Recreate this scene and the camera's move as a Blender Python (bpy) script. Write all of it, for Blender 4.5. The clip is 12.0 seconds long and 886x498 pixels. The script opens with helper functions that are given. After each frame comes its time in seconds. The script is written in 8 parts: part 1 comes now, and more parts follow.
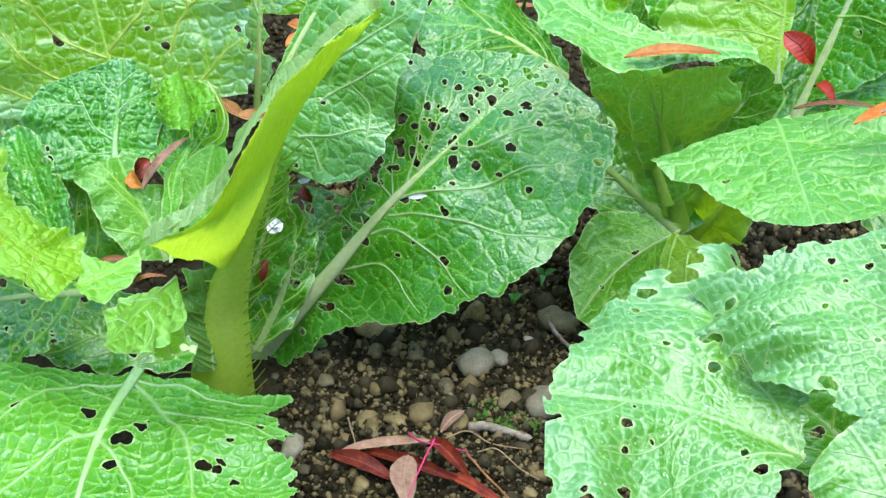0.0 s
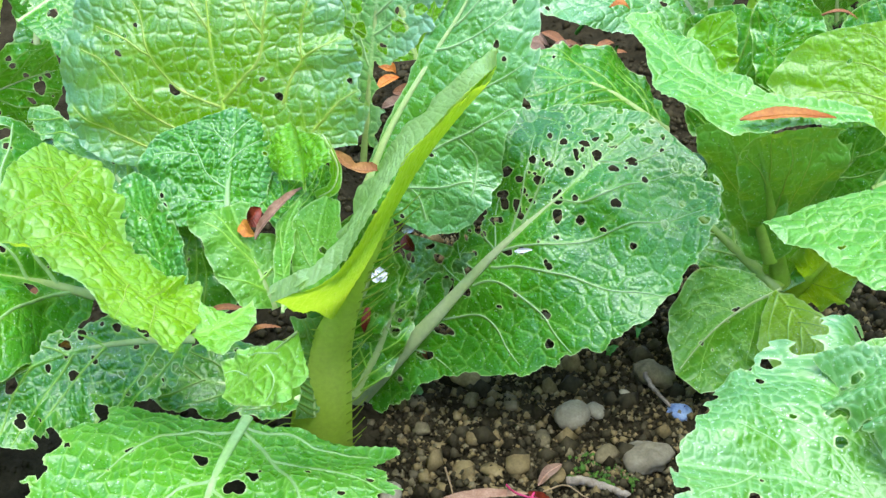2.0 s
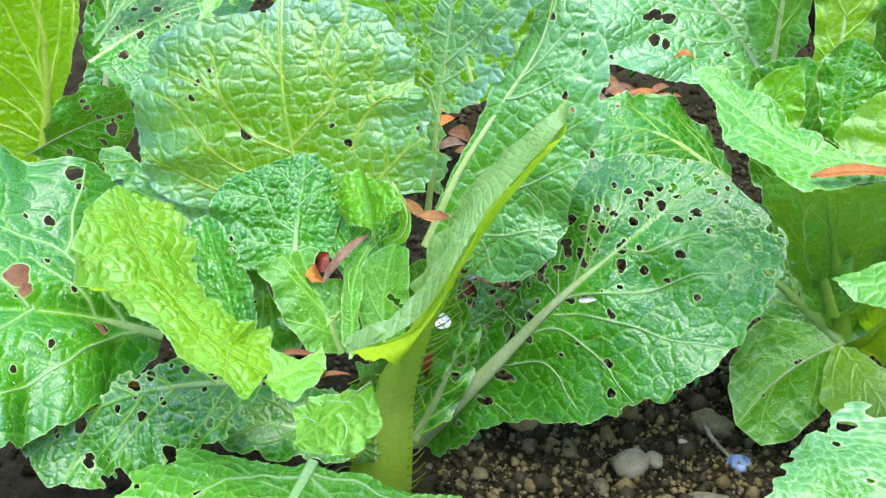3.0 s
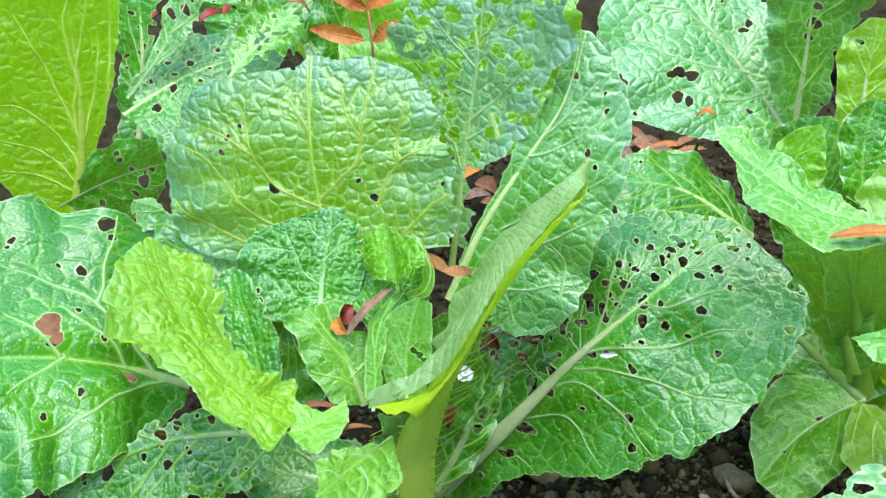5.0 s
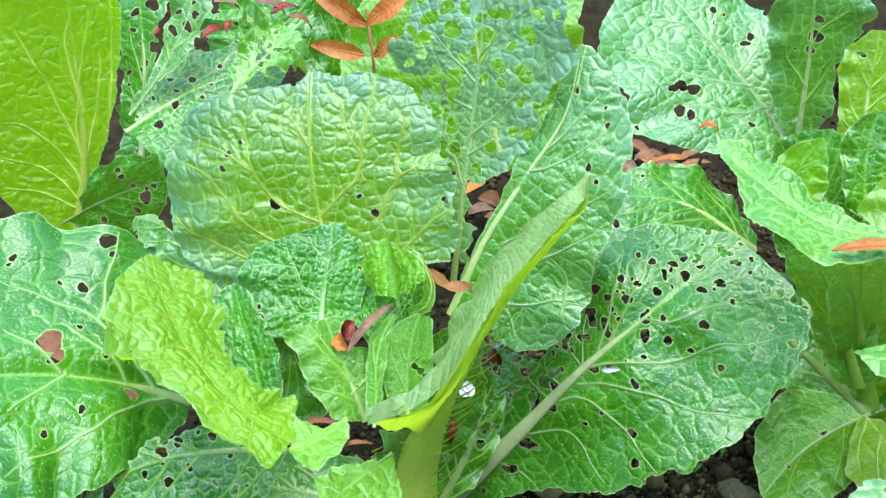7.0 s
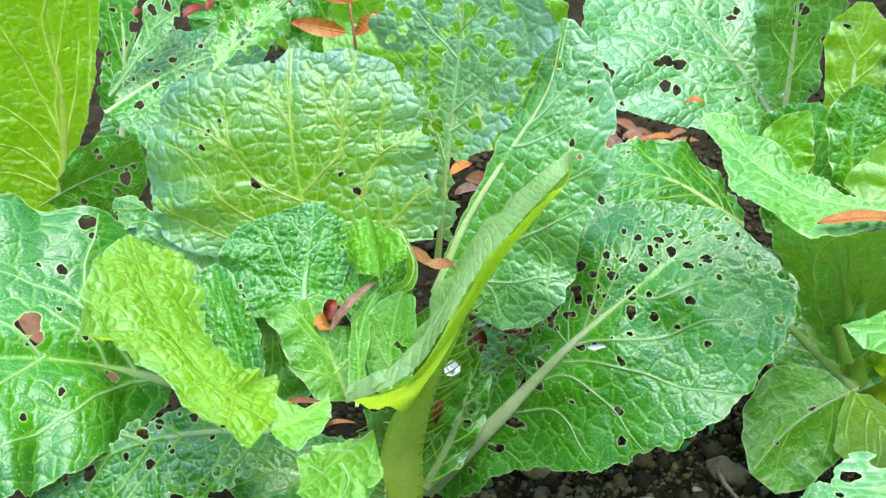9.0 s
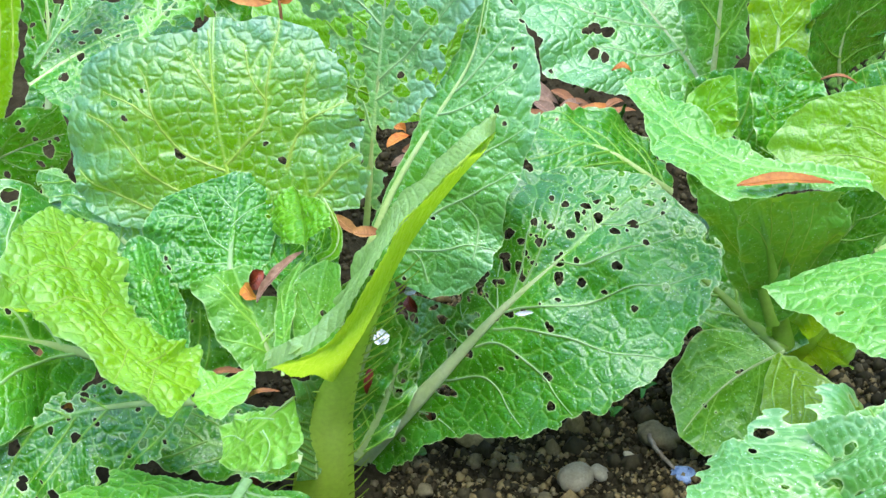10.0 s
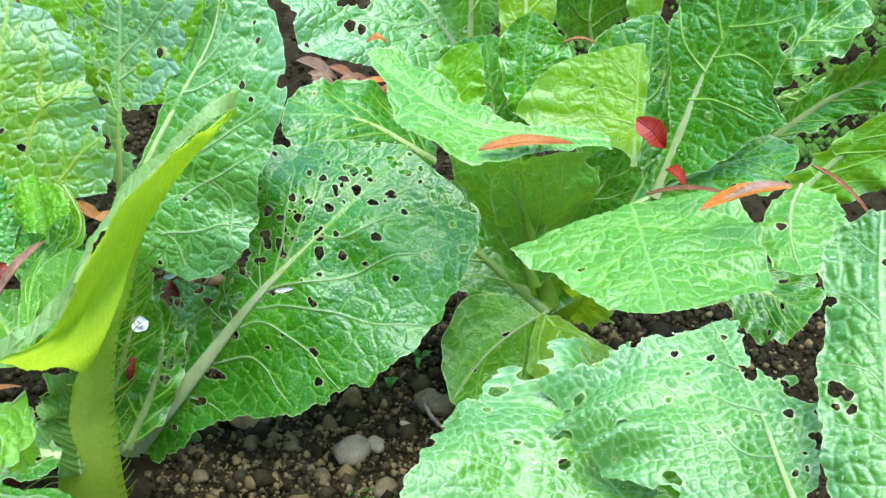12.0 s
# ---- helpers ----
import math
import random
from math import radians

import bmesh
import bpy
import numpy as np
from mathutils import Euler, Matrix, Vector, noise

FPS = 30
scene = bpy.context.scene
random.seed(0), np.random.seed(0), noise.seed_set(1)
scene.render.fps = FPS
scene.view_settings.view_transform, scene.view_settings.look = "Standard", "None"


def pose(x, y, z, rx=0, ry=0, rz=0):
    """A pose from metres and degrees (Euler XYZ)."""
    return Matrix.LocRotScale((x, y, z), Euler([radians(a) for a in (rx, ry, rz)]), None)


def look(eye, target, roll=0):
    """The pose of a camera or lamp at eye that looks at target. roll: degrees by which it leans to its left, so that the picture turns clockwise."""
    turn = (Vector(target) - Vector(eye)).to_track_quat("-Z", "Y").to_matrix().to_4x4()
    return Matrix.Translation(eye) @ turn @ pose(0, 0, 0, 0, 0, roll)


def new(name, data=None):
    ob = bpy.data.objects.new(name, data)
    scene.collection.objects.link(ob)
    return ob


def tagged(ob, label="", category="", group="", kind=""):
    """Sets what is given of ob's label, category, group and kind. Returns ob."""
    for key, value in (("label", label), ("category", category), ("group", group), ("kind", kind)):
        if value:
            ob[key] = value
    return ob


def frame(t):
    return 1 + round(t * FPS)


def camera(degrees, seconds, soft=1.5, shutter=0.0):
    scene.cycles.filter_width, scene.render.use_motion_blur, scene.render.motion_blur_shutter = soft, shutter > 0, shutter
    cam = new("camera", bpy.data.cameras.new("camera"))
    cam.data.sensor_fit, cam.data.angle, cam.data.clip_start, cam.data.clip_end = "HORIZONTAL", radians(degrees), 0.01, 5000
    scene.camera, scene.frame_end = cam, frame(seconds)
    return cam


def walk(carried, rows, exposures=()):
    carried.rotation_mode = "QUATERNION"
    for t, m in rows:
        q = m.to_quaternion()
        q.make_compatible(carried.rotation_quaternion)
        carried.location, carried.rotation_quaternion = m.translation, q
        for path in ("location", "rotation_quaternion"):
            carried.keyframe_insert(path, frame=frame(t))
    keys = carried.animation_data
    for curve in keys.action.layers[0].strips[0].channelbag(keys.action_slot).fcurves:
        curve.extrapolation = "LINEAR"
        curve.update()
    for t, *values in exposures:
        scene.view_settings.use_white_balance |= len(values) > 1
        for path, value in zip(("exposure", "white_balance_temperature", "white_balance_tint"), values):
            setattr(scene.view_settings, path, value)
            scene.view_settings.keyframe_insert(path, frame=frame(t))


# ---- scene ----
cam = camera(40.2, 12.0, soft=1.4)
METRES, EYE, TILT, LEAN, TURN = 0.25, 0.76, -38.5, 3.0, 0.0
ROWS = [
    (0.0, 0.0, 0.0, 0.0, 0.0, 0.0, -0.0),
    (0.5, -0.0958, -0.0105, 0.0202, 0.85, 0.18, -0.3),
    (1.0, -0.1443, -0.0434, 0.0452, 1.86, 0.84, -0.68),
    (1.5, -0.1516, -0.0352, 0.0433, 2.15, 1.06, -1.13),
    (2.0, -0.178, -0.0249, 0.0907, 2.35, 1.12, -1.46),
    (2.5, -0.2678, -0.0211, 0.108, 3.14, 1.53, -2.04),
    (3.0, -0.2928, -0.0582, 0.1533, 3.74, 2.33, -2.61),
    (3.5, -0.2804, -0.0958, 0.1741, 4.29, 3.14, -2.91),
    (5.5, -0.2642, -0.1236, 0.2025, 5.19, 4.38, -3.32),
    (6.0, -0.2497, -0.12, 0.218, 5.28, 4.67, -3.21),
    (6.5, -0.251, -0.1224, 0.2124, 5.42, 4.8, -3.17),
    (8.5, -0.2173, -0.0561, 0.1739, 5.65, 4.56, -2.68),
    (9.0, -0.2088, -0.0603, 0.1742, 5.37, 4.24, -2.49),
    (9.5, -0.1616, -0.0565, 0.1697, 4.59, 3.74, -1.99),
    (10.0, -0.1056, -0.0464, 0.1422, 3.46, 3.32, -1.58),
    (10.5, 0.0353, -0.0485, 0.1419, 0.13, 2.91, -0.52),
    (11.0, 0.0764, -0.029, 0.1469, -1.44, 2.76, 0.49),
    (11.5, 0.0924, -0.0224, 0.1564, -1.93, 2.76, 1.22),
    (12.0, 0.1533, -0.0224, 0.1205, -4.06, 2.37, 2.16),
]
walk(cam, [(t, pose(0, 0, EYE, TILT, LEAN, TURN) @ pose(METRES * x, METRES * y, METRES * z, 90 + pitch, roll, yaw)) for t, x, y, z, yaw, pitch, roll in ROWS])

# ---- light ----
world = bpy.data.worlds.new("overcast_sky")
scene.world = world
world.use_nodes = True
wn, wl = world.node_tree.nodes, world.node_tree.links
sky = wn.new("ShaderNodeTexSky")
sky.sky_type, sky.sun_disc = "NISHITA", False
sky.sun_elevation, sky.sun_rotation = radians(79), radians(138)
cloud = wn.new("ShaderNodeHueSaturation")
cloud.inputs["Saturation"].default_value = 1.12
wl.new(sky.outputs["Color"], cloud.inputs["Color"])
wl.new(cloud.outputs["Color"], wn["Background"].inputs["Color"])
wn["Background"].inputs["Strength"].default_value = 0.15
sun = new("sun", bpy.data.lights.new("sun", "SUN"))
sun.data.energy, sun.data.angle, sun.data.color = 0.8, radians(50), (0.86, 0.94, 0.98)
sun.matrix_world = look((0.4, 0.45, 3.0), (0, 0.9, 0))
scene.view_settings.exposure = 2.45


# ---- materials ----
def nodes_of(name):
    m = bpy.data.materials.new(name)
    m.use_nodes = True
    return m, m.node_tree.nodes, m.node_tree.links, m.node_tree.nodes["Principled BSDF"]


def mixed(n, l, fac, a, b):
    """A colour mix; fac, a and b are sockets or values."""
    x = n.new("ShaderNodeMix")
    x.data_type = "RGBA"
    for socket, value in ((x.inputs["Factor"], fac), (x.inputs["A"], a), (x.inputs["B"], b)):
        if isinstance(value, bpy.types.NodeSocket):
            l.new(value, socket)
        elif isinstance(value, tuple):
            socket.default_value = (*value, 1)
        else:
            socket.default_value = value
    return x.outputs["Result"]


def ramp(n, l, socket, lo, hi, a=0.0, b=1.0):
    r = n.new("ShaderNodeMapRange")
    l.new(socket, r.inputs["Value"])
    for k, v in (("From Min", lo), ("From Max", hi), ("To Min", a), ("To Max", b)):
        r.inputs[k].default_value = v
    return r.outputs["Result"]


def noise_tex(n, l, scale, detail=4, rough=0.6, coord="Object"):
    c = n.new("ShaderNodeTexCoord")
    t = n.new("ShaderNodeTexNoise")
    t.inputs["Scale"].default_value, t.inputs["Detail"].default_value, t.inputs["Roughness"].default_value = scale, detail, rough
    l.new(c.outputs[coord], t.inputs["Vector"])
    return t.outputs["Fac"]


def bumped(n, l, p, height, strength, distance):
    b = n.new("ShaderNodeBump")
    b.inputs["Strength"].default_value, b.inputs["Distance"].default_value = strength, distance
    l.new(height, b.inputs["Height"])
    l.new(b.outputs["Normal"], p.inputs["Normal"])
    return b.outputs["Normal"]


def leaf_material(name, deep, light, vein, see_through=0.26, rough=0.22, glow=(0.42, 0.6, 0.015), relief=1.0, specks=0.68, gloss=0.50, sheen=(0.07, 0.25, 0.05), sheen_amount=0.45):
    """Cabbage blade: green tissue, paler veins, corky rims round the bites, light shining through."""
    m, n, l, p = nodes_of(name)
    a = n.new("ShaderNodeAttribute")
    a.attribute_name = "tissue"
    sep = n.new("ShaderNodeSeparateColor")
    l.new(a.outputs["Color"], sep.inputs["Color"])
    fl = n.new("ShaderNodeAttribute")
    fl.attribute_name = "flat"
    net = n.new("ShaderNodeTexVoronoi")
    net.feature = "DISTANCE_TO_EDGE"
    net.inputs["Scale"].default_value = 230
    l.new(fl.outputs["Vector"], net.inputs["Vector"])
    broad = ramp(n, l, noise_tex(n, l, 11, 3), 0.36, 0.66)
    fine = ramp(n, l, noise_tex(n, l, 120, 3), 0.35, 0.7)
    c = mixed(n, l, broad, deep, light)
    c = mixed(n, l, ramp(n, l, fine, 0, 1, 0, 0.35), c, light)
    c = mixed(n, l, ramp(n, l, net.outputs["Distance"], 0.0, 0.09, 0.07, 0.0), c, vein)
    c = mixed(n, l, ramp(n, l, sep.outputs["Green"], 0, 1, 0, 0.58), c, vein)
    c = mixed(n, l, ramp(n, l, sep.outputs["Red"], 0, 1, 0, 0.75), c, vein)
    c = mixed(n, l, ramp(n, l, sep.outputs["Blue"], 0, 1, 0, 0.9), c, (0.54, 0.68, 0.24))
    speck = ramp(n, l, noise_tex(n, l, 520, 1), specks, specks + 0.05)
    c = mixed(n, l, ramp(n, l, speck, 0, 1, 0, 0.65), c, (0.7, 0.8, 0.55))
    # sky sheen painted into the base colour, thickening towards the margin
    sheen_fac = n.new("ShaderNodeMath")
    sheen_fac.operation = "MULTIPLY"
    l.new(a.outputs["Alpha"], sheen_fac.inputs[0])
    l.new(ramp(n, l, noise_tex(n, l, 38, 4), 0.3, 0.6, 0.45 * sheen_amount, sheen_amount), sheen_fac.inputs[1])
    c = mixed(n, l, sheen_fac.outputs["Value"], c, sheen)
    l.new(c, p.inputs["Base Color"])
    r = ramp(n, l, noise_tex(n, l, 60, 3), 0.3, 0.7, rough + 0.0, rough + 0.16)
    l.new(r, p.inputs["Roughness"])
    p.inputs["Specular IOR Level"].default_value = gloss
    p.inputs["Coat Weight"].default_value, p.inputs["Coat Roughness"].default_value = 0.5 * gloss, 0.25
    h = n.new("ShaderNodeMath")
    h.operation = "MULTIPLY_ADD"
    l.new(ramp(n, l, net.outputs["Distance"], 0.0, 0.35), h.inputs[0])
    h.inputs[1].default_value = 0.45
    l.new(ramp(n, l, noise_tex(n, l, 300, 2), 0, 1, 0, 0.4), h.inputs[2])
    nor = bumped(n, l, p, h.outputs["Value"], 0.42 * relief, 0.0015)
    tr = n.new("ShaderNodeBsdfTranslucent")
    tc = mixed(n, l, 0.6, c, glow)
    l.new(tc, tr.inputs["Color"])
    l.new(nor, tr.inputs["Normal"])
    mx = n.new("ShaderNodeMixShader")
    mx.inputs["Fac"].default_value = see_through
    l.new(p.outputs["BSDF"], mx.inputs[1])
    l.new(tr.outputs["BSDF"], mx.inputs[2])
    l.new(mx.outputs["Shader"], n["Material Output"].inputs["Surface"])
    return m


def rough_material(name, a, b, scale, rough, bump=0.5, dist=0.002, spec=0.3):
    m, n, l, p = nodes_of(name)
    f = ramp(n, l, noise_tex(n, l, scale, 6, 0.65), 0.32, 0.7)
    g = ramp(n, l, noise_tex(n, l, scale * 7, 4), 0.35, 0.7)
    oi = n.new("ShaderNodeObjectInfo")
    c = mixed(n, l, f, a, b)
    c = mixed(n, l, ramp(n, l, g, 0, 1, 0, 0.4), c, tuple(0.5 * v for v in a))
    hv = n.new("ShaderNodeHueSaturation")
    l.new(ramp(n, l, oi.outputs["Random"], 0, 1, 0.7, 1.35), hv.inputs["Value"])
    l.new(c, hv.inputs["Color"])
    l.new(hv.outputs["Color"], p.inputs["Base Color"])
    p.inputs["Roughness"].default_value = rough
    p.inputs["Specular IOR Level"].default_value = spec
    bumped(n, l, p, noise_tex(n, l, scale * 5, 6, 0.7), bump, dist)
    return m


LEAF = leaf_material("cabbage_leaf_mature", (0.012, 0.140, 0.001), (0.050, 0.265, 0.003), (0.24, 0.48, 0.06), rough=0.20, gloss=0.58, sheen=(0.07, 0.27, 0.06), sheen_amount=0.25)
PALE = leaf_material("cabbage_leaf_pale", (0.042, 0.235, 0.003), (0.098, 0.340, 0.010), (0.28, 0.54, 0.09), sheen=(0.13, 0.36, 0.08), sheen_amount=0.36)
LIME = leaf_material("cabbage_leaf_young", (0.18, 0.44, 0.001), (0.29, 0.56, 0.002), (0.48, 0.66, 0.12), 0.55, 0.22, glow=(0.80, 0.95, 0.004), gloss=0.68, sheen=(0.26, 0.50, 0.16), sheen_amount=0.42)
HEART = leaf_material("cabbage_leaf_heart", (0.075, 0.31, 0.002), (0.15, 0.43, 0.008), (0.32, 0.60, 0.06), 0.42, 0.20, glow=(0.70, 0.90, 0.006), gloss=0.45, sheen=(0.15, 0.38, 0.09), sheen_amount=0.30)
# pale base with bluish sky sheen mixed into the colour
SHEEN_PALE = leaf_material("cabbage_leaf_sheen_pale", (0.050, 0.23, 0.005), (0.110, 0.33, 0.020), (0.32, 0.53, 0.18), 0.26, 0.24, specks=0.67, gloss=0.58, sheen=(0.115, 0.28, 0.13), sheen_amount=0.50)
# mint tone of sky-facing back leaves put into the base colour
SHEEN_SOFT = leaf_material("cabbage_leaf_sheen_soft", (0.040, 0.215, 0.004), (0.092, 0.31, 0.015), (0.32, 0.55, 0.15), 0.22, 0.22, gloss=0.72, sheen=(0.15, 0.34, 0.18), sheen_amount=0.45)
# yellow middle and pale margin: transmitted light and sky sheen held in colour
ROUND = leaf_material("cabbage_leaf_round", (0.112, 0.32, 0.001), (0.182, 0.41, 0.001), (0.52, 0.68, 0.14), 0.42, 0.18, glow=(0.82, 0.90, 0.002), gloss=0.70, sheen=(0.11, 0.31, 0.21), sheen_amount=0.85)
UNDER = leaf_material("cabbage_leaf_underside", (0.075, 0.28, 0.008), (0.13, 0.37, 0.025), (0.28, 0.54, 0.09), 0.35, 0.4, glow=(0.55, 0.78, 0.015))
YOUNG = leaf_material("cabbage_leaf_tender", (0.13, 0.39, 0.010), (0.21, 0.49, 0.035), (0.42, 0.66, 0.14), 0.40, 0.22, glow=(0.64, 0.88, 0.012), gloss=0.54, sheen=(0.22, 0.46, 0.16), sheen_amount=0.36)
SMOOTH = leaf_material("cabbage_leaf_smooth", (0.055, 0.25, 0.002), (0.11, 0.35, 0.006), (0.28, 0.52, 0.05), 0.28, 0.36, gloss=0.5, sheen=(0.12, 0.34, 0.06), sheen_amount=0.2)
# sky reflection on the spreading leaves lightens this base colour
MINT = leaf_material("cabbage_leaf_mint", (0.060, 0.27, 0.004), (0.115, 0.36, 0.014), (0.34, 0.56, 0.14), 0.28, 0.24, glow=(0.5, 0.8, 0.02), specks=0.675, gloss=0.48, sheen=(0.14, 0.35, 0.09), sheen_amount=0.36)
# brightened base stands in for light shining through from behind
GLOW = leaf_material("cabbage_leaf_backlit", (0.24, 0.57, 0.001), (0.34, 0.67, 0.002), (0.54, 0.78, 0.05), 0.64, 0.3, glow=(0.74, 0.99, 0.002), gloss=0.59, sheen_amount=0.10, sheen=(0.30, 0.55, 0.10))
# base lifted to imitate light passing through the fold's shaded side
FOLD = leaf_material("cabbage_leaf_fold", (0.34, 0.62, 0.020), (0.46, 0.73, 0.05), (0.66, 0.82, 0.18), 0.55, 0.4, glow=(0.86, 0.98, 0.02), relief=0.5, sheen_amount=0.00)
# sky reflection this steep leaf lacks, painted as a pale coat
SHEEN_STRONG = leaf_material("cabbage_leaf_sheen_strong", (0.090, 0.28, 0.045), (0.16, 0.37, 0.11), (0.42, 0.60, 0.24), 0.18, 0.24, gloss=0.81, sheen=(0.24, 0.42, 0.27), sheen_amount=0.75)
# lighter copy for the fold's sky-lit side, sheen put in its colour
CREST = leaf_material("cabbage_leaf_crest", (0.24, 0.43, 0.10), (0.34, 0.52, 0.19), (0.55, 0.70, 0.32), 0.55, 0.28, glow=(0.85, 0.95, 0.30), gloss=0.6, sheen=(0.34, 0.50, 0.27), sheen_amount=0.6)
DARK = leaf_material("cabbage_leaf_inner", (0.016, 0.16, 0.001), (0.055, 0.29, 0.003), (0.17, 0.44, 0.04), 0.28, gloss=0.54, sheen=(0.10, 0.31, 0.14), sheen_amount=0.45)


def stalk_material(name, a, b, see_through):
    """Juicy stalk tissue with light passing through it."""
    m = rough_material(name, a, b, 35, 0.38, 0.25, 0.001, 0.6)
    n, l = m.node_tree.nodes, m.node_tree.links
    tr = n.new("ShaderNodeBsdfTranslucent")
    tr.inputs["Color"].default_value = (*b, 1)
    mx = n.new("ShaderNodeMixShader")
    mx.inputs["Fac"].default_value = see_through
    l.new(n["Principled BSDF"].outputs["BSDF"], mx.inputs[1])
    l.new(tr.outputs["BSDF"], mx.inputs[2])
    l.new(mx.outputs["Shader"], n["Material Output"].inputs["Surface"])
    return m


VEIN = stalk_material("cabbage_vein", (0.200, 0.42, 0.03), (0.340, 0.55, 0.08), 0.3)
VEIN_PALE = stalk_material("cabbage_vein_pale", (0.30, 0.50, 0.15), (0.44, 0.62, 0.27), 0.3)
VEIN_LIME = stalk_material("cabbage_vein_yellow", (0.401, 0.56, 0.04), (0.590, 0.70, 0.12), 0.4)
STEM = stalk_material("cabbage_stem_green", (0.212, 0.42, 0.03), (0.354, 0.54, 0.08), 0.3)
RIB = stalk_material("cabbage_midrib", (0.425, 0.57, 0.17), (0.614, 0.71, 0.30), 0.3)
RIB_PALE = stalk_material("cabbage_midrib_pale", (0.496, 0.61, 0.23), (0.673, 0.73, 0.36), 0.3)
STALK = stalk_material("cabbage_stalk_yellow", (0.60, 0.78, 0.07), (0.75, 0.89, 0.15), 0.42)
SOIL = rough_material("damp_soil", (0.0130, 0.0104, 0.0048), (0.0523, 0.0413, 0.0207), 25, 0.95, 0.9, 0.006, 0.03)
STONE_TAN = rough_material("tan_stone", (0.1263, 0.0891, 0.0327), (0.2970, 0.2198, 0.0950), 60, 0.7, 0.4, 0.001, 0.12)
STONE_GREY = rough_material("grey_stone", (0.0675, 0.0540, 0.0243), (0.1890, 0.1512, 0.0783), 60, 0.7, 0.4, 0.001, 0.12)
STONE_WHITE = rough_material("pale_stone", (0.2, 0.165, 0.10), (0.34, 0.30, 0.20), 60, 0.7, 0.4, 0.001, 0.12)
STONE_DARK = rough_material("dark_stone", (0.0298, 0.0238, 0.0099), (0.0815, 0.0655, 0.0298), 60, 0.75, 0.4, 0.001, 0.12)
BLUE = rough_material("blue_glaze", (0.05, 0.09, 0.2), (0.3, 0.38, 0.5), 90, 0.35, 0.3, 0.001)
TWIG = rough_material("bleached_root", (0.16, 0.12, 0.075), (0.42, 0.36, 0.27), 120, 0.8, 0.5, 0.001)
FIBRE = rough_material("dry_fibre", (0.2, 0.13, 0.06), (0.4, 0.28, 0.14), 120, 0.8, 0.3, 0.001)
ORANGE = rough_material("orange_dead_leaf", (0.36, 0.075, 0.008), (0.62, 0.27, 0.045), 45, 0.5, 0.4, 0.001)
SCARLET = rough_material("scarlet_dead_leaf", (0.17, 0.008, 0.003), (0.30, 0.030, 0.008), 90, 0.4, 0.4, 0.001)
RED = rough_material("red_dead_leaf", (0.09, 0.010, 0.006), (0.30, 0.045, 0.014), 90, 0.4, 0.4, 0.001)
BROWN = rough_material("brown_dead_leaf", (0.20, 0.075, 0.025), (0.36, 0.16, 0.06), 100, 0.6, 0.5, 0.001)
FADED = rough_material("faded_orange_leaf", (0.26, 0.10, 0.03), (0.55, 0.30, 0.09), 60, 0.55, 0.4, 0.001)
TAN = rough_material("faded_dead_leaf", (0.20, 0.10, 0.055), (0.40, 0.25, 0.16), 100, 0.65, 0.5, 0.001)
PINK = rough_material("magenta_leaf_stalk", (0.45, 0.02, 0.09), (0.6, 0.06, 0.16), 100, 0.5, 0.3, 0.001)
GRASS = rough_material("weed_green", (0.03, 0.14, 0.012), (0.07, 0.25, 0.03), 60, 0.5, 0.3, 0.001)
PETAL = rough_material("white_petal", (0.75, 0.75, 0.7), (0.85, 0.85, 0.82), 80, 0.6, 0.2, 0.001)
MOSS = rough_material("moss", (0.03, 0.08, 0.008), (0.09, 0.2, 0.02), 150, 0.9, 0.8, 0.002)


# ---- number noise for shaping ----
def hashed(i, j, seed):
    h = (i.astype(np.int64) * 374761393 + j.astype(np.int64) * 668265263 + seed * 974711) & 0x7FFFFFFF
    h = ((h ^ (h >> 13)) * 1274126177) & 0x7FFFFFFF
    h = ((h ^ (h >> 16)) * 2246822519) & 0x7FFFFFFF
    return ((h ^ (h >> 15)) & 0xFFFFFF) / float(0xFFFFFF)


def vnoise(x, y, seed=0):
    """Smooth value noise in -1..1."""
    i, j = np.floor(x), np.floor(y)
    u, v = x - i, y - j
    u, v = u * u * (3 - 2 * u), v * v * (3 - 2 * v)
    a, b = hashed(i, j, seed), hashed(i + 1, j, seed)
    c, d = hashed(i, j + 1, seed), hashed(i + 1, j + 1, seed)
    return 2 * ((a + (b - a) * u) * (1 - v) + (c + (d - c) * u) * v) - 1


def fbm(x, y, seed=0, octaves=4):
    return sum(vnoise(x * 2 ** k + 17 * k, y * 2 ** k - 9 * k, seed + k) / 2 ** k for k in range(octaves))


def cells(x, y, seed=0):
    """Distance to the nearest border between jittered cells (0 on it)."""
    i0, j0 = np.floor(x), np.floor(y)
    f1, f2 = np.full(x.shape, 9.0), np.full(x.shape, 9.0)
    for di in (-1, 0, 1):
        for dj in (-1, 0, 1):
            i, j = i0 + di, j0 + dj
            d = np.hypot(i + 0.15 + 0.7 * hashed(i, j, seed) - x, j + 0.15 + 0.7 * hashed(i, j, seed + 7) - y)
            f2 = np.minimum(f2, np.maximum(d, f1))
            f1 = np.minimum(f1, d)
    return f2 - f1


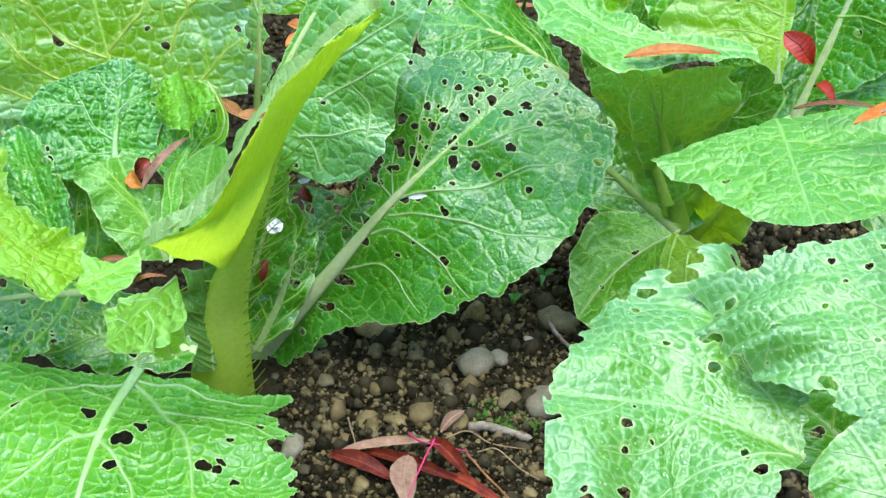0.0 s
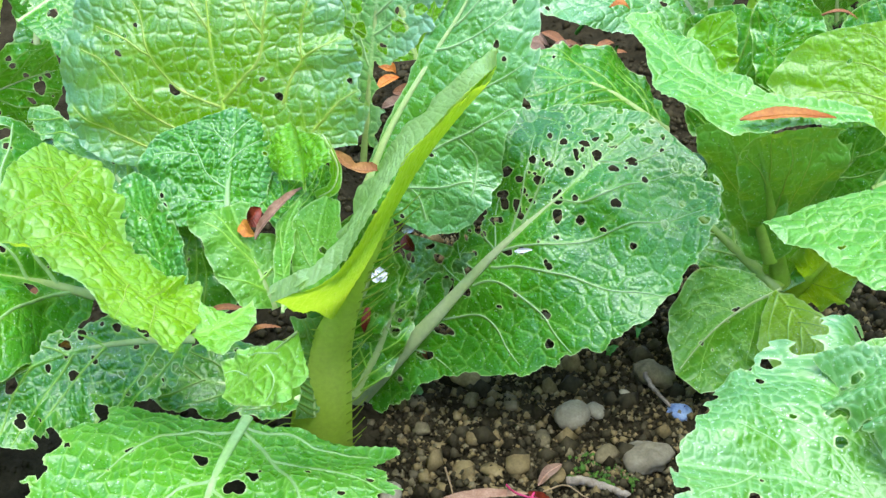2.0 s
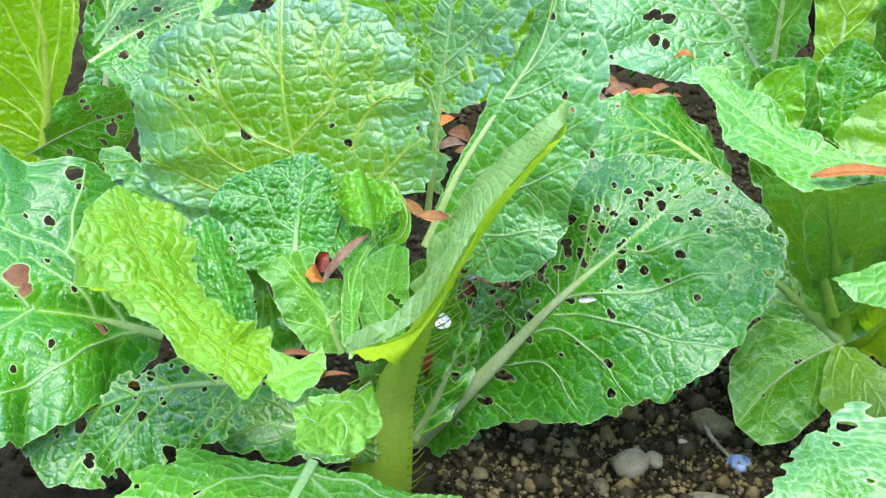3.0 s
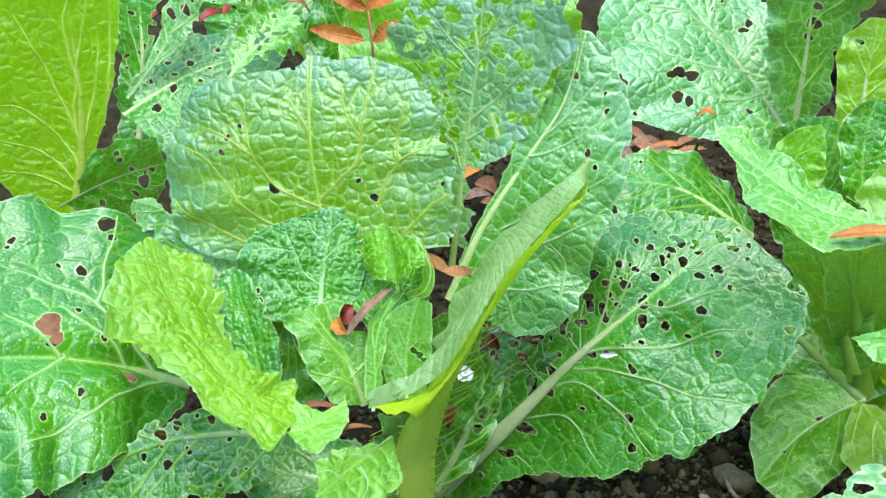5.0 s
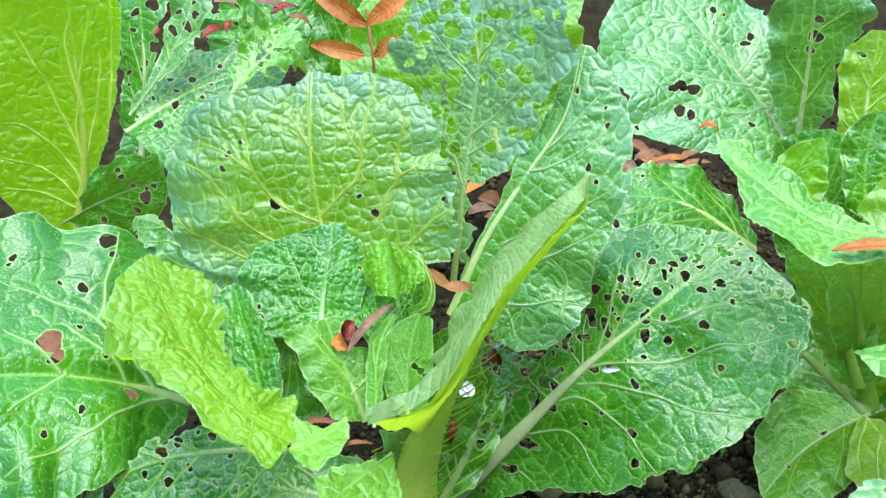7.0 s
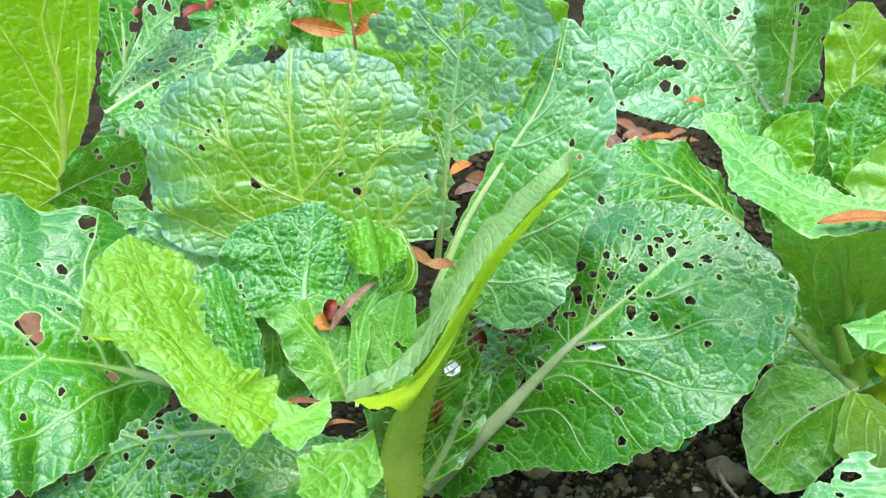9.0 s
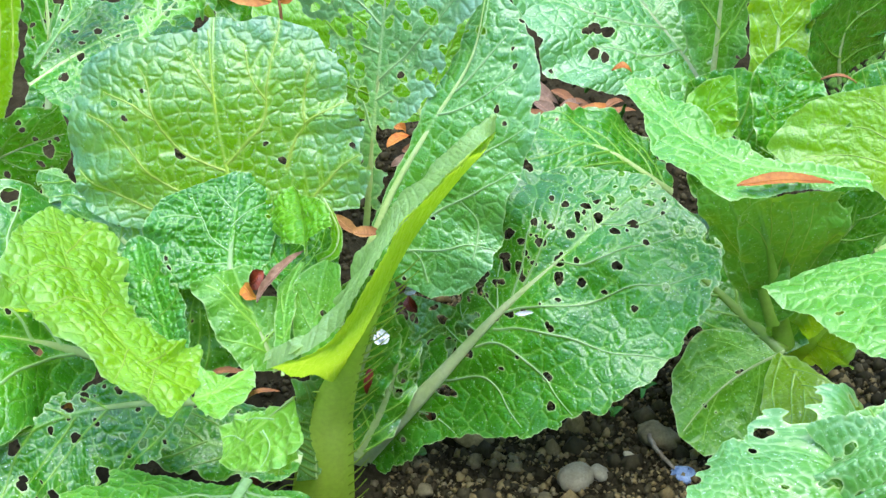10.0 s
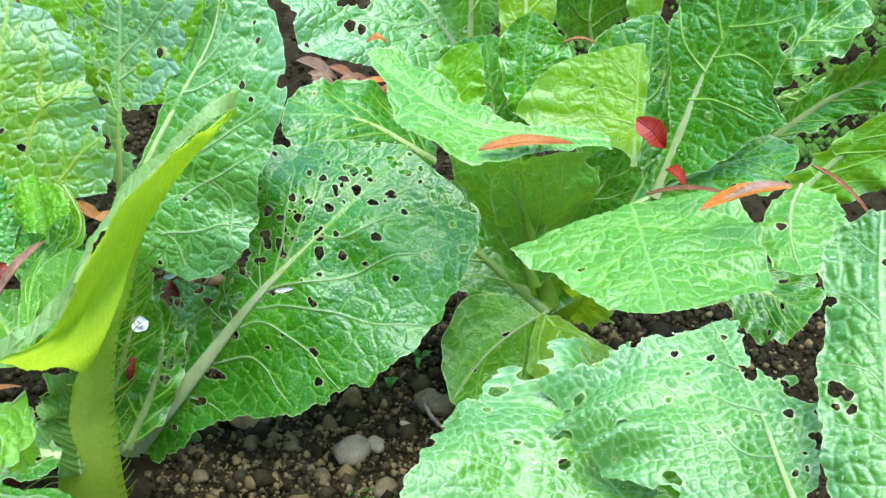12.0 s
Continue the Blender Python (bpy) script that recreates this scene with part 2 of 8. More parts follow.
# ---- building helpers ----
def mesh_of(name, verts, faces, smooth=True):
    me = bpy.data.meshes.new(name)
    verts, faces = np.asarray(verts, dtype=np.float32), np.asarray(faces, dtype=np.int32)
    k = faces.shape[1]
    me.vertices.add(len(verts))
    me.vertices.foreach_set("co", verts.ravel())
    me.loops.add(faces.size)
    me.loops.foreach_set("vertex_index", faces.ravel())
    me.polygons.add(len(faces))
    me.polygons.foreach_set("loop_start", np.arange(0, faces.size, k, dtype=np.int32))
    me.polygons.foreach_set("loop_total", np.full(len(faces), k, dtype=np.int32))
    me.update(calc_edges=True)
    if smooth:
        me.polygons.foreach_set("use_smooth", np.ones(len(faces), dtype=bool))
    return me


def under(name, me, material, parent, label=""):
    """Links a mesh as one object under a thing or a part."""
    ob = new(name, me)
    if material:
        me.materials.append(material)
    ob.parent = parent
    if label:
        ob["label"] = label
    return ob


def spline(pts, n):
    """Points spaced evenly along a smooth line through pts."""
    p = np.asarray(pts, dtype=float)
    p = np.vstack([2 * p[0] - p[1], p, 2 * p[-1] - p[-2]])
    out = []
    for k in range(1, len(p) - 2):
        t = np.linspace(0, 1, 40, endpoint=False)[:, None]
        a, b, c, d = p[k - 1], p[k], p[k + 1], p[k + 2]
        out.append(0.5 * (2 * b + (c - a) * t + (2 * a - 5 * b + 4 * c - d) * t ** 2 + (3 * b - a - 3 * c + d) * t ** 3))
    q = np.vstack(out + [p[-2][None]])
    s = np.r_[0, np.cumsum(np.linalg.norm(np.diff(q, axis=0), axis=1))]
    x = np.linspace(0, s[-1], n)
    return np.stack([np.interp(x, s, q[:, k]) for k in range(3)], 1), s[-1]


def unit(v):
    return v / np.maximum(np.linalg.norm(v, axis=-1, keepdims=True), 1e-9)


def tube(line, radii, flat=1.0, side=None, sides=10):
    """A tapered tube along line; flat squeezes it across side."""
    line = np.asarray(line, dtype=float)
    t = unit(np.gradient(line, axis=0))
    side = np.asarray(side if side is not None else (0.3, 0.2, 0.9), dtype=float)
    b = unit(side - (t @ side)[:, None] * t)
    nrm = np.cross(b, t)
    a = np.linspace(0, 2 * math.pi, sides, endpoint=False)
    r = np.asarray(radii)[:, None, None]
    v = line[:, None] + r * (np.cos(a)[None, :, None] * b[:, None] + flat * np.sin(a)[None, :, None] * nrm[:, None])
    n = len(line)
    i, j = np.meshgrid(np.arange(n - 1), np.arange(sides), indexing="ij")
    q = np.stack([i * sides + j, i * sides + (j + 1) % sides, (i + 1) * sides + (j + 1) % sides, (i + 1) * sides + j], -1).reshape(-1, 4)
    return v.reshape(-1, 3), q


def clipped(verts, data, f, tris):
    """Keeps the part of a triangle mesh where f > 0, cut cleanly along f = 0."""
    inside = f > 0
    n_in = inside[tris].sum(1)
    keep = tris[n_in == 3]
    cut = tris[(n_in == 1) | (n_in == 2)]
    ones = inside[cut].sum(1) == 1
    odd = np.where(ones, np.argmax(inside[cut], 1), np.argmin(inside[cut], 1))
    r = np.arange(len(cut))
    a, b, c = cut[r, odd], cut[r, (odd + 1) % 3], cut[r, (odd + 2) % 3]
    e = np.vstack([np.stack([a, b], 1), np.stack([a, c], 1)])
    e.sort(axis=1)
    key, inv = np.unique(e[:, 0] * (len(f) + 1) + e[:, 1], return_inverse=True)
    e0, e1 = key // (len(f) + 1), key % (len(f) + 1)
    w = (f[e0] / (f[e0] - f[e1]))[:, None]
    verts = np.vstack([verts, verts[e0] * (1 - w) + verts[e1] * w])
    data = np.vstack([data, data[e0] * (1 - w) + data[e1] * w])
    inv = inv.ravel() + len(f)
    ab, ac = inv[: len(cut)], inv[len(cut):]
    one = np.stack([a, ab, ac], 1)[ones]
    two = ~ones
    t2 = np.stack([ab, b, c], 1)[two]
    t3 = np.stack([ab, c, ac], 1)[two]
    tris = np.vstack([keep, one, t2, t3])
    used, tris = np.unique(tris, return_inverse=True)
    return verts[used], data[used], tris.reshape(-1, 3)


def largest_piece(verts, data, tris):
    """Drops shreds that the bites have cut off."""
    name = np.arange(len(verts))
    while True:
        low = name[tris].min(1)
        nxt = name.copy()
        for k in range(3):
            np.minimum.at(nxt, tris[:, k], low)
        nxt = nxt[nxt]
        if (nxt == name).all():
            break
        name = nxt
    keep = name[tris[:, 0]] == np.bincount(name).argmax()
    used, tris = np.unique(tris[keep], return_inverse=True)
    return verts[used], data[used], tris.reshape(-1, 3)


# ---- cabbage leaves ----
def vein_lines(rng, length, wl_, wr_, veins, start, slant, rel):
    """Side veins in the flat blade: bent lines that fork, as (points, width at their foot, width at their end)."""
    lines = []
    for s, w in ((-1, wl_), (1, wr_)):
        for k in range(veins):
            b0 = length * (start + (0.86 - start) * (max(k + rng.uniform(-0.25, 0.25) + 0.25 * (s > 0), 0) / veins) ** 1.15)
            b0 = max(b0, 0.01 * length)
            ang = slant * (1.08 - 0.45 * k / veins) + rng.uniform(-0.1, 0.1)
            reach = 1.15 * w / max(math.sin(ang), 0.35)
            steps = 9
            p, pts = np.array([0.0, b0]), [np.array([0.0, b0])]
            for j in range(steps):
                ang = ang - 0.045 + rng.uniform(-0.09, 0.09)
                p = p + reach / steps * np.array([s * math.sin(ang), math.cos(ang)])
                pts.append(p)
                if 1 < j < steps - 1 and rng.random() < 0.45:
                    turn = rng.choice((-1, 1))
                    a2, q, sub = ang + turn * rng.uniform(0.6, 1.05), p, [p]
                    for i in range(5):
                        a2 = a2 - turn * 0.07 + rng.uniform(-0.12, 0.12)
                        q = q + reach * 0.085 * np.array([s * math.sin(a2), math.cos(a2)])
                        sub.append(q)
                    lines.append((sub, 0.0008 * rel ** 0.4, 0.0003 * rel ** 0.4))
            fade = 1 - 0.5 * k / veins
            lines.append((pts, 0.0019 * fade * rel, 0.0005 * rel))
    return lines


def forked(paths, rng, rel):
    """Side veins along given flat lines, with finer veins branching off them on both sides."""
    lines = []
    for path in paths:
        p, long = spline(np.c_[np.asarray(path, dtype=float), np.zeros(len(path))], 24)
        p = p[:, :2]
        t = np.gradient(p, axis=0)
        w = 0.0009 + 0.0009 * min(long / 0.12, 1.0)
        for k in range(3, 22, 3):
            if rng.random() < 0.8:
                turn = 1 if (k // 3) % 2 else -1
                ang = math.atan2(t[k, 1], t[k, 0]) + turn * rng.uniform(0.7, 1.1)
                q, sub = p[k], [p[k]]
                reach = rng.uniform(0.016, 0.03) * (1 - 0.4 * k / 24)
                for i in range(5):
                    ang = ang - turn * 0.08 + rng.uniform(-0.16, 0.16)
                    q = q + reach / 5 * np.array([math.cos(ang), math.sin(ang)])
                    sub.append(q)
                lines.append((sub, 0.0008 * rel ** 0.4, 0.0003 * rel ** 0.4))
        lines.append((list(p), w * rel, 0.0005 * rel))
    return lines


def ridges(ob, lines, co, f, xs, ys, step, seed, material):
    """The side veins of a blade as thin raised ridges on its face."""
    verts, faces, count = [], [], 0
    du, dv = np.gradient(co, axis=0), np.gradient(co, axis=1)
    normal = unit(np.cross(du, dv))
    # they stand out on the face towards the path
    if normal.reshape(-1, 3).mean(0) @ (np.array((0, 0, 0.8)) - co.reshape(-1, 3).mean(0)) < 0:
        normal = -normal
    for pts, w0, w1 in lines:
        if len(pts) < 7:
            continue
        p = np.asarray(pts)
        p, long = spline(np.c_[p, np.zeros(len(p))], max(6, int(np.linalg.norm(np.diff(p, axis=0), axis=1).sum() / 0.0022)))
        a = p[:, 0] - 0.0022 * vnoise(p[:, 0] * 45, p[:, 1] * 45, seed + 11)
        b = p[:, 1] - 0.0022 * vnoise(p[:, 0] * 45 + 9, p[:, 1] * 45, seed + 12)
        x, y = (a - xs[0]) / step, (b - ys[0]) / step
        ok = (x > 0) & (y > 0) & (x < len(xs) - 2) & (y < len(ys) - 2)
        x, y = np.clip(x, 0, len(xs) - 2), np.clip(y, 0, len(ys) - 2)
        i, j = x.astype(int), y.astype(int)
        u, v = (x - i)[:, None], (y - j)[:, None]
        at = lambda g: (g[i, j] * (1 - u) + g[i + 1, j] * u) * (1 - v) + (g[i, j + 1] * (1 - u) + g[i + 1, j + 1] * u) * v
        ok = ok & (at(f[..., None])[:, 0] > 0.0002)
        c, nn = at(co), unit(at(normal))
        t = unit(np.gradient(c, axis=0))
        side = np.cross(t, nn)
        w = (0.55 * (w0 + (w1 - w0) * np.linspace(0, 1, len(c))) + 0.00012)[:, None]
        verts.append(np.stack([c - side * w - nn * 0.0003, c - side * w * 0.5 + nn * (w * 0.55 + 0.0001), c + side * w * 0.5 + nn * (w * 0.55 + 0.0001), c + side * w - nn * 0.0003], 1).reshape(-1, 3))
        k = np.nonzero(ok[:-1] & ok[1:])[0][:, None, None] * 4 + count
        q = np.array([(0, 1, 5, 4), (1, 2, 6, 5), (2, 3, 7, 6)])[None]
        faces.append((k + q).reshape(-1, 4))
        count += 4 * len(c)
    faces = np.vstack(faces)
    if len(faces):
        used, faces = np.unique(faces, return_inverse=True)
        tagged(under("vein_network", mesh_of("vein_network", np.vstack(verts)[used], faces.reshape(-1, 4)), material, ob), kind="stuff")


def leaf(plant, rib, left, right, at=0.5, material=None, seed=0, stalk=0.0, wide=0.5, fill=0.5, bow=(0, 0), ruffle=0.006, waves=4,
         blister=0.0034, cell=0.0115, holes=12, hole=0.0045, bites=(), ragged=0.004, veins=5, slant=0.85, ribw=0.0045, rib_to=0.95,
         step=0.0012, cup=0.0, tip_bow=0.0, tip=0.7, widths=None, rib_material=None, label="", holes_at=None, vein=1.0, lobe=1.0,
         lump=0.005, rib_side=0.1, vein_material=None, rib_taper=1.15, paths=()):
    """One blade with its midrib under it. rib: a line from the base to the tip; left, right: margins abreast of the point `at` of
    that line. widths: (place along the rib, left share, right share) of the margins; bow: how far each half bulges; tip_bow: how
    far the end bends; bites: (place along, place across, radius) of single holes; holes_at: where the shot-holes crowd; paths: the
    main side veins, each as (place along, place across) from its foot to its end."""
    rng = np.random.default_rng(seed + 1000)
    n = 160
    line, length = spline(rib, n)
    tan = unit(np.gradient(line, axis=0))
    k = int(at * (n - 1))
    vl, vr = np.asarray(left) - line[k], np.asarray(right) - line[k]
    al, ar = vl @ tan[k], vr @ tan[k]
    vl, vr = vl - al * tan[k], vr - ar * tan[k]
    wl_, wr_ = np.linalg.norm(vl), np.linalg.norm(vr)
    al, ar = np.clip((al / wl_, ar / wr_), -1.2, 1.2)
    across = unit(vr / wr_ - vl / wl_)
    b_all = unit(across[None] - (tan @ across)[:, None] * tan)
    n_all = np.cross(b_all, tan)
    local = {-1: (vl @ b_all[k] / wl_, vl @ n_all[k] / wl_), 1: (vr @ b_all[k] / wr_, vr @ n_all[k] / wr_)}
    xs = np.arange(-1.14 * wl_, 1.14 * wr_ + step, step)
    ys = np.arange(0, length + step, step)
    A, B = np.meshgrid(xs, ys, indexing="ij")
    u = np.clip(B / length, 0, 1)
    s = np.where(A < 0, -1.0, 1.0)
    half = np.where(A < 0, wl_, wr_)
    v = A / half
    q = np.abs(A)

    # outline
    if widths:
        st = np.array(widths)
        uu = np.linspace(0, 1, 101)
        soft = np.hanning(9) / np.hanning(9).sum()
        sm = lambda y: np.convolve(np.pad(np.interp(uu, st[:, 0], y), 4, mode="edge"), soft, mode="valid")
        prof = np.where(A < 0, np.interp(u, uu, sm(st[:, 1])), np.interp(u, uu, sm(st[:, 2])))
    else:
        rise = np.clip((u - stalk) / max(wide - stalk, 1e-3), 0, 1)
        prof = np.where(u < wide, np.abs(np.sin(rise * math.pi / 2)) ** fill, 1.0)
        tip = wide
    prof = prof * np.clip(1 - (np.clip((u - tip) / (1 - tip), 0, 1)) ** 2.3, 0, 1) ** 0.55
    jag = ragged * (fbm(A * 85, B * 85, seed + 5, 3) + 0.6 * vnoise(A * 28, B * 28, seed + 15))
    lobes = 1 + lobe * (0.05 * vnoise(u * 6 + seed, s * 3.3, seed) + 0.045 * vnoise(u * 17, s * 5.1 + seed, seed + 3))
    edge = half * prof * lobes
    f = edge - q + jag - 0.3 * ragged
    f = np.minimum(f, (length - B) * 0.8 + jag * 0.7)
    f = np.where(q < ribw * 0.5 * (1 - u), np.maximum(f, 0.002), f)
    f = np.where(B > length - step, -0.001, f)

    # veins
    dmin, glow = np.full(A.shape, 0.05), np.exp(-(q / (ribw * 0.7 * (1 - u) ** 1.2 + 0.0006)) ** 2)
    Aw = A + 0.0022 * vnoise(A * 45, B * 45, seed + 11)
    Bw = B + 0.0022 * vnoise(A * 45 + 9, B * 45, seed + 12)
    if paths:
        lines = forked([[(v_ * (wl_ if v_ < 0 else wr_), u_ * length) for u_, v_ in path] for path in paths], rng, vein)
    else:
        lines = vein_lines(rng, length, wl_, wr_, veins, stalk + 0.02, slant, vein)
    for pts, w0, w1 in lines:
        m = len(pts) - 1
        for j in range(m):
            (xa, ya), (xb, yb) = pts[j], pts[j + 1]
            pad = 0.014
            i0, i1 = np.searchsorted(xs, (min(xa, xb) - pad, max(xa, xb) + pad))
            j0, j1 = np.searchsorted(ys, (min(ya, yb) - pad, max(ya, yb) + pad))
            if i0 >= i1 or j0 >= j1:
                continue
            sl = (slice(i0, i1), slice(j0, j1))
            dx, dy = xb - xa, yb - ya
            t = np.clip(((Aw[sl] - xa) * dx + (Bw[sl] - ya) * dy) / (dx * dx + dy * dy), 0, 1)
            d = np.hypot(Aw[sl] - xa - t * dx, Bw[sl] - ya - t * dy)
            w = w0 + (w1 - w0) * (j + t) / m
            dmin[sl] = np.minimum(dmin[sl], d)
            glow[sl] = np.maximum(glow[sl], np.exp(-(d / w) ** 2) * np.clip(w / 0.0012, 0.5, 1))
    dmin = np.minimum(dmin, q)
    c1 = cells(A / cell + 0.35 * vnoise(A * 70, B * 70, seed + 8), B / cell + s * 31 + 0.35 * vnoise(A * 70 + 5, B * 70, seed + 9), seed)
    c2 = cells(A / (cell * 0.42) + 5, B / (cell * 0.42), seed + 4)
    dome = np.clip(dmin / 0.0045, 0, 1) ** 0.6
    puff = 1 - np.exp(-4.5 * c1)
    tilt = vnoise(A / cell * 0.75 + 3, B / cell * 0.75, seed + 17)
    high = blister * (dome * (0.25 + 0.42 * puff) + 0.32 * tilt + 0.06 * np.clip(c2 * 1.6, 0, 1) ** 0.7) * np.clip(0.35 + q / 0.02, 0, 1) + 0.001 * glow

    # bites and shot-holes
    centres = [(bu * length, bv, br) for bu, bv, br in bites]
    for _ in range(holes):
        if holes_at and rng.random() < 0.8:
            hu, hv = rng.normal(holes_at[0], holes_at[2]), rng.normal(holes_at[1], holes_at[2] * 1.7)
        else:
            hu, hv = rng.uniform(stalk + 0.1, 0.97), rng.uniform(-0.95, 0.95)
        centres.append((hu * length, hv, hole * min(rng.lognormal(-0.35, 0.5), 1.6)))
    rim = f.copy()
    for hb, hv, hr in centres:
        ha = hv * (wl_ if hv < 0 else wr_)
        ang, ecc = rng.uniform(0, math.pi), rng.uniform(0.55, 1.0)
        dx, dy = A - ha, B - hb
        near = (np.abs(dx) < 4 * hr) & (np.abs(dy) < 4 * hr)
        if not near.any():
            continue
        x, y = dx[near], dy[near]
        x, y = x * math.cos(ang) + y * math.sin(ang), (y * math.cos(ang) - x * math.sin(ang)) / ecc
        th = np.arctan2(y, x)
        r = hr * (1 + 0.11 * np.sin(2 * th + ang * 3) + 0.09 * np.sin(3 * th + ang * 7) + 0.05 * np.sin(5 * th + hb * 900))
        g = np.hypot(x, y) - r
        # bites stop at the thick veins
        g = np.where(glow[near] > 0.8, np.maximum(g, 0.0012), g)
        rim[near] = np.minimum(rim[near], g)
    f = rim
    rimmed = np.clip(1 - f / 0.0015, 0, 1) ** 1.1

    # lay it along the rib
    x = u * (n - 1)
    i = np.minimum(x.astype(int), n - 2)
    w = (x - i)[..., None]
    at3 = lambda arr: arr[i] * (1 - w) + arr[i + 1] * w
    M, Bv, Nv, Tv = at3(line), at3(b_all), at3(n_all), at3(tan)
    lb = np.where(A < 0, local[-1][0], local[1][0])
    ln = np.where(A < 0, local[-1][1], local[1][1])
    bw = np.where(A < 0, bow[0], bow[1])
    av = np.abs(v)
    out = high + bw * (av - v * v) * 2 + cup * av * av * u
    out = out + ruffle * np.clip(av, 0, 1.2) ** 2 * (np.sin(waves * 2 * math.pi * u + s * 1.3 + seed) + 0.9 * vnoise(u * waves * 2.3, s * 4 + v * 1.5, seed + 21))
    out = out + lump * fbm(A * 14, B * 14, seed + 31, 2) * np.clip(q / 0.02, 0, 1)
    out = out + tip_bow * np.clip((u - 0.5) / 0.5, 0, 1) ** 2
    co = M + Tv * (np.where(A < 0, al, ar) * q)[..., None] + Bv * (lb * q)[..., None] + Nv * (ln * q * np.clip(av * 2 + 0.5, 0, 1) + out)[..., None]
    nx, ny = A.shape
    co_grid = co
    ii, jj = np.meshgrid(np.arange(nx - 1), np.arange(ny - 1), indexing="ij")
    a, b, c, d = ii * ny + jj, (ii + 1) * ny + jj, (ii + 1) * ny + jj + 1, ii * ny + jj + 1
    odd = ((ii + jj) % 2 == 1)[..., None]
    t1 = np.where(odd, np.stack([a, b, d], -1), np.stack([a, b, c], -1)).reshape(-1, 3)
    t2 = np.where(odd, np.stack([b, c, d], -1), np.stack([a, c, d], -1)).reshape(-1, 3)
    # last channel masks the painted sheen: strongest at margin and tip
    data = np.stack([glow, np.exp(-(c1 * cell / 0.0011) ** 2) * (1 - glow), rimmed, A + 3.1 * seed, B, np.clip(np.maximum(av / np.maximum(prof, 0.15), (u - 0.3) / 0.7), 0, 1) ** 2.1 * np.clip(dmin / 0.004, 0.35, 1)], -1).reshape(-1, 6)
    co, data, tris = clipped(co.reshape(-1, 3), data, f.ravel(), np.vstack([t1, t2]))
    co, data, tris = largest_piece(co, data, tris)
    me = mesh_of("leaf", co, tris)
    col = me.attributes.new("tissue", "FLOAT_COLOR", "POINT")
    col.data.foreach_set("color", np.c_[data[:, :3], data[:, 5]].astype(np.float32).ravel())
    flat = me.attributes.new("flat", "FLOAT_VECTOR", "POINT")
    flat.data.foreach_set("vector", np.c_[data[:, 3:5], np.zeros(len(data))].astype(np.float32).ravel())
    ob = under("leaf", me, material or LEAF, plant, label)
    ridges(ob, lines, co_grid, f.reshape(nx, ny), xs, ys, step, seed, vein_material or VEIN)
    # midrib, thick at the base
    m = max(8, int(rib_to * n))
    uu = np.linspace(0, 1, m)
    rad = ribw * (1 - uu) ** rib_taper + 0.0004
    vv, ff = tube(line[:m:2] + n_all[:m:2] * (rad[::2] * rib_side)[:, None], rad[::2], 0.5, across, 14)
    under("midrib", mesh_of("midrib", vv, ff), rib_material or RIB, ob)
    return ob


def loft(lines, n, m, seed, ragged):
    """A blade between lines that run abreast of one another: grid, flat coordinates and distance from the margin."""
    rows = np.stack([spline(k, n)[0] for k in lines], 1)
    co = np.stack([spline(r, m)[0] for r in rows])
    along = np.r_[0, np.cumsum(np.linalg.norm(np.diff(rows[:, 0], axis=0), axis=1))]
    across = np.concatenate([np.zeros((n, 1)), np.cumsum(np.linalg.norm(np.diff(co, axis=1), axis=2), axis=1)], 1)
    A, B = across, np.repeat(along[:, None], m, 1)
    jag = ragged * (fbm(A * 90, B * 90, seed, 3) + 0.7 * vnoise(B * 35, A * 3, seed + 2))
    return co, A, B, across[:, -1:] - across + jag - 0.4 * ragged


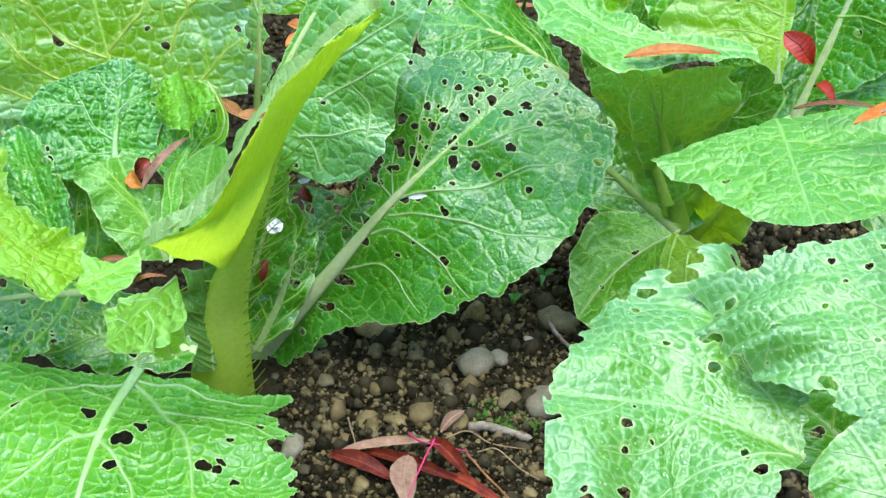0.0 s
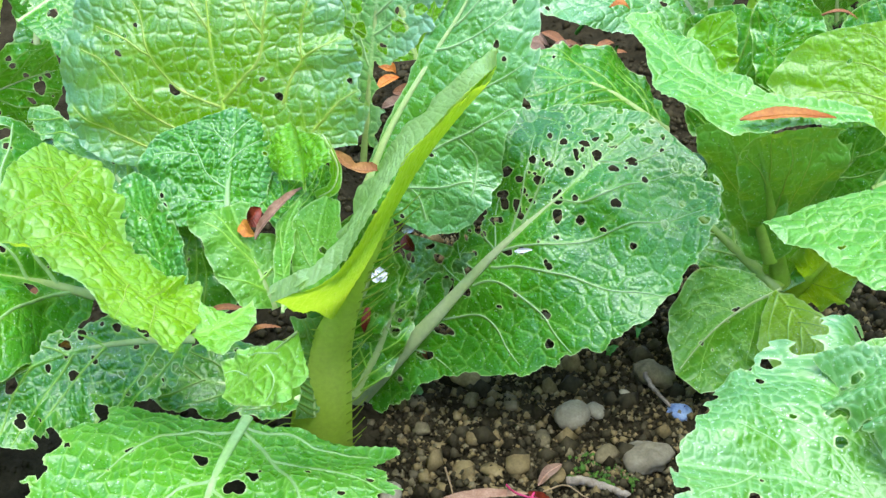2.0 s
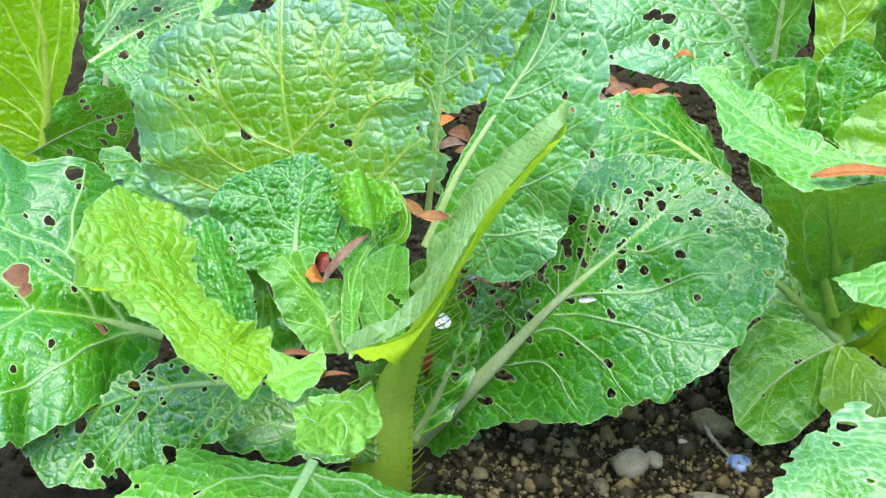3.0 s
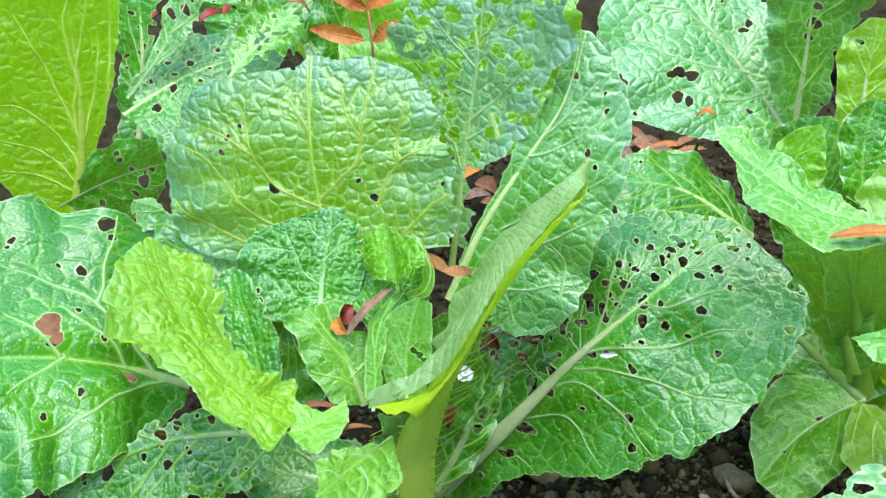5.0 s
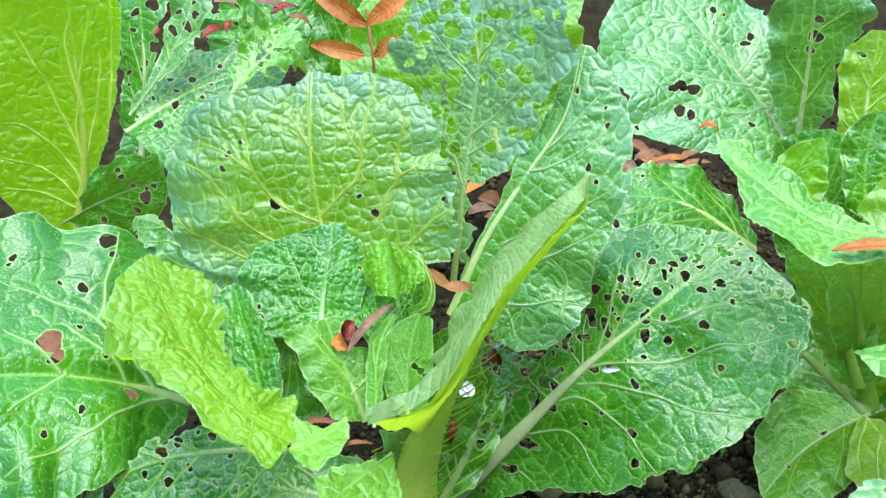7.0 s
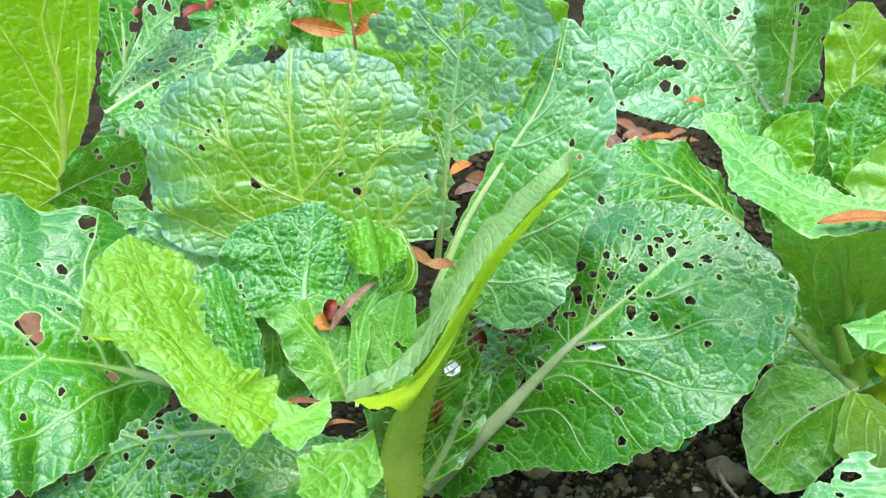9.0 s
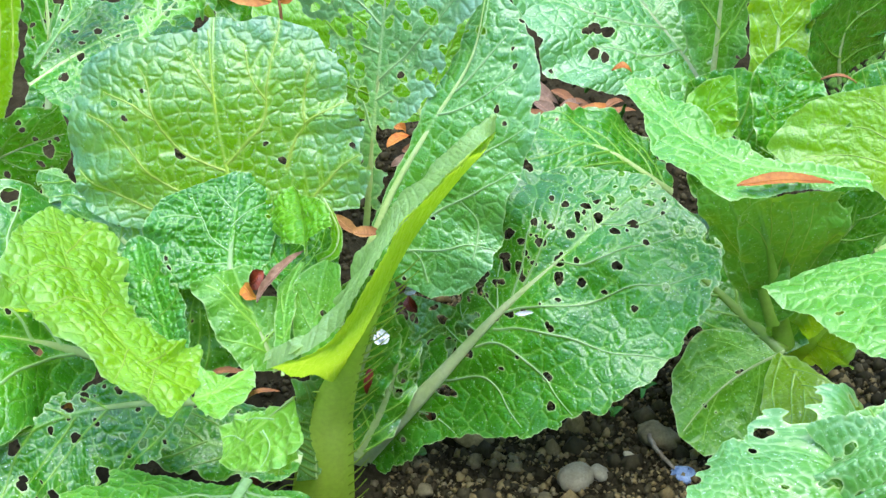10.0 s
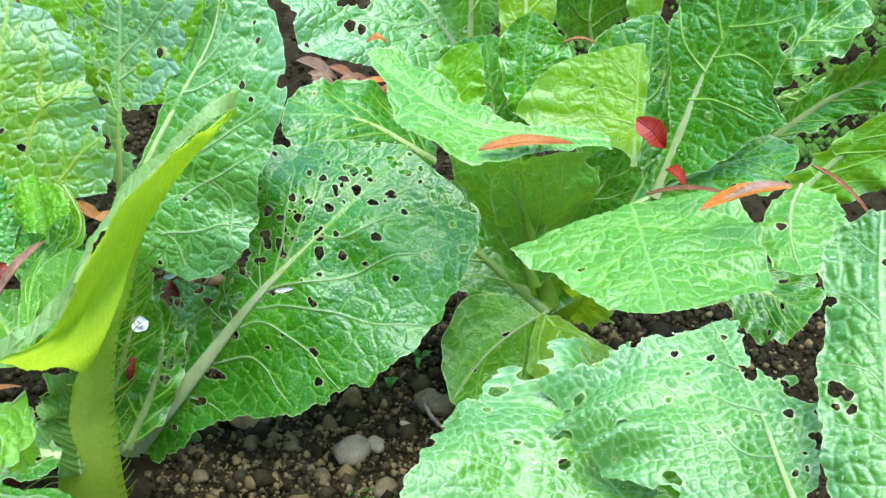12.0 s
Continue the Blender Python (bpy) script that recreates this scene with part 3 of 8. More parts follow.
def blade(name, co, A, B, f, fibre, material, parent, seed, label="", blister=0.001, cell=0.01, ruffle=0.0):
    """A lofted sheet with fine fibres running outwards from its foot."""
    c1 = cells(A / cell + 0.4 * vnoise(A * 80, B * 80, seed), B / cell + 0.4 * vnoise(A * 80 + 4, B * 80, seed + 1), seed)
    lines_at = np.abs(((B - 0.55 * A) / fibre + 0.35 * vnoise(A * 40, B * 40, seed + 3)) % 1.0 - 0.5) * 2
    glow = np.clip(1 - lines_at / 0.16, 0, 1)
    normal = unit(np.cross(np.gradient(co, axis=0), np.gradient(co, axis=1)))
    high = blister * np.clip(c1 * 2.2, 0, 1) ** 0.6 * np.clip(lines_at * 3, 0, 1) + 0.004 * fbm(A * 16, B * 16, seed + 6, 2) * np.clip(A / 0.03, 0, 1)
    wave = np.clip(A / np.maximum(A[:, -1:], 1e-6), 0, 1) ** 2 * ruffle * (np.sin(B * 150 + 2 * vnoise(B * 25, B * 0, seed + 8)) + vnoise(B * 60, A * 9, seed + 9))
    co = co + normal * (high + wave)[..., None]
    nx, ny = A.shape
    ii, jj = np.meshgrid(np.arange(nx - 1), np.arange(ny - 1), indexing="ij")
    a, b, c, d = ii * ny + jj, (ii + 1) * ny + jj, (ii + 1) * ny + jj + 1, ii * ny + jj + 1
    tris = np.concatenate([np.stack([a, b, c], -1).reshape(-1, 3), np.stack([a, c, d], -1).reshape(-1, 3)])
    data = np.stack([glow, np.exp(-(c1 * cell / 0.0011) ** 2), np.clip(1 - f / 0.0016, 0, 1), A + 3.1 * seed, B], -1).reshape(-1, 5)
    co, data, tris = clipped(co.reshape(-1, 3), data, f.ravel(), tris)
    co, data, tris = largest_piece(co, data, tris)
    me = mesh_of(name, co, tris)
    col = me.attributes.new("tissue", "FLOAT_COLOR", "POINT")
    col.data.foreach_set("color", np.c_[data[:, :3], 0.4 * np.ones(len(data))].astype(np.float32).ravel())
    flat = me.attributes.new("flat", "FLOAT_VECTOR", "POINT")
    flat.data.foreach_set("vector", np.c_[data[:, 3:], np.zeros(len(data))].astype(np.float32).ravel())
    return under(name, me, material, parent, label)


def folded_leaf(plant, rib, crest, rim, stalk, seed):
    """A leaf that stands folded: its underside rises from the rib to a crest, and the upper face hangs over behind it."""
    low = [r * 0.55 + c * 0.45 + np.array((0, 0.012, -0.012)) for r, c in zip(spline(rib, 9)[0], spline(crest, 9)[0])]
    co, A, B, f = loft([rib, low, crest], 300, 150, seed, 0.0)
    ob = blade("leaf", co, A, B, f + 0.02, 0.0105, FOLD, plant, seed, "yellow-green leaf folded upright over its thick stalk", 0.0007)
    co, A, B, f = loft([crest, [c * 0.5 + r * 0.5 + np.array((0, 0.004, 0.010)) for c, r in zip(spline(crest, 9)[0], spline(rim, 9)[0])], rim], 300, 110, seed + 1, 0.003)
    blade("leaf_rim", co, A, B, f, 0.012, CREST, ob, seed + 1, "upper face of the fold with sky sheen in its colour", 0.0010, 0.014, 0.004)
    line, _ = spline(stalk + [tuple(p) for p in rib[1:]], 120)
    u = np.linspace(0, 1, 120)
    rad = np.interp(u, (0, 0.1, 0.2, 0.3, 0.4, 0.5, 0.75, 1), (0.0290, 0.0265, 0.0230, 0.0185, 0.0125, 0.0080, 0.0030, 0.0008))
    vv, ff = tube(line, rad, 0.6, (1.0, 0.1, 0.1), 28)
    n = len(vv) // 28
    ang = np.tile(np.arange(28), n) / 28 * 2 * math.pi
    vv = vv + (np.repeat(line, 28, 0) - vv) * (0.035 * np.cos(ang * 9) + 0.02 * vnoise(ang * 3, np.repeat(u, 28) * 6, 3))[:, None]
    under("midrib", mesh_of("midrib", vv, ff), STALK, ob, "thick juicy yellow-green stalk")
    # comb of bare side veins on both edges of the stalk
    rng = np.random.default_rng(seed)
    for side, count, reach in ((-1, 17, 0.030), (1, 24, 0.017)):
        verts, faces, k0 = [], [], 0
        for k in range(count):
            i = int(6 + (74 if side > 0 else 40) * k / count)
            t = unit(line[i + 1] - line[i])
            out = unit(np.array((side * 1.0, -0.25, 0.1)))
            a = line[i] + out * rad[i] * 0.85
            long = reach * rng.uniform(0.75, 1.15)
            bend = -0.004 if side < 0 else 0.012
            pts = [a, a + out * long * 0.5 + t * (bend * 0.4 + 0.004), a + out * long + t * bend * 2]
            v, q = tube(spline(pts, 9)[0], np.linspace(0.0011, 0.0004, 9), 0.7, (0, -0.6, 0.8), 6)
            verts.append(v)
            faces.append(q + k0)
            k0 += len(v)
        tagged(under("comb", mesh_of("comb", np.vstack(verts), np.vstack(faces)), VEIN_LIME, ob), kind="stuff")
    return ob


FOLD_STALK = [(-0.234, 0.745, -0.010), (-0.225, 0.738, 0.045), (-0.216, 0.740, 0.095), (-0.208, 0.741, 0.130)]
FOLD_RIB = [(-0.201, 0.737, 0.162), (-0.180, 0.732, 0.203), (-0.160, 0.728, 0.245), (-0.146, 0.730, 0.279), (-0.133, 0.732, 0.305), (-0.112, 0.744, 0.332), (-0.090, 0.762, 0.349), (-0.071, 0.810, 0.344)]
FOLD_CREST = [(-0.204, 0.578, 0.312), (-0.178, 0.566, 0.333), (-0.160, 0.566, 0.346), (-0.145, 0.562, 0.368), (-0.131, 0.567, 0.391), (-0.114, 0.610, 0.397), (-0.090, 0.660, 0.401), (-0.072, 0.735, 0.380), (-0.068, 0.812, 0.345)]
FOLD_RIM = [(-0.205, 0.580, 0.312), (-0.178, 0.571, 0.333), (-0.168, 0.624, 0.315), (-0.165, 0.657, 0.310), (-0.150, 0.689, 0.322), (-0.146, 0.743, 0.307), (-0.138, 0.773, 0.303), (-0.130, 0.805, 0.302), (-0.106, 0.773, 0.342), (-0.087, 0.744, 0.369), (-0.069, 0.812, 0.346)]


def plant(name, x, y, label, group="cabbages in the bed"):
    ob = new(name)
    return tagged(ob, label, "cabbage", group)


# ---- ground ----
def spaced(lo, hi, fine, far):
    """Even spacing in the middle and ever wider steps out to far."""
    mid = np.arange(lo, hi, fine)
    out = np.geomspace(fine * 2, far, 26)
    return np.r_[(lo - out)[::-1], mid, hi + out]


gx, gy = spaced(-0.6, 0.7, 0.005, 400), spaced(0.3, 1.9, 0.005, 400)
GX, GY = np.meshgrid(gx, gy, indexing="ij")


def soil_height(x, y):
    calm = np.exp(-np.clip(np.hypot(x, y - 1) - 2, 0, 60))
    return (0.010 * fbm(x * 9, y * 9, 3, 3) + 0.0045 * fbm(x * 55, y * 55, 5, 4)) * calm - 0.004


GZ = soil_height(GX, GY)
nx, ny = GX.shape
ii, jj = np.meshgrid(np.arange(nx - 1), np.arange(ny - 1), indexing="ij")
quads = np.stack([ii * ny + jj, (ii + 1) * ny + jj, (ii + 1) * ny + jj + 1, ii * ny + jj + 1], -1).reshape(-1, 4)
ground = under("ground", mesh_of("ground", np.stack([GX, GY, GZ], -1).reshape(-1, 3), quads), SOIL, None)
tagged(ground, "damp dark brown garden soil with grit and small stones", "soil", kind="structure")


# ---- loose things ----
def ball(rings=7, sides=10):
    th = np.linspace(0, math.pi, rings + 2)[1:-1]
    ph = np.linspace(0, 2 * math.pi, sides, endpoint=False)
    T, P = np.meshgrid(th, ph, indexing="ij")
    v = np.stack([np.sin(T) * np.cos(P), np.sin(T) * np.sin(P), np.cos(T)], -1).reshape(-1, 3)
    v = np.vstack([v, [[0, 0, 1], [0, 0, -1]]])
    f = []
    for i in range(rings - 1):
        for j in range(sides):
            k = (j + 1) % sides
            f += [(i * sides + j, (i + 1) * sides + j, (i + 1) * sides + k), (i * sides + j, (i + 1) * sides + k, i * sides + k)]
    top, low = len(v) - 2, len(v) - 1
    for j in range(sides):
        k = (j + 1) % sides
        f += [(top, j, k), (low, (rings - 1) * sides + k, (rings - 1) * sides + j)]
    return v, np.array(f)


BALL_V, BALL_F = ball()
FINE_V, FINE_F = ball(16, 24)


def stone_shape(seed, rough=0.22, v=None):
    v = BALL_V if v is None else v
    d = 1 + rough * (vnoise(v[:, 0] * 1.3 + v[:, 2] * 0.7, v[:, 1] * 1.3 - v[:, 2] * 0.9, seed) + 0.5 * vnoise(v[:, 0] * 3 + v[:, 2], v[:, 1] * 3 - v[:, 2], seed + 1))
    return v * d[:, None]


def stone(x, y, size, material, label, seed=0, flat=0.7, long=1.25, turn=0.0, name="pebble", rough=0.22, fine=False, sunk=0.25):
    v = stone_shape(seed, rough, FINE_V if fine else None) * np.array([long, 1, flat]) * size
    if fine:
        v = v * (1 + 0.05 * fbm(v[:, :1] * 160 + v[:, 2:] * 90, v[:, 1:2] * 160, seed, 3))
    c, s_ = math.cos(turn), math.sin(turn)
    v = np.stack([v[:, 0] * c - v[:, 1] * s_, v[:, 0] * s_ + v[:, 1] * c, v[:, 2]], 1)
    ob = under(name, mesh_of(name, v, FINE_F if fine else BALL_F), material, None)
    ob.location = (x, y, float(soil_height(np.array([x]), np.array([y]))[0]) + size * flat * (1 - 2 * sunk))
    return tagged(ob, label, name, "stones on the soil")


def dead_leaf(a, b, width, material, label, category="fallen leaf", group="fallen leaves", up=(0, -0.3, 1), sag=0.006, curl=0.25, seed=0, stem=0.0, name="fallen_leaf", wavy=0.15):
    """A fallen lance-shaped leaf from a to b with a midrib and curled margins."""
    a, b, up = np.array(a), np.array(b), unit(np.array(up, dtype=float))
    t = unit(b - a)
    side = unit(np.cross(t, up))
    nrm = np.cross(side, t)
    length = np.linalg.norm(b - a)
    nu, nv = 36, 13
    u, v = np.meshgrid(np.linspace(0, 1, nu), np.linspace(-1, 1, nv), indexing="ij")
    w = width * 0.5 * np.sin(np.clip(u, 0.0, 1) ** 0.85 * math.pi) ** 0.75 * (1 + 0.08 * vnoise(u * 9, v * 0 + np.sign(v), seed)) + 0.0003
    h = curl * np.abs(v) ** 1.6 * w + sag * 4 * u * (1 - u) + 0.0006 * (1 - np.abs(v) ** 0.3) * -1
    h = h + wavy * width * 0.3 * vnoise(u * 4, v * 1.3, seed + 2) * np.abs(v) + 0.00025 * np.sin(u * 60 + np.abs(v) * 5)
    lat = v * w + 0.12 * width * vnoise(u * 2.2, u * 0, seed + 4) * np.sin(u * math.pi)
    co = a + t * (u * length)[..., None] + side * lat[..., None] + nrm * h[..., None]
    i, j = np.meshgrid(np.arange(nu - 1), np.arange(nv - 1), indexing="ij")
    q = np.stack([i * nv + j, (i + 1) * nv + j, (i + 1) * nv + j + 1, i * nv + j + 1], -1).reshape(-1, 4)
    ob = under(name, mesh_of(name, co.reshape(-1, 3), q), material, None, label)
    mid = co[:, nv // 2]
    if stem:
        mid = np.vstack([a - t * stem + nrm * 0.002, mid[1:]])
    vv, ff = tube(mid + nrm * 0.0002, np.linspace(0.0009, 0.0003, len(mid)), 1, up, 6)
    under("leaf_vein", mesh_of("leaf_vein", vv, ff), material, ob)
    return tagged(ob, label, category, group)


def stick(points, r0, r1, material, label, name="twig", seed=0, sides=8):
    line, _ = spline(points, 40)
    line = line + 0.2 * r0 * np.stack([vnoise(np.arange(40) * 0.4, np.zeros(40), seed + k) for k in range(3)], 1)
    rad = np.linspace(r0, r1, 40) * (1 + 0.06 * vnoise(np.arange(40) * 0.35, np.ones(40), seed + 5))
    vv, ff = tube(line, rad, 0.9, None, sides)
    ob = under(name, mesh_of(name, vv, ff), material, None)
    return tagged(ob, label, name)



# plain dark walls added round the bed, out of sight, to keep off the light of the low sky
LIGHT_BLOCK = rough_material("light_block_green", (0.012, 0.03, 0.008), (0.03, 0.06, 0.015), 6, 0.9, 0.8, 0.05, 0.2)
for block_x, block_y, block_w, block_d, block_h in ((0, -3.6, 4.5, 0.3, 2.2), (0, 7.5, 4.5, 0.3, 2.4), (-4.2, 1.8, 0.3, 5.1, 2.9), (4.2, 1.8, 0.3, 5.1, 2.9)):
    v = [(block_x + sx * block_w, block_y + sy * block_d, z) for z in (-0.3, block_h) for sx, sy in ((-1, -1), (1, -1), (1, 1), (-1, 1))]
    q = [(0, 1, 5, 4), (1, 2, 6, 5), (2, 3, 7, 6), (3, 0, 4, 7), (4, 5, 6, 7), (3, 2, 1, 0)]
    tagged(under("wall_hedge", mesh_of("wall_hedge", v, q, False), LIGHT_BLOCK, None), "unseen dark green wall added to block low sky light", "hedge", kind="structure")


cabbage_a = plant("cabbage", -0.238, 0.797, "large loose green cabbage with insect-eaten outer leaves")
# tall round leaf behind the heart
leaf(cabbage_a, [(-0.286, 0.833, 0.254), (-0.290, 0.847, 0.294), (-0.295, 0.861, 0.334), (-0.296, 0.875, 0.373), (-0.296, 0.890, 0.411)], (-0.425, 0.847, 0.326), (-0.176, 0.861, 0.342), at=0.5, widths=[(0, 0.56, 0.92), (0.06, 0.74, 0.96), (0.13, 0.91, 0.98), (0.21, 0.98, 0.99), (0.3, 0.99, 0.98), (0.4, 0.98, 0.95), (0.5, 0.95, 0.93), (0.6, 0.92, 0.93), (0.7, 0.87, 0.89), (0.78, 0.82, 0.84), (0.85, 0.72, 0.78), (0.9, 0.62, 0.71), (0.94, 0.09, 0.63), (0.97, 0.06, 0.53), (0.99, 0.02, 0.39), (1, 0.02, 0.35)], paths=[[(0.26, 0.0), (0.34, -0.17), (0.41, -0.27), (0.54, -0.36), (0.7, -0.4), (0.79, -0.45)], [(0.29, 0.03), (0.39, 0.19), (0.47, 0.3), (0.71, 0.39), (0.86, 0.43), (0.97, 0.45)], [(0.23, 0.4), (0.35, 0.5), (0.42, 0.58), (0.66, 0.62), (0.77, 0.69)], [(0.02, 0.48), (0.11, 0.62), (0.21, 0.8), (0.27, 1.0)], [(0.15, -0.21), (0.24, -0.4), (0.4, -0.54), (0.52, -0.65), (0.57, -0.78)], [(0.42, 0.58), (0.49, 0.75), (0.55, 0.9)], [(0.54, -0.36), (0.61, -0.51), (0.66, -0.69)], [(0.59, 0.35), (0.73, 0.24), (0.87, 0.21)], [(0.06, -0.34), (0.13, -0.55), (0.25, -0.78), (0.38, -0.94)], [(0.62, 0.0), (0.74, -0.09), (0.85, -0.17)]], bites=[(0.38, -0.27, 0.0052), (0.62, -0.52, 0.0028), (0.62, -0.62, 0.0028), (0.27, 0.39, 0.0033), (0.67, -0.44, 0.0019), (0.94, -0.11, 0.0023), (0.36, 0.3, 0.0023), (0.29, 0.89, 0.0028)], tip=0.99, material=ROUND, seed=1, holes=2, hole=0.003, ruffle=0.003, lobe=0.25, ragged=0.0042, ribw=0.0017, blister=0.0040, cell=0.0105, vein=1.5, lump=0.005, step=0.0008, vein_material=VEIN_LIME, rib_material=VEIN_LIME, label='round upright leaf with a quilted surface', tip_bow=-0.022, cup=-0.022)
# back leaf beside the fold
leaf(cabbage_a, [(-0.186, 0.836, 0.208), (-0.157, 0.856, 0.266), (-0.122, 0.874, 0.318), (-0.088, 0.893, 0.367), (-0.073, 0.922, 0.419)], (-0.139, 0.882, 0.320), (-0.044, 0.832, 0.272), at=0.5, widths=[(0, 0.02, 0.69), (0.06, 0.02, 0.88), (0.13, 0.22, 0.97), (0.21, 0.28, 1.0), (0.3, 0.33, 0.98), (0.4, 0.46, 0.92), (0.5, 0.7, 0.87), (0.6, 0.85, 0.83), (0.7, 0.98, 0.73), (0.78, 0.98, 0.55), (0.85, 0.87, 0.42), (0.9, 0.74, 0.34), (0.94, 0.69, 0.24), (0.97, 0.61, 0.14), (0.99, 0.41, 0.07), (1, 0.31, 0.05)], paths=[[(0.24, 0.38), (0.36, 0.53), (0.45, 0.66), (0.55, 0.79)], [(0.11, 0.33), (0.15, 0.55), (0.22, 0.76), (0.26, 0.99)], [(0.3, 0.15), (0.39, 0.3), (0.5, 0.44), (0.68, 0.64)], [(0.55, 0.01), (0.65, 0.19), (0.77, 0.35)], [(0.65, 0.0), (0.74, 0.07), (0.86, 0.2)], [(0.19, 0.86), (0.32, 0.73), (0.36, 0.53)], [(0.04, 0.58), (0.1, 0.45), (0.12, 0.26)]], bites=[(0.67, 0.38, 0.0032), (0.78, 0.34, 0.0023), (0.72, 0.64, 0.0041), (0.9, 0.3, 0.0023), (0.25, 0.39, 0.0033), (0.02, 0.39, 0.0019), (0.85, -0.02, 0.0041), (0.84, -0.7, 0.0023), (0.82, 0.28, 0.0018)], tip=0.99, material=SHEEN_SOFT, seed=2, holes=3, hole=0.003, ruffle=0.003, lobe=0.3, ragged=0.002, ribw=0.0035, blister=0.0029, cell=0.0125, vein=1.2, step=0.0008, vein_material=VEIN_PALE, label='broad pale back leaf beside the folded leaf', tip_bow=-0.012, cup=-0.012)
# riddled back leaf
leaf(cabbage_a, [(-0.186, 0.871, 0.219), (-0.176, 0.892, 0.286), (-0.166, 0.913, 0.350), (-0.157, 0.932, 0.411), (-0.152, 0.954, 0.470)], (-0.254, 0.962, 0.341), (-0.081, 0.860, 0.347), at=0.5, widths=[(0, 0.02, 0.02), (0.06, 0.08, 0.08), (0.13, 0.1, 0.13), (0.21, 0.13, 0.16), (0.3, 0.17, 0.19), (0.4, 0.28, 0.36), (0.5, 0.45, 0.53), (0.6, 0.73, 0.65), (0.7, 0.98, 0.78), (0.78, 0.88, 0.95), (0.85, 0.8, 0.77), (0.9, 0.73, 0.79), (0.94, 0.68, 0.75), (0.97, 0.64, 0.68), (0.99, 0.55, 0.63), (1, 0.51, 0.62)], paths=[[(0.33, 0.0), (0.39, -0.11), (0.48, -0.26)], [(0.48, 0.0), (0.57, 0.23), (0.66, 0.41), (0.76, 0.64)], [(0.42, -0.01), (0.48, 0.2), (0.55, 0.34)], [(0.66, 0.0), (0.72, -0.24), (0.8, -0.5)], [(0.73, 0.01), (0.81, 0.19), (0.89, 0.34)], [(0.57, 0.0), (0.59, -0.2), (0.61, -0.44)]], bites=[(0.29, 0.21, 0.0184), (0.24, 0.15, 0.0118), (0.64, -0.21, 0.0075), (0.62, -0.45, 0.0085), (0.61, -0.62, 0.0077), (0.67, -0.71, 0.0068), (0.67, -0.4, 0.0051), (0.72, -0.15, 0.0058), (0.67, 0.07, 0.0066), (0.51, 0.24, 0.0049), (0.53, 0.41, 0.0057), (0.47, 0.26, 0.0058), (0.71, 0.45, 0.008), (0.51, -0.21, 0.0059), (0.43, -0.14, 0.0068), (0.39, 0.11, 0.005), (0.55, -0.42, 0.0051), (0.54, -0.29, 0.0042), (0.81, -0.26, 0.0083), (0.84, -0.5, 0.0075), (0.79, -0.68, 0.0068), (0.88, -0.34, 0.0074), (0.8, 0.03, 0.0082), (0.72, 0.21, 0.0065), (0.78, 0.31, 0.0048), (0.82, 0.46, 0.0079), (0.88, 0.55, 0.0071), (0.87, 0.12, 0.0065), (0.88, -0.16, 0.0057), (0.62, 0.6, 0.0048), (0.68, 0.78, 0.0063), (0.71, -0.56, 0.0051)], tip=0.99, material=SHEEN_STRONG, seed=3, holes=70, hole=0.0058, ragged=0.007, lobe=1.2, ribw=0.0032, holes_at=(0.72, -0.2, 0.2), blister=0.0034, cell=0.0105, ruffle=0.006, step=0.0009, vein=1.2, label='lacy pale leaf riddled with insect holes', vein_material=VEIN_PALE)
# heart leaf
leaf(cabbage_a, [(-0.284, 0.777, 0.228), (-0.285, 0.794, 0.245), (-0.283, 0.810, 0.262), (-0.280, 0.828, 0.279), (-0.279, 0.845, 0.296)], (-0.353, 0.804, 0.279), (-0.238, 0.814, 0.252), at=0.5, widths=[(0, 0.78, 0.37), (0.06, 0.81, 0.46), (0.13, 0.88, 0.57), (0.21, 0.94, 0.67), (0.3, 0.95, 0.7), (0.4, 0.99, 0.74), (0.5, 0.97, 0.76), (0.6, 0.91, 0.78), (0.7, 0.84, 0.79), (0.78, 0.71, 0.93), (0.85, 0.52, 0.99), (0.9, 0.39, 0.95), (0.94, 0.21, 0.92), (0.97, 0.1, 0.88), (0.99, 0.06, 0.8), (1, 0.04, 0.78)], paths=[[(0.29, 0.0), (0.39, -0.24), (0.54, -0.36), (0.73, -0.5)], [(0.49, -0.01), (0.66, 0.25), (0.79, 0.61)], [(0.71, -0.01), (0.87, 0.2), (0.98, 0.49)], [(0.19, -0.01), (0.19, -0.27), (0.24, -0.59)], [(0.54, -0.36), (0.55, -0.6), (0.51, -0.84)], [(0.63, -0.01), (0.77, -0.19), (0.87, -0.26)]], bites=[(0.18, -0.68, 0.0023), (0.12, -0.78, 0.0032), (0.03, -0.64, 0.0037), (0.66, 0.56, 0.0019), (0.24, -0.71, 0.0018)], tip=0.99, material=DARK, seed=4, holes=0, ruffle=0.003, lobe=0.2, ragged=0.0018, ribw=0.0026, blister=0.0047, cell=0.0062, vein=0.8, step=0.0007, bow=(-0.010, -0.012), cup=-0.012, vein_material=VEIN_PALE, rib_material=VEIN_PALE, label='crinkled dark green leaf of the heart')
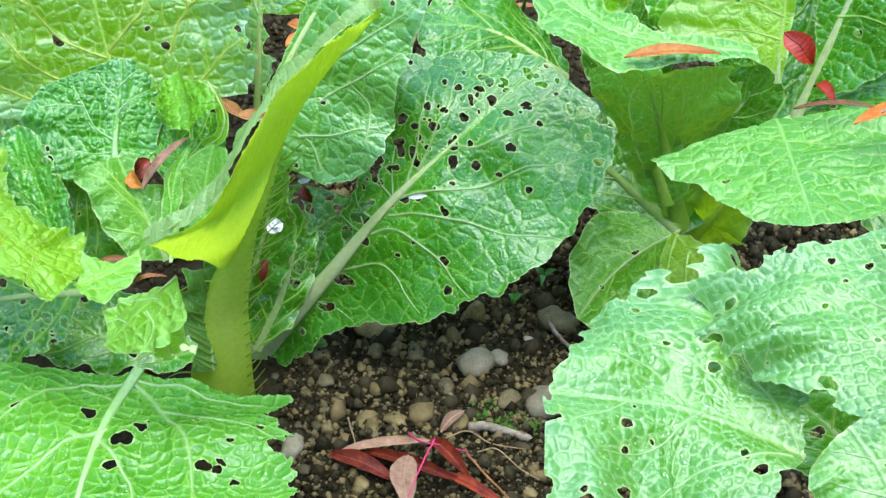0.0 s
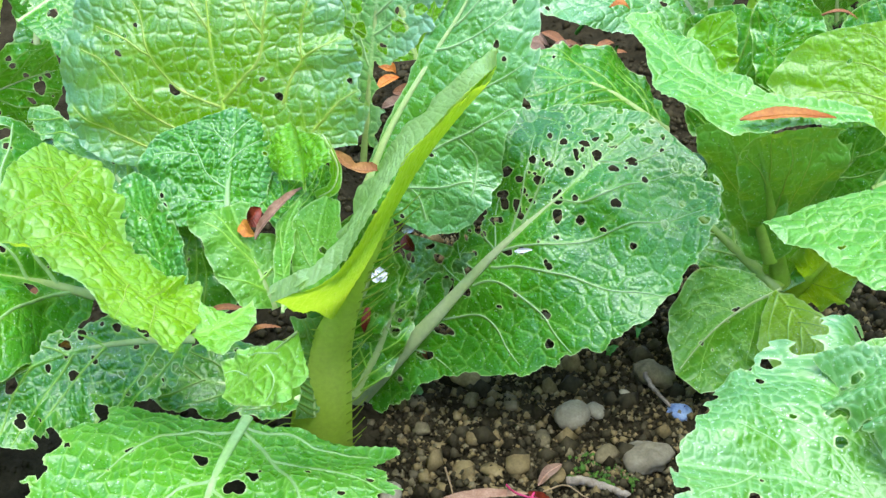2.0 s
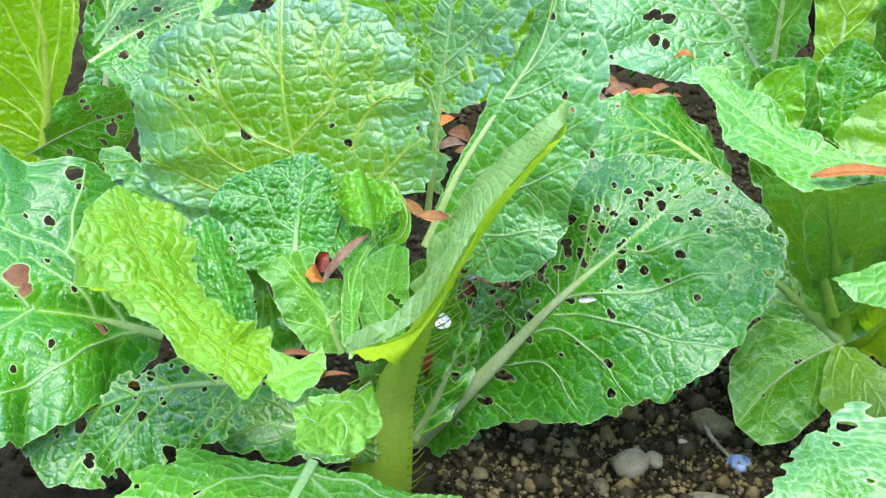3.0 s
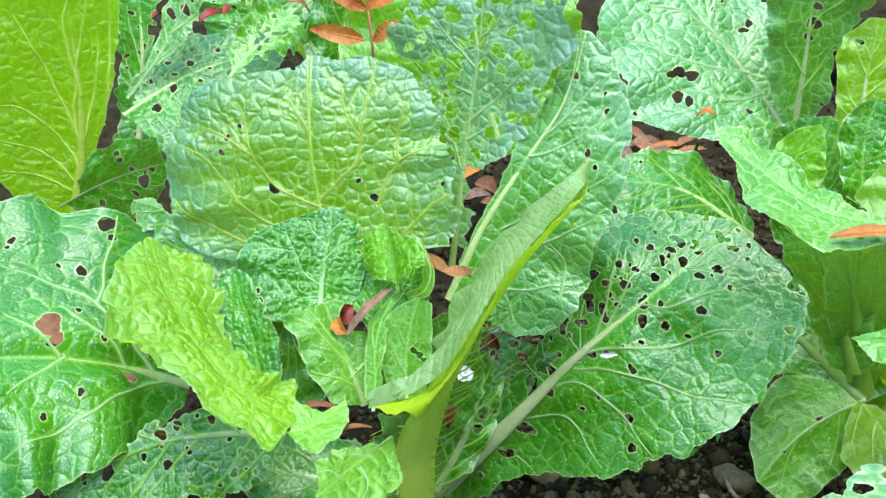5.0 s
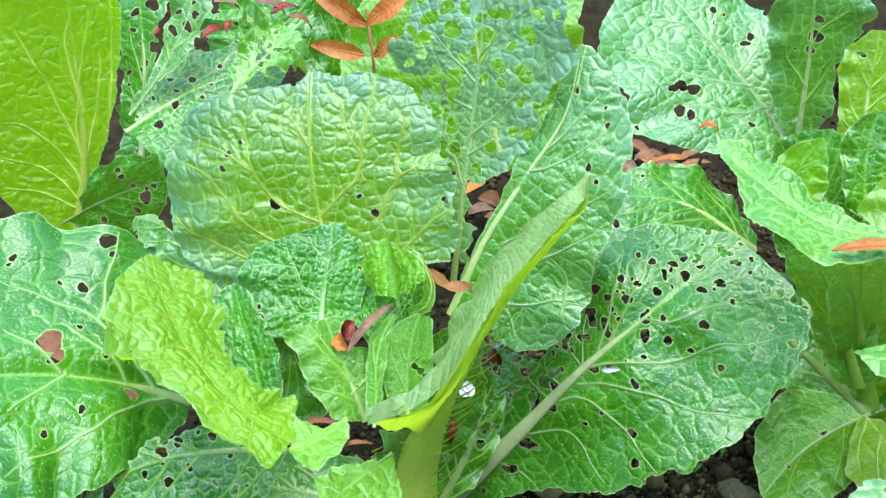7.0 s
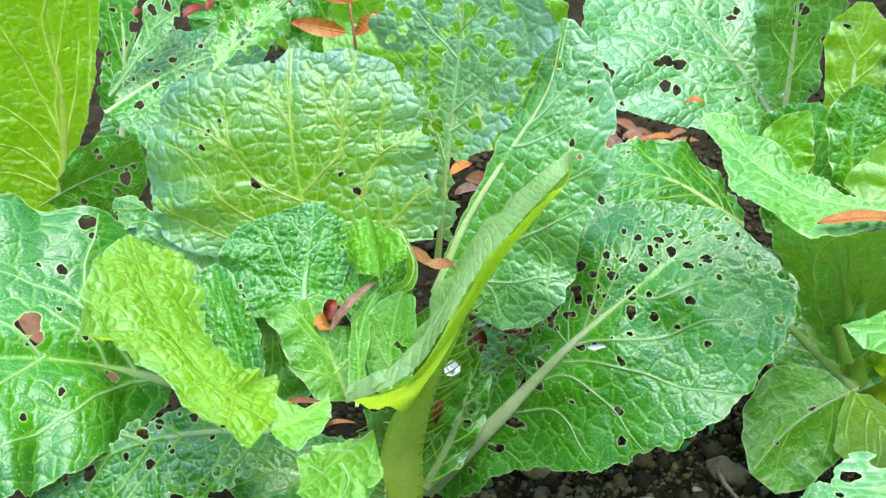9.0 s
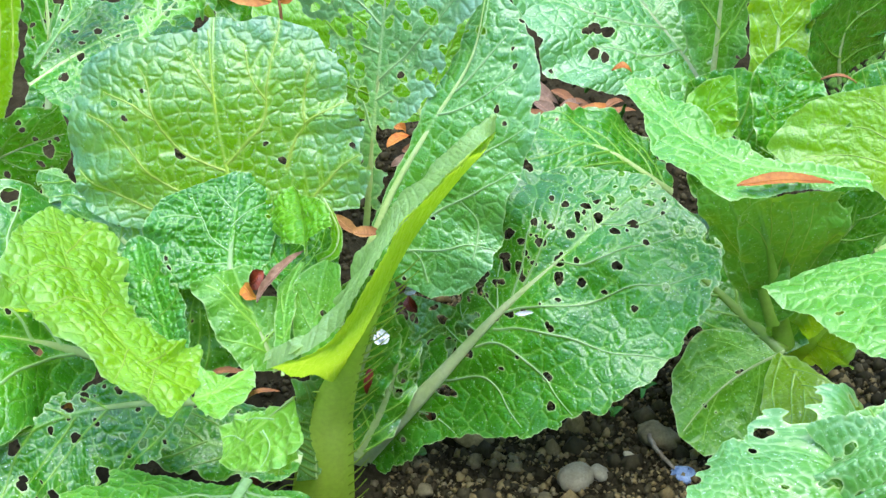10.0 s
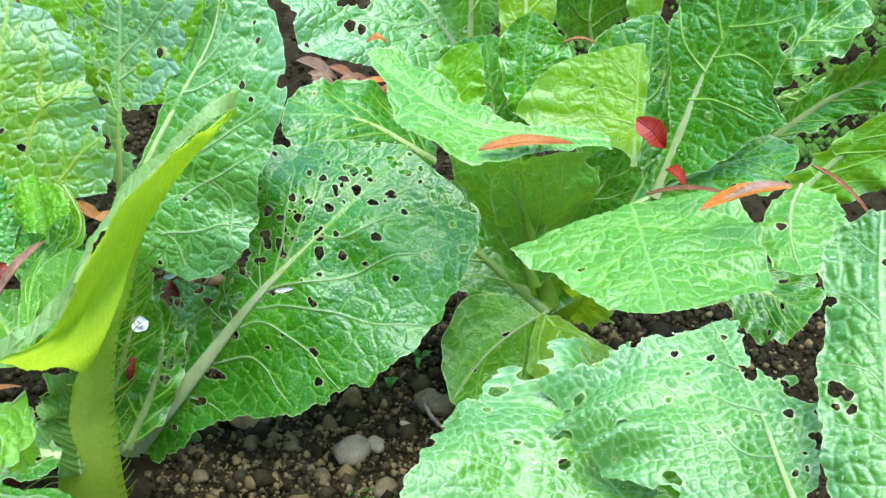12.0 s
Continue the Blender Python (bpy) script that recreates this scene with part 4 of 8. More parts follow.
# curled heart leaf
leaf(cabbage_a, [(-0.215, 0.765, 0.267), (-0.217, 0.780, 0.273), (-0.221, 0.797, 0.279), (-0.226, 0.815, 0.284), (-0.233, 0.834, 0.288)], (-0.245, 0.801, 0.253), (-0.193, 0.797, 0.313), at=0.5, widths=[(0, 0.02, 0.99), (0.06, 0.02, 1.0), (0.13, 0.04, 0.95), (0.21, 0.31, 0.92), (0.3, 0.56, 0.83), (0.4, 0.82, 0.71), (0.5, 0.89, 0.52), (0.6, 0.94, 0.34), (0.7, 0.97, 0.22), (0.78, 1.0, 0.16), (0.85, 0.99, 0.11), (0.9, 0.9, 0.08), (0.94, 0.81, 0.05), (0.97, 0.75, 0.02), (0.99, 0.67, 0.02), (1, 0.64, 0.02)], paths=[[(0.49, -0.06), (0.75, -0.38), (0.9, -0.51)], [(0.53, -0.05), (0.45, 0.31), (0.39, 0.6)]], tip=0.99, material=HEART, seed=5, holes=0, ruffle=0.002, lobe=0.2, ragged=0.0012, ribw=0.001, blister=0.0055, cell=0.0072, step=0.0007, bow=(0.006, 0.010), vein=0.5)
# curled rim of the heart
leaf(cabbage_a, [(-0.202, 0.793, 0.300), (-0.194, 0.781, 0.292), (-0.189, 0.771, 0.282), (-0.194, 0.765, 0.269), (-0.209, 0.768, 0.258)], (-0.197, 0.774, 0.279), (-0.182, 0.767, 0.282), at=0.5, widths=[(0, 0.02, 0.02), (0.06, 0.02, 0.02), (0.13, 0.59, 0.38), (0.21, 0.67, 0.38), (0.3, 0.78, 0.38), (0.4, 0.93, 0.38), (0.5, 0.89, 0.54), (0.6, 0.7, 0.67), (0.7, 0.67, 0.79), (0.78, 0.56, 0.54), (0.85, 0.56, 0.5), (0.9, 0.56, 0.62), (0.94, 0.56, 0.62), (0.97, 0.56, 0.62), (0.99, 0.56, 0.58), (1, 0.56, 0.56)], tip=0.99, material=HEART, seed=6, holes=0, ruffle=0.001, lobe=0.2, ragged=0.0008, ribw=0.0008, blister=0.001, step=0.0007, vein=0.4, veins=2)
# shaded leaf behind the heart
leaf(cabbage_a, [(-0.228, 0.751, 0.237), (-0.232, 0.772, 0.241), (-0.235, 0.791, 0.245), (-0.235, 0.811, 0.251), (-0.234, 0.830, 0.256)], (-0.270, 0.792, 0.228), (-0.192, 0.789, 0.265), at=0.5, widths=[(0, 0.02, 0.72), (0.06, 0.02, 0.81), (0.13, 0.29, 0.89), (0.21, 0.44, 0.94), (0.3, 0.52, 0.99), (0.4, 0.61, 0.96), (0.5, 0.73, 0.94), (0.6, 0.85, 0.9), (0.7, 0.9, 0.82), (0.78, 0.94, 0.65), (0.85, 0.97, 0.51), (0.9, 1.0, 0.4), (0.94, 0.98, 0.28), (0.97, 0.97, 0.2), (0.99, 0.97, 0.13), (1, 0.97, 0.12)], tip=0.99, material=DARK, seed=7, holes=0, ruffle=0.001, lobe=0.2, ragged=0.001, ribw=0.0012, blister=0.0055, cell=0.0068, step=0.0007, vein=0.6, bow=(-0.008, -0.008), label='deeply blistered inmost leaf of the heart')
# front heart leaf
leaf(cabbage_a, [(-0.244, 0.726, 0.183), (-0.252, 0.737, 0.200), (-0.261, 0.749, 0.217), (-0.270, 0.761, 0.234), (-0.278, 0.773, 0.251)], (-0.290, 0.725, 0.218), (-0.239, 0.767, 0.216), at=0.5, widths=[(0, 0.03, 0.86), (0.06, 0.35, 0.9), (0.13, 0.71, 0.95), (0.21, 0.77, 1.0), (0.3, 0.83, 0.96), (0.4, 0.89, 0.95), (0.5, 0.95, 0.88), (0.6, 0.92, 0.82), (0.7, 0.92, 0.08), (0.78, 0.92, 0.18), (0.85, 0.95, 0.25), (0.9, 0.96, 0.39), (0.94, 0.97, 0.5), (0.97, 0.97, 0.33), (0.99, 0.98, 0.31), (1, 0.99, 0.38)], paths=[[(0.19, -0.02), (0.33, -0.36), (0.46, -0.84)], [(0.38, 0.0), (0.65, -0.31), (0.91, -0.72)], [(0.54, 0.0), (0.8, -0.29), (0.99, -0.51)], [(0.28, -0.04), (0.37, 0.5), (0.49, 0.86)]], bites=[(0.31, 0.14, 0.0018)], tip=0.99, material=UNDER, seed=8, holes=0, ruffle=0.002, lobe=0.2, ragged=0.0014, ribw=0.0028, blister=0.0021, cell=0.0085, step=0.0007, bow=(0.006, 0.006), vein=1.4, vein_material=VEIN, label='pale cupped heart leaf with a torn rim')
# right heart leaf
leaf(cabbage_a, [(-0.206, 0.713, 0.199), (-0.208, 0.726, 0.215), (-0.208, 0.739, 0.231), (-0.204, 0.750, 0.249), (-0.198, 0.761, 0.266)], (-0.229, 0.744, 0.230), (-0.185, 0.731, 0.234), at=0.5, widths=[(0, 0.02, 0.02), (0.06, 0.56, 0.65), (0.13, 0.64, 0.77), (0.21, 0.74, 0.88), (0.3, 0.82, 0.96), (0.4, 0.77, 1.0), (0.5, 0.73, 1.0), (0.6, 0.85, 0.96), (0.7, 0.95, 0.92), (0.78, 0.82, 0.84), (0.85, 0.59, 0.77), (0.9, 0.41, 0.72), (0.94, 0.27, 0.65), (0.97, 0.15, 0.61), (0.99, 0.09, 0.57), (1, 0.07, 0.56)], paths=[[(0.28, -0.01), (0.48, -0.39), (0.66, -0.74)], [(0.44, 0.03), (0.63, 0.46), (0.82, 0.61)], [(0.55, -0.01), (0.68, -0.42), (0.77, -0.69)]], bites=[(0.49, 0.3, 0.0035), (0.45, 0.55, 0.0039), (0.4, 0.75, 0.0026)], tip=0.99, material=UNDER, seed=10, holes=0, ruffle=0.001, lobe=0.2, ragged=0.001, ribw=0.0016, blister=0.0014, cell=0.010, step=0.0008, vein=0.8)
# inmost heart leaf
leaf(cabbage_a, [(-0.320, 0.748, 0.136), (-0.328, 0.762, 0.161), (-0.337, 0.775, 0.186), (-0.349, 0.787, 0.210), (-0.364, 0.798, 0.234)], (-0.364, 0.764, 0.180), (-0.299, 0.790, 0.194), at=0.5, widths=[(0, 0.02, 0.02), (0.06, 0.02, 0.32), (0.13, 0.57, 0.98), (0.21, 0.86, 0.98), (0.3, 0.9, 0.9), (0.4, 0.97, 0.8), (0.5, 1.0, 0.75), (0.6, 1.0, 0.71), (0.7, 0.88, 0.67), (0.78, 0.78, 0.55), (0.85, 0.68, 0.44), (0.9, 0.59, 0.37), (0.94, 0.52, 0.21), (0.97, 0.48, 0.11), (0.99, 0.43, 0.05), (1, 0.42, 0.02)], tip=0.99, material=LEAF, seed=44, holes=2, ribw=0.002, blister=0.0026, ragged=0.002, lobe=0.3)
# twisted young leaf
leaf(cabbage_a, [(-0.275, 0.627, 0.249), (-0.311, 0.637, 0.270), (-0.346, 0.668, 0.286), (-0.382, 0.716, 0.297), (-0.417, 0.788, 0.302)], (-0.400, 0.643, 0.335), (-0.327, 0.722, 0.253), at=0.5, widths=[(0, 0.67, 0.19), (0.06, 0.74, 0.94), (0.13, 0.64, 0.93), (0.21, 0.58, 0.85), (0.3, 0.57, 0.6), (0.4, 0.97, 0.6), (0.5, 0.94, 0.72), (0.6, 0.8, 0.8), (0.7, 0.61, 0.85), (0.78, 0.47, 0.85), (0.85, 0.35, 0.82), (0.9, 0.25, 0.79), (0.94, 0.16, 0.76), (0.97, 0.09, 0.75), (0.99, 0.03, 0.74), (1, 0.02, 0.73)], paths=[[(0.46, 0.01), (0.47, -0.2), (0.4, -0.75)], [(0.62, 0.03), (0.59, -0.29), (0.51, -0.79)], [(0.71, 0.0), (0.85, 0.31), (0.99, 0.58)], [(0.39, -0.01), (0.46, 0.36), (0.44, 0.53)], [(0.23, 0.01), (0.19, -0.34), (0.17, -0.57)], [(0.13, -0.01), (0.11, -0.38), (0.08, -0.66)], [(0.84, 0.01), (0.79, -0.25), (0.73, -0.44)], [(0.16, 0.03), (0.16, 0.36), (0.21, 0.76)]], tip=0.99, material=LIME, seed=11, holes=0, ruffle=0.006, waves=7, lobe=0.3, ragged=0.002, ribw=0.0016, blister=0.0055, cell=0.0105, step=0.0008, vein=0.9, bow=(-0.008, -0.008), vein_material=VEIN_LIME, rib_material=VEIN_LIME, label='twisted bright yellow-green young leaf', lump=0.006)
# small hanging leaf
leaf(cabbage_a, [(-0.193, 0.584, 0.283), (-0.208, 0.583, 0.270), (-0.222, 0.581, 0.258), (-0.236, 0.579, 0.245), (-0.251, 0.578, 0.232)], (-0.229, 0.611, 0.261), (-0.212, 0.540, 0.253), at=0.5, widths=[(0, 0.02, 0.85), (0.06, 0.02, 0.95), (0.13, 0.02, 0.98), (0.21, 0.18, 1.0), (0.3, 0.37, 0.98), (0.4, 0.49, 0.9), (0.5, 0.63, 0.79), (0.6, 0.77, 0.7), (0.7, 0.85, 0.53), (0.78, 0.9, 0.4), (0.85, 0.94, 0.3), (0.9, 0.97, 0.21), (0.94, 0.98, 0.14), (0.97, 1.0, 0.07), (0.99, 1.0, 0.02), (1, 1.0, 0.02)], paths=[[(0.26, 0.05), (0.46, -0.34), (0.76, -0.76)], [(0.41, 0.07), (0.37, 0.49), (0.53, 0.61)], [(0.63, -0.02), (0.85, -0.51), (1.0, -0.62)]], tip=0.99, material=YOUNG, seed=13, holes=1, hole=0.002, ruffle=0.002, lobe=0.3, ragged=0.002, ribw=0.0009, blister=0.0038, cell=0.011, step=0.0008, vein=1.0, bow=(0.008, 0.008), vein_material=VEIN_PALE, label='small pale leaf hanging beside the stalk', rib_to=0.3)
# folded leaf with a thick stalk
folded_leaf(cabbage_a, rib=FOLD_RIB, crest=FOLD_CREST, rim=FOLD_RIM, stalk=FOLD_STALK, seed=13)
# large shot-holed leaf
leaf(cabbage_a, [(-0.214, 0.811, -0.007), (-0.139, 0.809, 0.086), (-0.075, 0.827, 0.156), (-0.008, 0.857, 0.205), (0.060, 0.908, 0.241)], (-0.144, 0.892, 0.173), (-0.003, 0.731, 0.091), at=0.5, widths=[(0, 0.02, 0.02), (0.06, 0.04, 0.18), (0.13, 0.1, 0.26), (0.21, 0.13, 0.22), (0.3, 0.24, 0.35), (0.4, 0.41, 0.65), (0.5, 0.43, 0.8), (0.6, 0.64, 0.92), (0.7, 0.84, 0.96), (0.78, 0.99, 0.92), (0.85, 0.93, 0.85), (0.9, 0.71, 0.81), (0.94, 0.5, 0.77), (0.97, 0.24, 0.73), (0.99, 0.1, 0.66), (1, 0.06, 0.64)], paths=[[(0.56, 0.0), (0.62, 0.14), (0.69, 0.28), (0.77, 0.39), (0.84, 0.54), (0.92, 0.69)], [(0.52, 0.05), (0.57, 0.19), (0.64, 0.43), (0.69, 0.66), (0.75, 0.89)], [(0.46, 0.03), (0.51, 0.14), (0.53, 0.34), (0.53, 0.6), (0.53, 0.85)], [(0.59, 0.0), (0.65, -0.15), (0.72, -0.38), (0.79, -0.59)], [(0.55, -0.04), (0.59, -0.24), (0.64, -0.41)], [(0.46, -0.07), (0.48, -0.24), (0.51, -0.27)], [(0.82, 0.0), (0.85, -0.15), (0.89, -0.38)], [(0.72, 0.01), (0.76, 0.15), (0.85, 0.26), (0.95, 0.4)], [(0.84, 0.0), (0.89, 0.15), (0.97, 0.26)], [(0.35, 0.03), (0.41, 0.15), (0.43, 0.31), (0.42, 0.62)], [(0.63, -0.01), (0.69, -0.12), (0.78, -0.29), (0.85, -0.5)], [(0.25, 0.01), (0.27, 0.14), (0.29, 0.31)], [(0.55, -0.04), (0.55, -0.26), (0.59, -0.54)], [(0.49, 0.0), (0.48, -0.21), (0.5, -0.38)], [(0.45, 0.0), (0.43, -0.22), (0.43, -0.4)]], bites=[(0.41, -0.19, 0.0064), (0.46, -0.21, 0.0068), (0.44, 0.03, 0.0044), (0.34, 0.09, 0.0068), (0.26, 0.11, 0.0069), (0.54, 0.5, 0.0047), (0.5, 0.65, 0.0047), (0.7, 0.1, 0.0057), (0.65, -0.19, 0.0053), (0.57, 0.05, 0.0043), (0.68, -0.5, 0.0058), (0.52, 0.29, 0.0024), (0.62, 0.28, 0.0028), (0.62, 0.31, 0.0028), (0.75, 0.34, 0.0028), (0.77, 0.54, 0.0028), (0.84, 0.58, 0.0033), (0.98, 0.54, 0.0052), (0.95, -0.01, 0.0062), (0.95, 0.11, 0.0052), (0.95, 0.35, 0.0043), (0.85, 0.11, 0.0047), (0.89, 0.15, 0.0047), (0.89, -0.02, 0.0038), (0.85, -0.05, 0.0052), (0.9, 0.73, 0.0042), (0.88, -0.21, 0.0048), (0.85, -0.21, 0.0043), (0.8, 0.29, 0.0042), (0.72, -0.21, 0.0048), (0.69, -0.35, 0.0038), (0.6, -0.21, 0.0038), (0.64, -0.09, 0.0033), (0.74, -0.4, 0.0038), (0.82, -0.35, 0.0043), (0.68, -0.24, 0.0029), (0.75, 0.09, 0.0033), (0.67, 0.2, 0.0024), (0.68, -0.12, 0.0029), (0.81, -0.49, 0.0034), (0.98, 0.16, 0.0029), (0.99, 0.04, 0.0024), (0.86, -0.46, 0.0029), (0.93, 0.56, 0.0028), (0.98, 0.61, 0.0028), (0.78, -0.1, 0.0038), (0.76, -0.26, 0.0033), (0.55, -0.29, 0.0034), (0.57, -0.35, 0.0029), (0.51, -0.15, 0.0029), (0.54, 0.01, 0.0024), (0.9, 0.55, 0.0023), (0.88, 0.29, 0.0028), (0.56, -0.35, 0.0053), (0.58, -0.4, 0.0048), (0.59, -0.25, 0.0038), (0.64, -0.38, 0.0058), (0.63, -0.29, 0.0048), (0.47, -0.14, 0.0082), (0.49, -0.19, 0.0068), (0.42, -0.12, 0.0063), (0.4, -0.07, 0.0054), (0.42, -0.34, 0.0039), (0.52, -0.32, 0.0029), (0.33, 0.07, 0.0049)], tip=0.99, material=LEAF, seed=91, holes=60, hole=0.0032, holes_at=(0.80, -0.2, 0.16), ruffle=0.004, lobe=0.5, ragged=0.0045, ribw=0.0125, rib_taper=1.5, rib_to=0.9, rib_side=0.45, blister=0.0022, cell=0.0145, lump=0.011, step=0.0008, vein=1.1, rib_material=RIB_PALE, vein_material=VEIN_PALE, label='broad leaf riddled with holes on a white midrib')
# ragged low leaf
leaf(cabbage_a, [(-0.203, 0.781, 0.035), (-0.177, 0.802, 0.078), (-0.162, 0.821, 0.121), (-0.161, 0.833, 0.157)], (-0.196, 0.812, 0.115), (-0.142, 0.812, 0.104), at=0.6, stalk=0, wide=0.5, fill=0.5, holes=25, hole=0.004, seed=15, material=LEAF)
# broad outer leaf
leaf(cabbage_a, [(-0.398, 0.753, 0.177), (-0.440, 0.738, 0.206), (-0.480, 0.717, 0.232), (-0.517, 0.691, 0.253), (-0.551, 0.662, 0.269)], (-0.452, 0.620, 0.174), (-0.509, 0.848, 0.301), at=0.5, widths=[(0, 0.15, 0.02), (0.06, 0.3, 0.16), (0.13, 0.47, 0.51), (0.21, 0.6, 0.94), (0.3, 0.72, 0.94), (0.4, 0.83, 0.92), (0.5, 0.91, 0.92), (0.6, 0.95, 0.99), (0.7, 0.98, 0.94), (0.78, 1.0, 0.9), (0.85, 0.98, 0.76), (0.9, 0.93, 0.61), (0.94, 0.89, 0.43), (0.97, 0.84, 0.23), (0.99, 0.74, 0.08), (1, 0.7, 0.04)], paths=[[(0.09, 0.01), (0.3, -0.26), (0.55, -0.54), (0.83, -0.7)], [(0.15, 0.0), (0.29, 0.18), (0.4, 0.33), (0.55, 0.44), (0.71, 0.55)], [(0.27, -0.02), (0.37, 0.12), (0.54, 0.29)], [(0.52, 0.0), (0.63, -0.14), (0.78, -0.29)], [(0.4, 0.33), (0.38, 0.61), (0.35, 0.89)], [(0.54, 0.0), (0.64, 0.15), (0.73, 0.25)]], bites=[(0.58, 0.18, 0.0099), (0.56, 0.09, 0.0072), (0.26, -0.09, 0.0064), (0.46, 0.53, 0.0042), (0.39, 0.83, 0.0068), (0.48, -0.29, 0.004), (0.64, -0.46, 0.0035), (0.26, 1.0, 0.0045), (0.67, 0.7, 0.0032), (0.38, 0.12, 0.0028), (0.53, 0.56, 0.0023), (0.37, 0.75, 0.0034), (0.24, 1.0, 0.003)], tip=0.99, material=LEAF, seed=16, holes=6, hole=0.003, ruffle=0.005, lobe=0.4, ragged=0.003, ribw=0.0042, blister=0.0024, cell=0.017, step=0.0008, vein=1.8, bow=(0.010, 0.006), vein_material=VEIN_PALE, label='broad outer leaf with large bites', lump=0.011)
# lower outer leaf
leaf(cabbage_a, [(-0.299, 0.687, 0.187), (-0.348, 0.682, 0.189), (-0.395, 0.672, 0.187), (-0.438, 0.654, 0.177), (-0.473, 0.629, 0.159)], (-0.376, 0.633, 0.148), (-0.400, 0.690, 0.205), at=0.5, widths=[(0, 0.02, 0.02), (0.06, 0.53, 0.79), (0.13, 0.66, 0.92), (0.21, 0.76, 0.96), (0.3, 0.86, 0.97), (0.4, 0.94, 0.79), (0.5, 0.98, 0.69), (0.6, 1.0, 0.69), (0.7, 0.98, 0.59), (0.78, 0.97, 0.58), (0.85, 0.93, 0.58), (0.9, 0.87, 0.58), (0.94, 0.73, 0.58), (0.97, 0.62, 0.58), (0.99, 0.54, 0.55), (1, 0.52, 0.54)], bites=[(0.65, 0.86, 0.0062), (0.62, 0.5, 0.0053), (0.5, 0.24, 0.0044), (0.5, -0.3, 0.0048), (0.59, -0.1, 0.0031), (0.67, 1.0, 0.0035), (0.4, -0.17, 0.0035), (0.14, -0.3, 0.0044), (0.07, -0.38, 0.0044), (0.21, -0.52, 0.0039), (0.55, 0.91, 0.0026)], tip=0.99, material=LEAF, seed=17, holes=40, hole=0.0042, ruffle=0.006, lobe=1.0, ragged=0.006, ribw=0.003, blister=0.0025, cell=0.010, step=0.0009, vein=1.1, label='shaded lower leaf eaten full of holes')
# front outer leaf
leaf(cabbage_a, [(-0.257, 0.644, 0.149), (-0.265, 0.583, 0.159), (-0.265, 0.526, 0.168), (-0.260, 0.473, 0.176), (-0.252, 0.426, 0.182)], (-0.399, 0.533, 0.182), (-0.130, 0.538, 0.150), at=0.5, widths=[(0, 0.18, 0.84), (0.06, 0.73, 0.91), (0.13, 0.74, 0.88), (0.21, 0.89, 0.92), (0.3, 0.94, 0.98), (0.4, 0.98, 0.92), (0.5, 1.0, 0.98), (0.6, 0.97, 0.99), (0.7, 0.94, 0.96), (0.78, 0.84, 0.89), (0.85, 0.73, 0.84), (0.9, 0.66, 0.77), (0.94, 0.55, 0.7), (0.97, 0.46, 0.63), (0.99, 0.4, 0.58), (1, 0.38, 0.57)], paths=[[(0.06, 0.01), (0.16, 0.2), (0.33, 0.39), (0.54, 0.5), (0.81, 0.56)], [(0.05, 0.03), (0.04, 0.23), (0.06, 0.46), (0.05, 0.7)], [(0.08, 0.0), (0.1, -0.25), (0.23, -0.45), (0.38, -0.59)], [(0.33, 0.01), (0.41, -0.16), (0.52, -0.34), (0.72, -0.47)], [(0.37, 0.0), (0.52, 0.19), (0.75, 0.3)], [(0.2, 0.25), (0.22, 0.48), (0.25, 0.71), (0.35, 0.89)], [(0.19, 0.0), (0.15, -0.09), (0.14, -0.22)]], bites=[(0.37, 0.12, 0.0078), (0.31, 0.19, 0.0059), (0.5, 0.11, 0.0049), (0.25, -0.11, 0.0064), (0.49, 0.55, 0.0057), (0.5, 0.62, 0.0045), (0.54, 0.71, 0.0045), (0.04, 0.88, 0.0041), (0.1, 0.85, 0.0033), (0.26, -0.49, 0.0032), (0.22, 0.89, 0.0036), (0.24, 0.78, 0.0028), (0.42, 0.96, 0.0035), (0.38, 0.66, 0.0027)], tip=0.99, material=PALE, seed=18, holes=9, hole=0.0026, ruffle=0.004, lobe=1.4, ragged=0.008, ribw=0.0042, blister=0.0042, cell=0.0105, step=0.0008, vein=1.5, bow=(0.008, 0.008), rib_side=0.45, rib_material=VEIN_PALE, vein_material=VEIN_PALE, label='ragged pale front leaf with bites', lump=0.011)
# leaf under the tall one
leaf(cabbage_a, [(-0.372, 0.820, 0.230), (-0.393, 0.837, 0.244), (-0.414, 0.855, 0.260), (-0.437, 0.873, 0.273), (-0.469, 0.885, 0.277)], (-0.434, 0.848, 0.243), (-0.397, 0.869, 0.272), at=0.5, widths=[(0, 0.02, 0.7), (0.06, 0.65, 0.84), (0.13, 0.85, 1.0), (0.21, 0.89, 0.92), (0.3, 0.94, 0.83), (0.4, 1.0, 0.59), (0.5, 0.99, 0.28), (0.6, 0.96, 0.02), (0.7, 0.9, 0.02), (0.78, 0.83, 0.09), (0.85, 0.72, 0.2), (0.9, 0.6, 0.12), (0.94, 0.52, 0.07), (0.97, 0.44, 0.04), (0.99, 0.22, 0.02), (1, 0.13, 0.02)], tip=0.99, material=SHEEN_SOFT, seed=19, holes=9, hole=0.003, ribw=0.002, ragged=0.004, blister=0.0022)
# comb-edged wing of the stalk
leaf(cabbage_a, [(-0.227, 0.720, 0.070), (-0.223, 0.737, 0.115), (-0.210, 0.743, 0.162)], (-0.247, 0.714, 0.136), (-0.207, 0.748, 0.104), at=0.5, widths=[(0, 0.6, 0.3), (0.5, 1, 0.3), (1, 1, 0.3)], tip=0.95, veins=12, slant=1.25, holes=0, ribw=0.002, blister=0.0015, ragged=0.006, vein=1.2, seed=20, material=SHEEN_PALE)
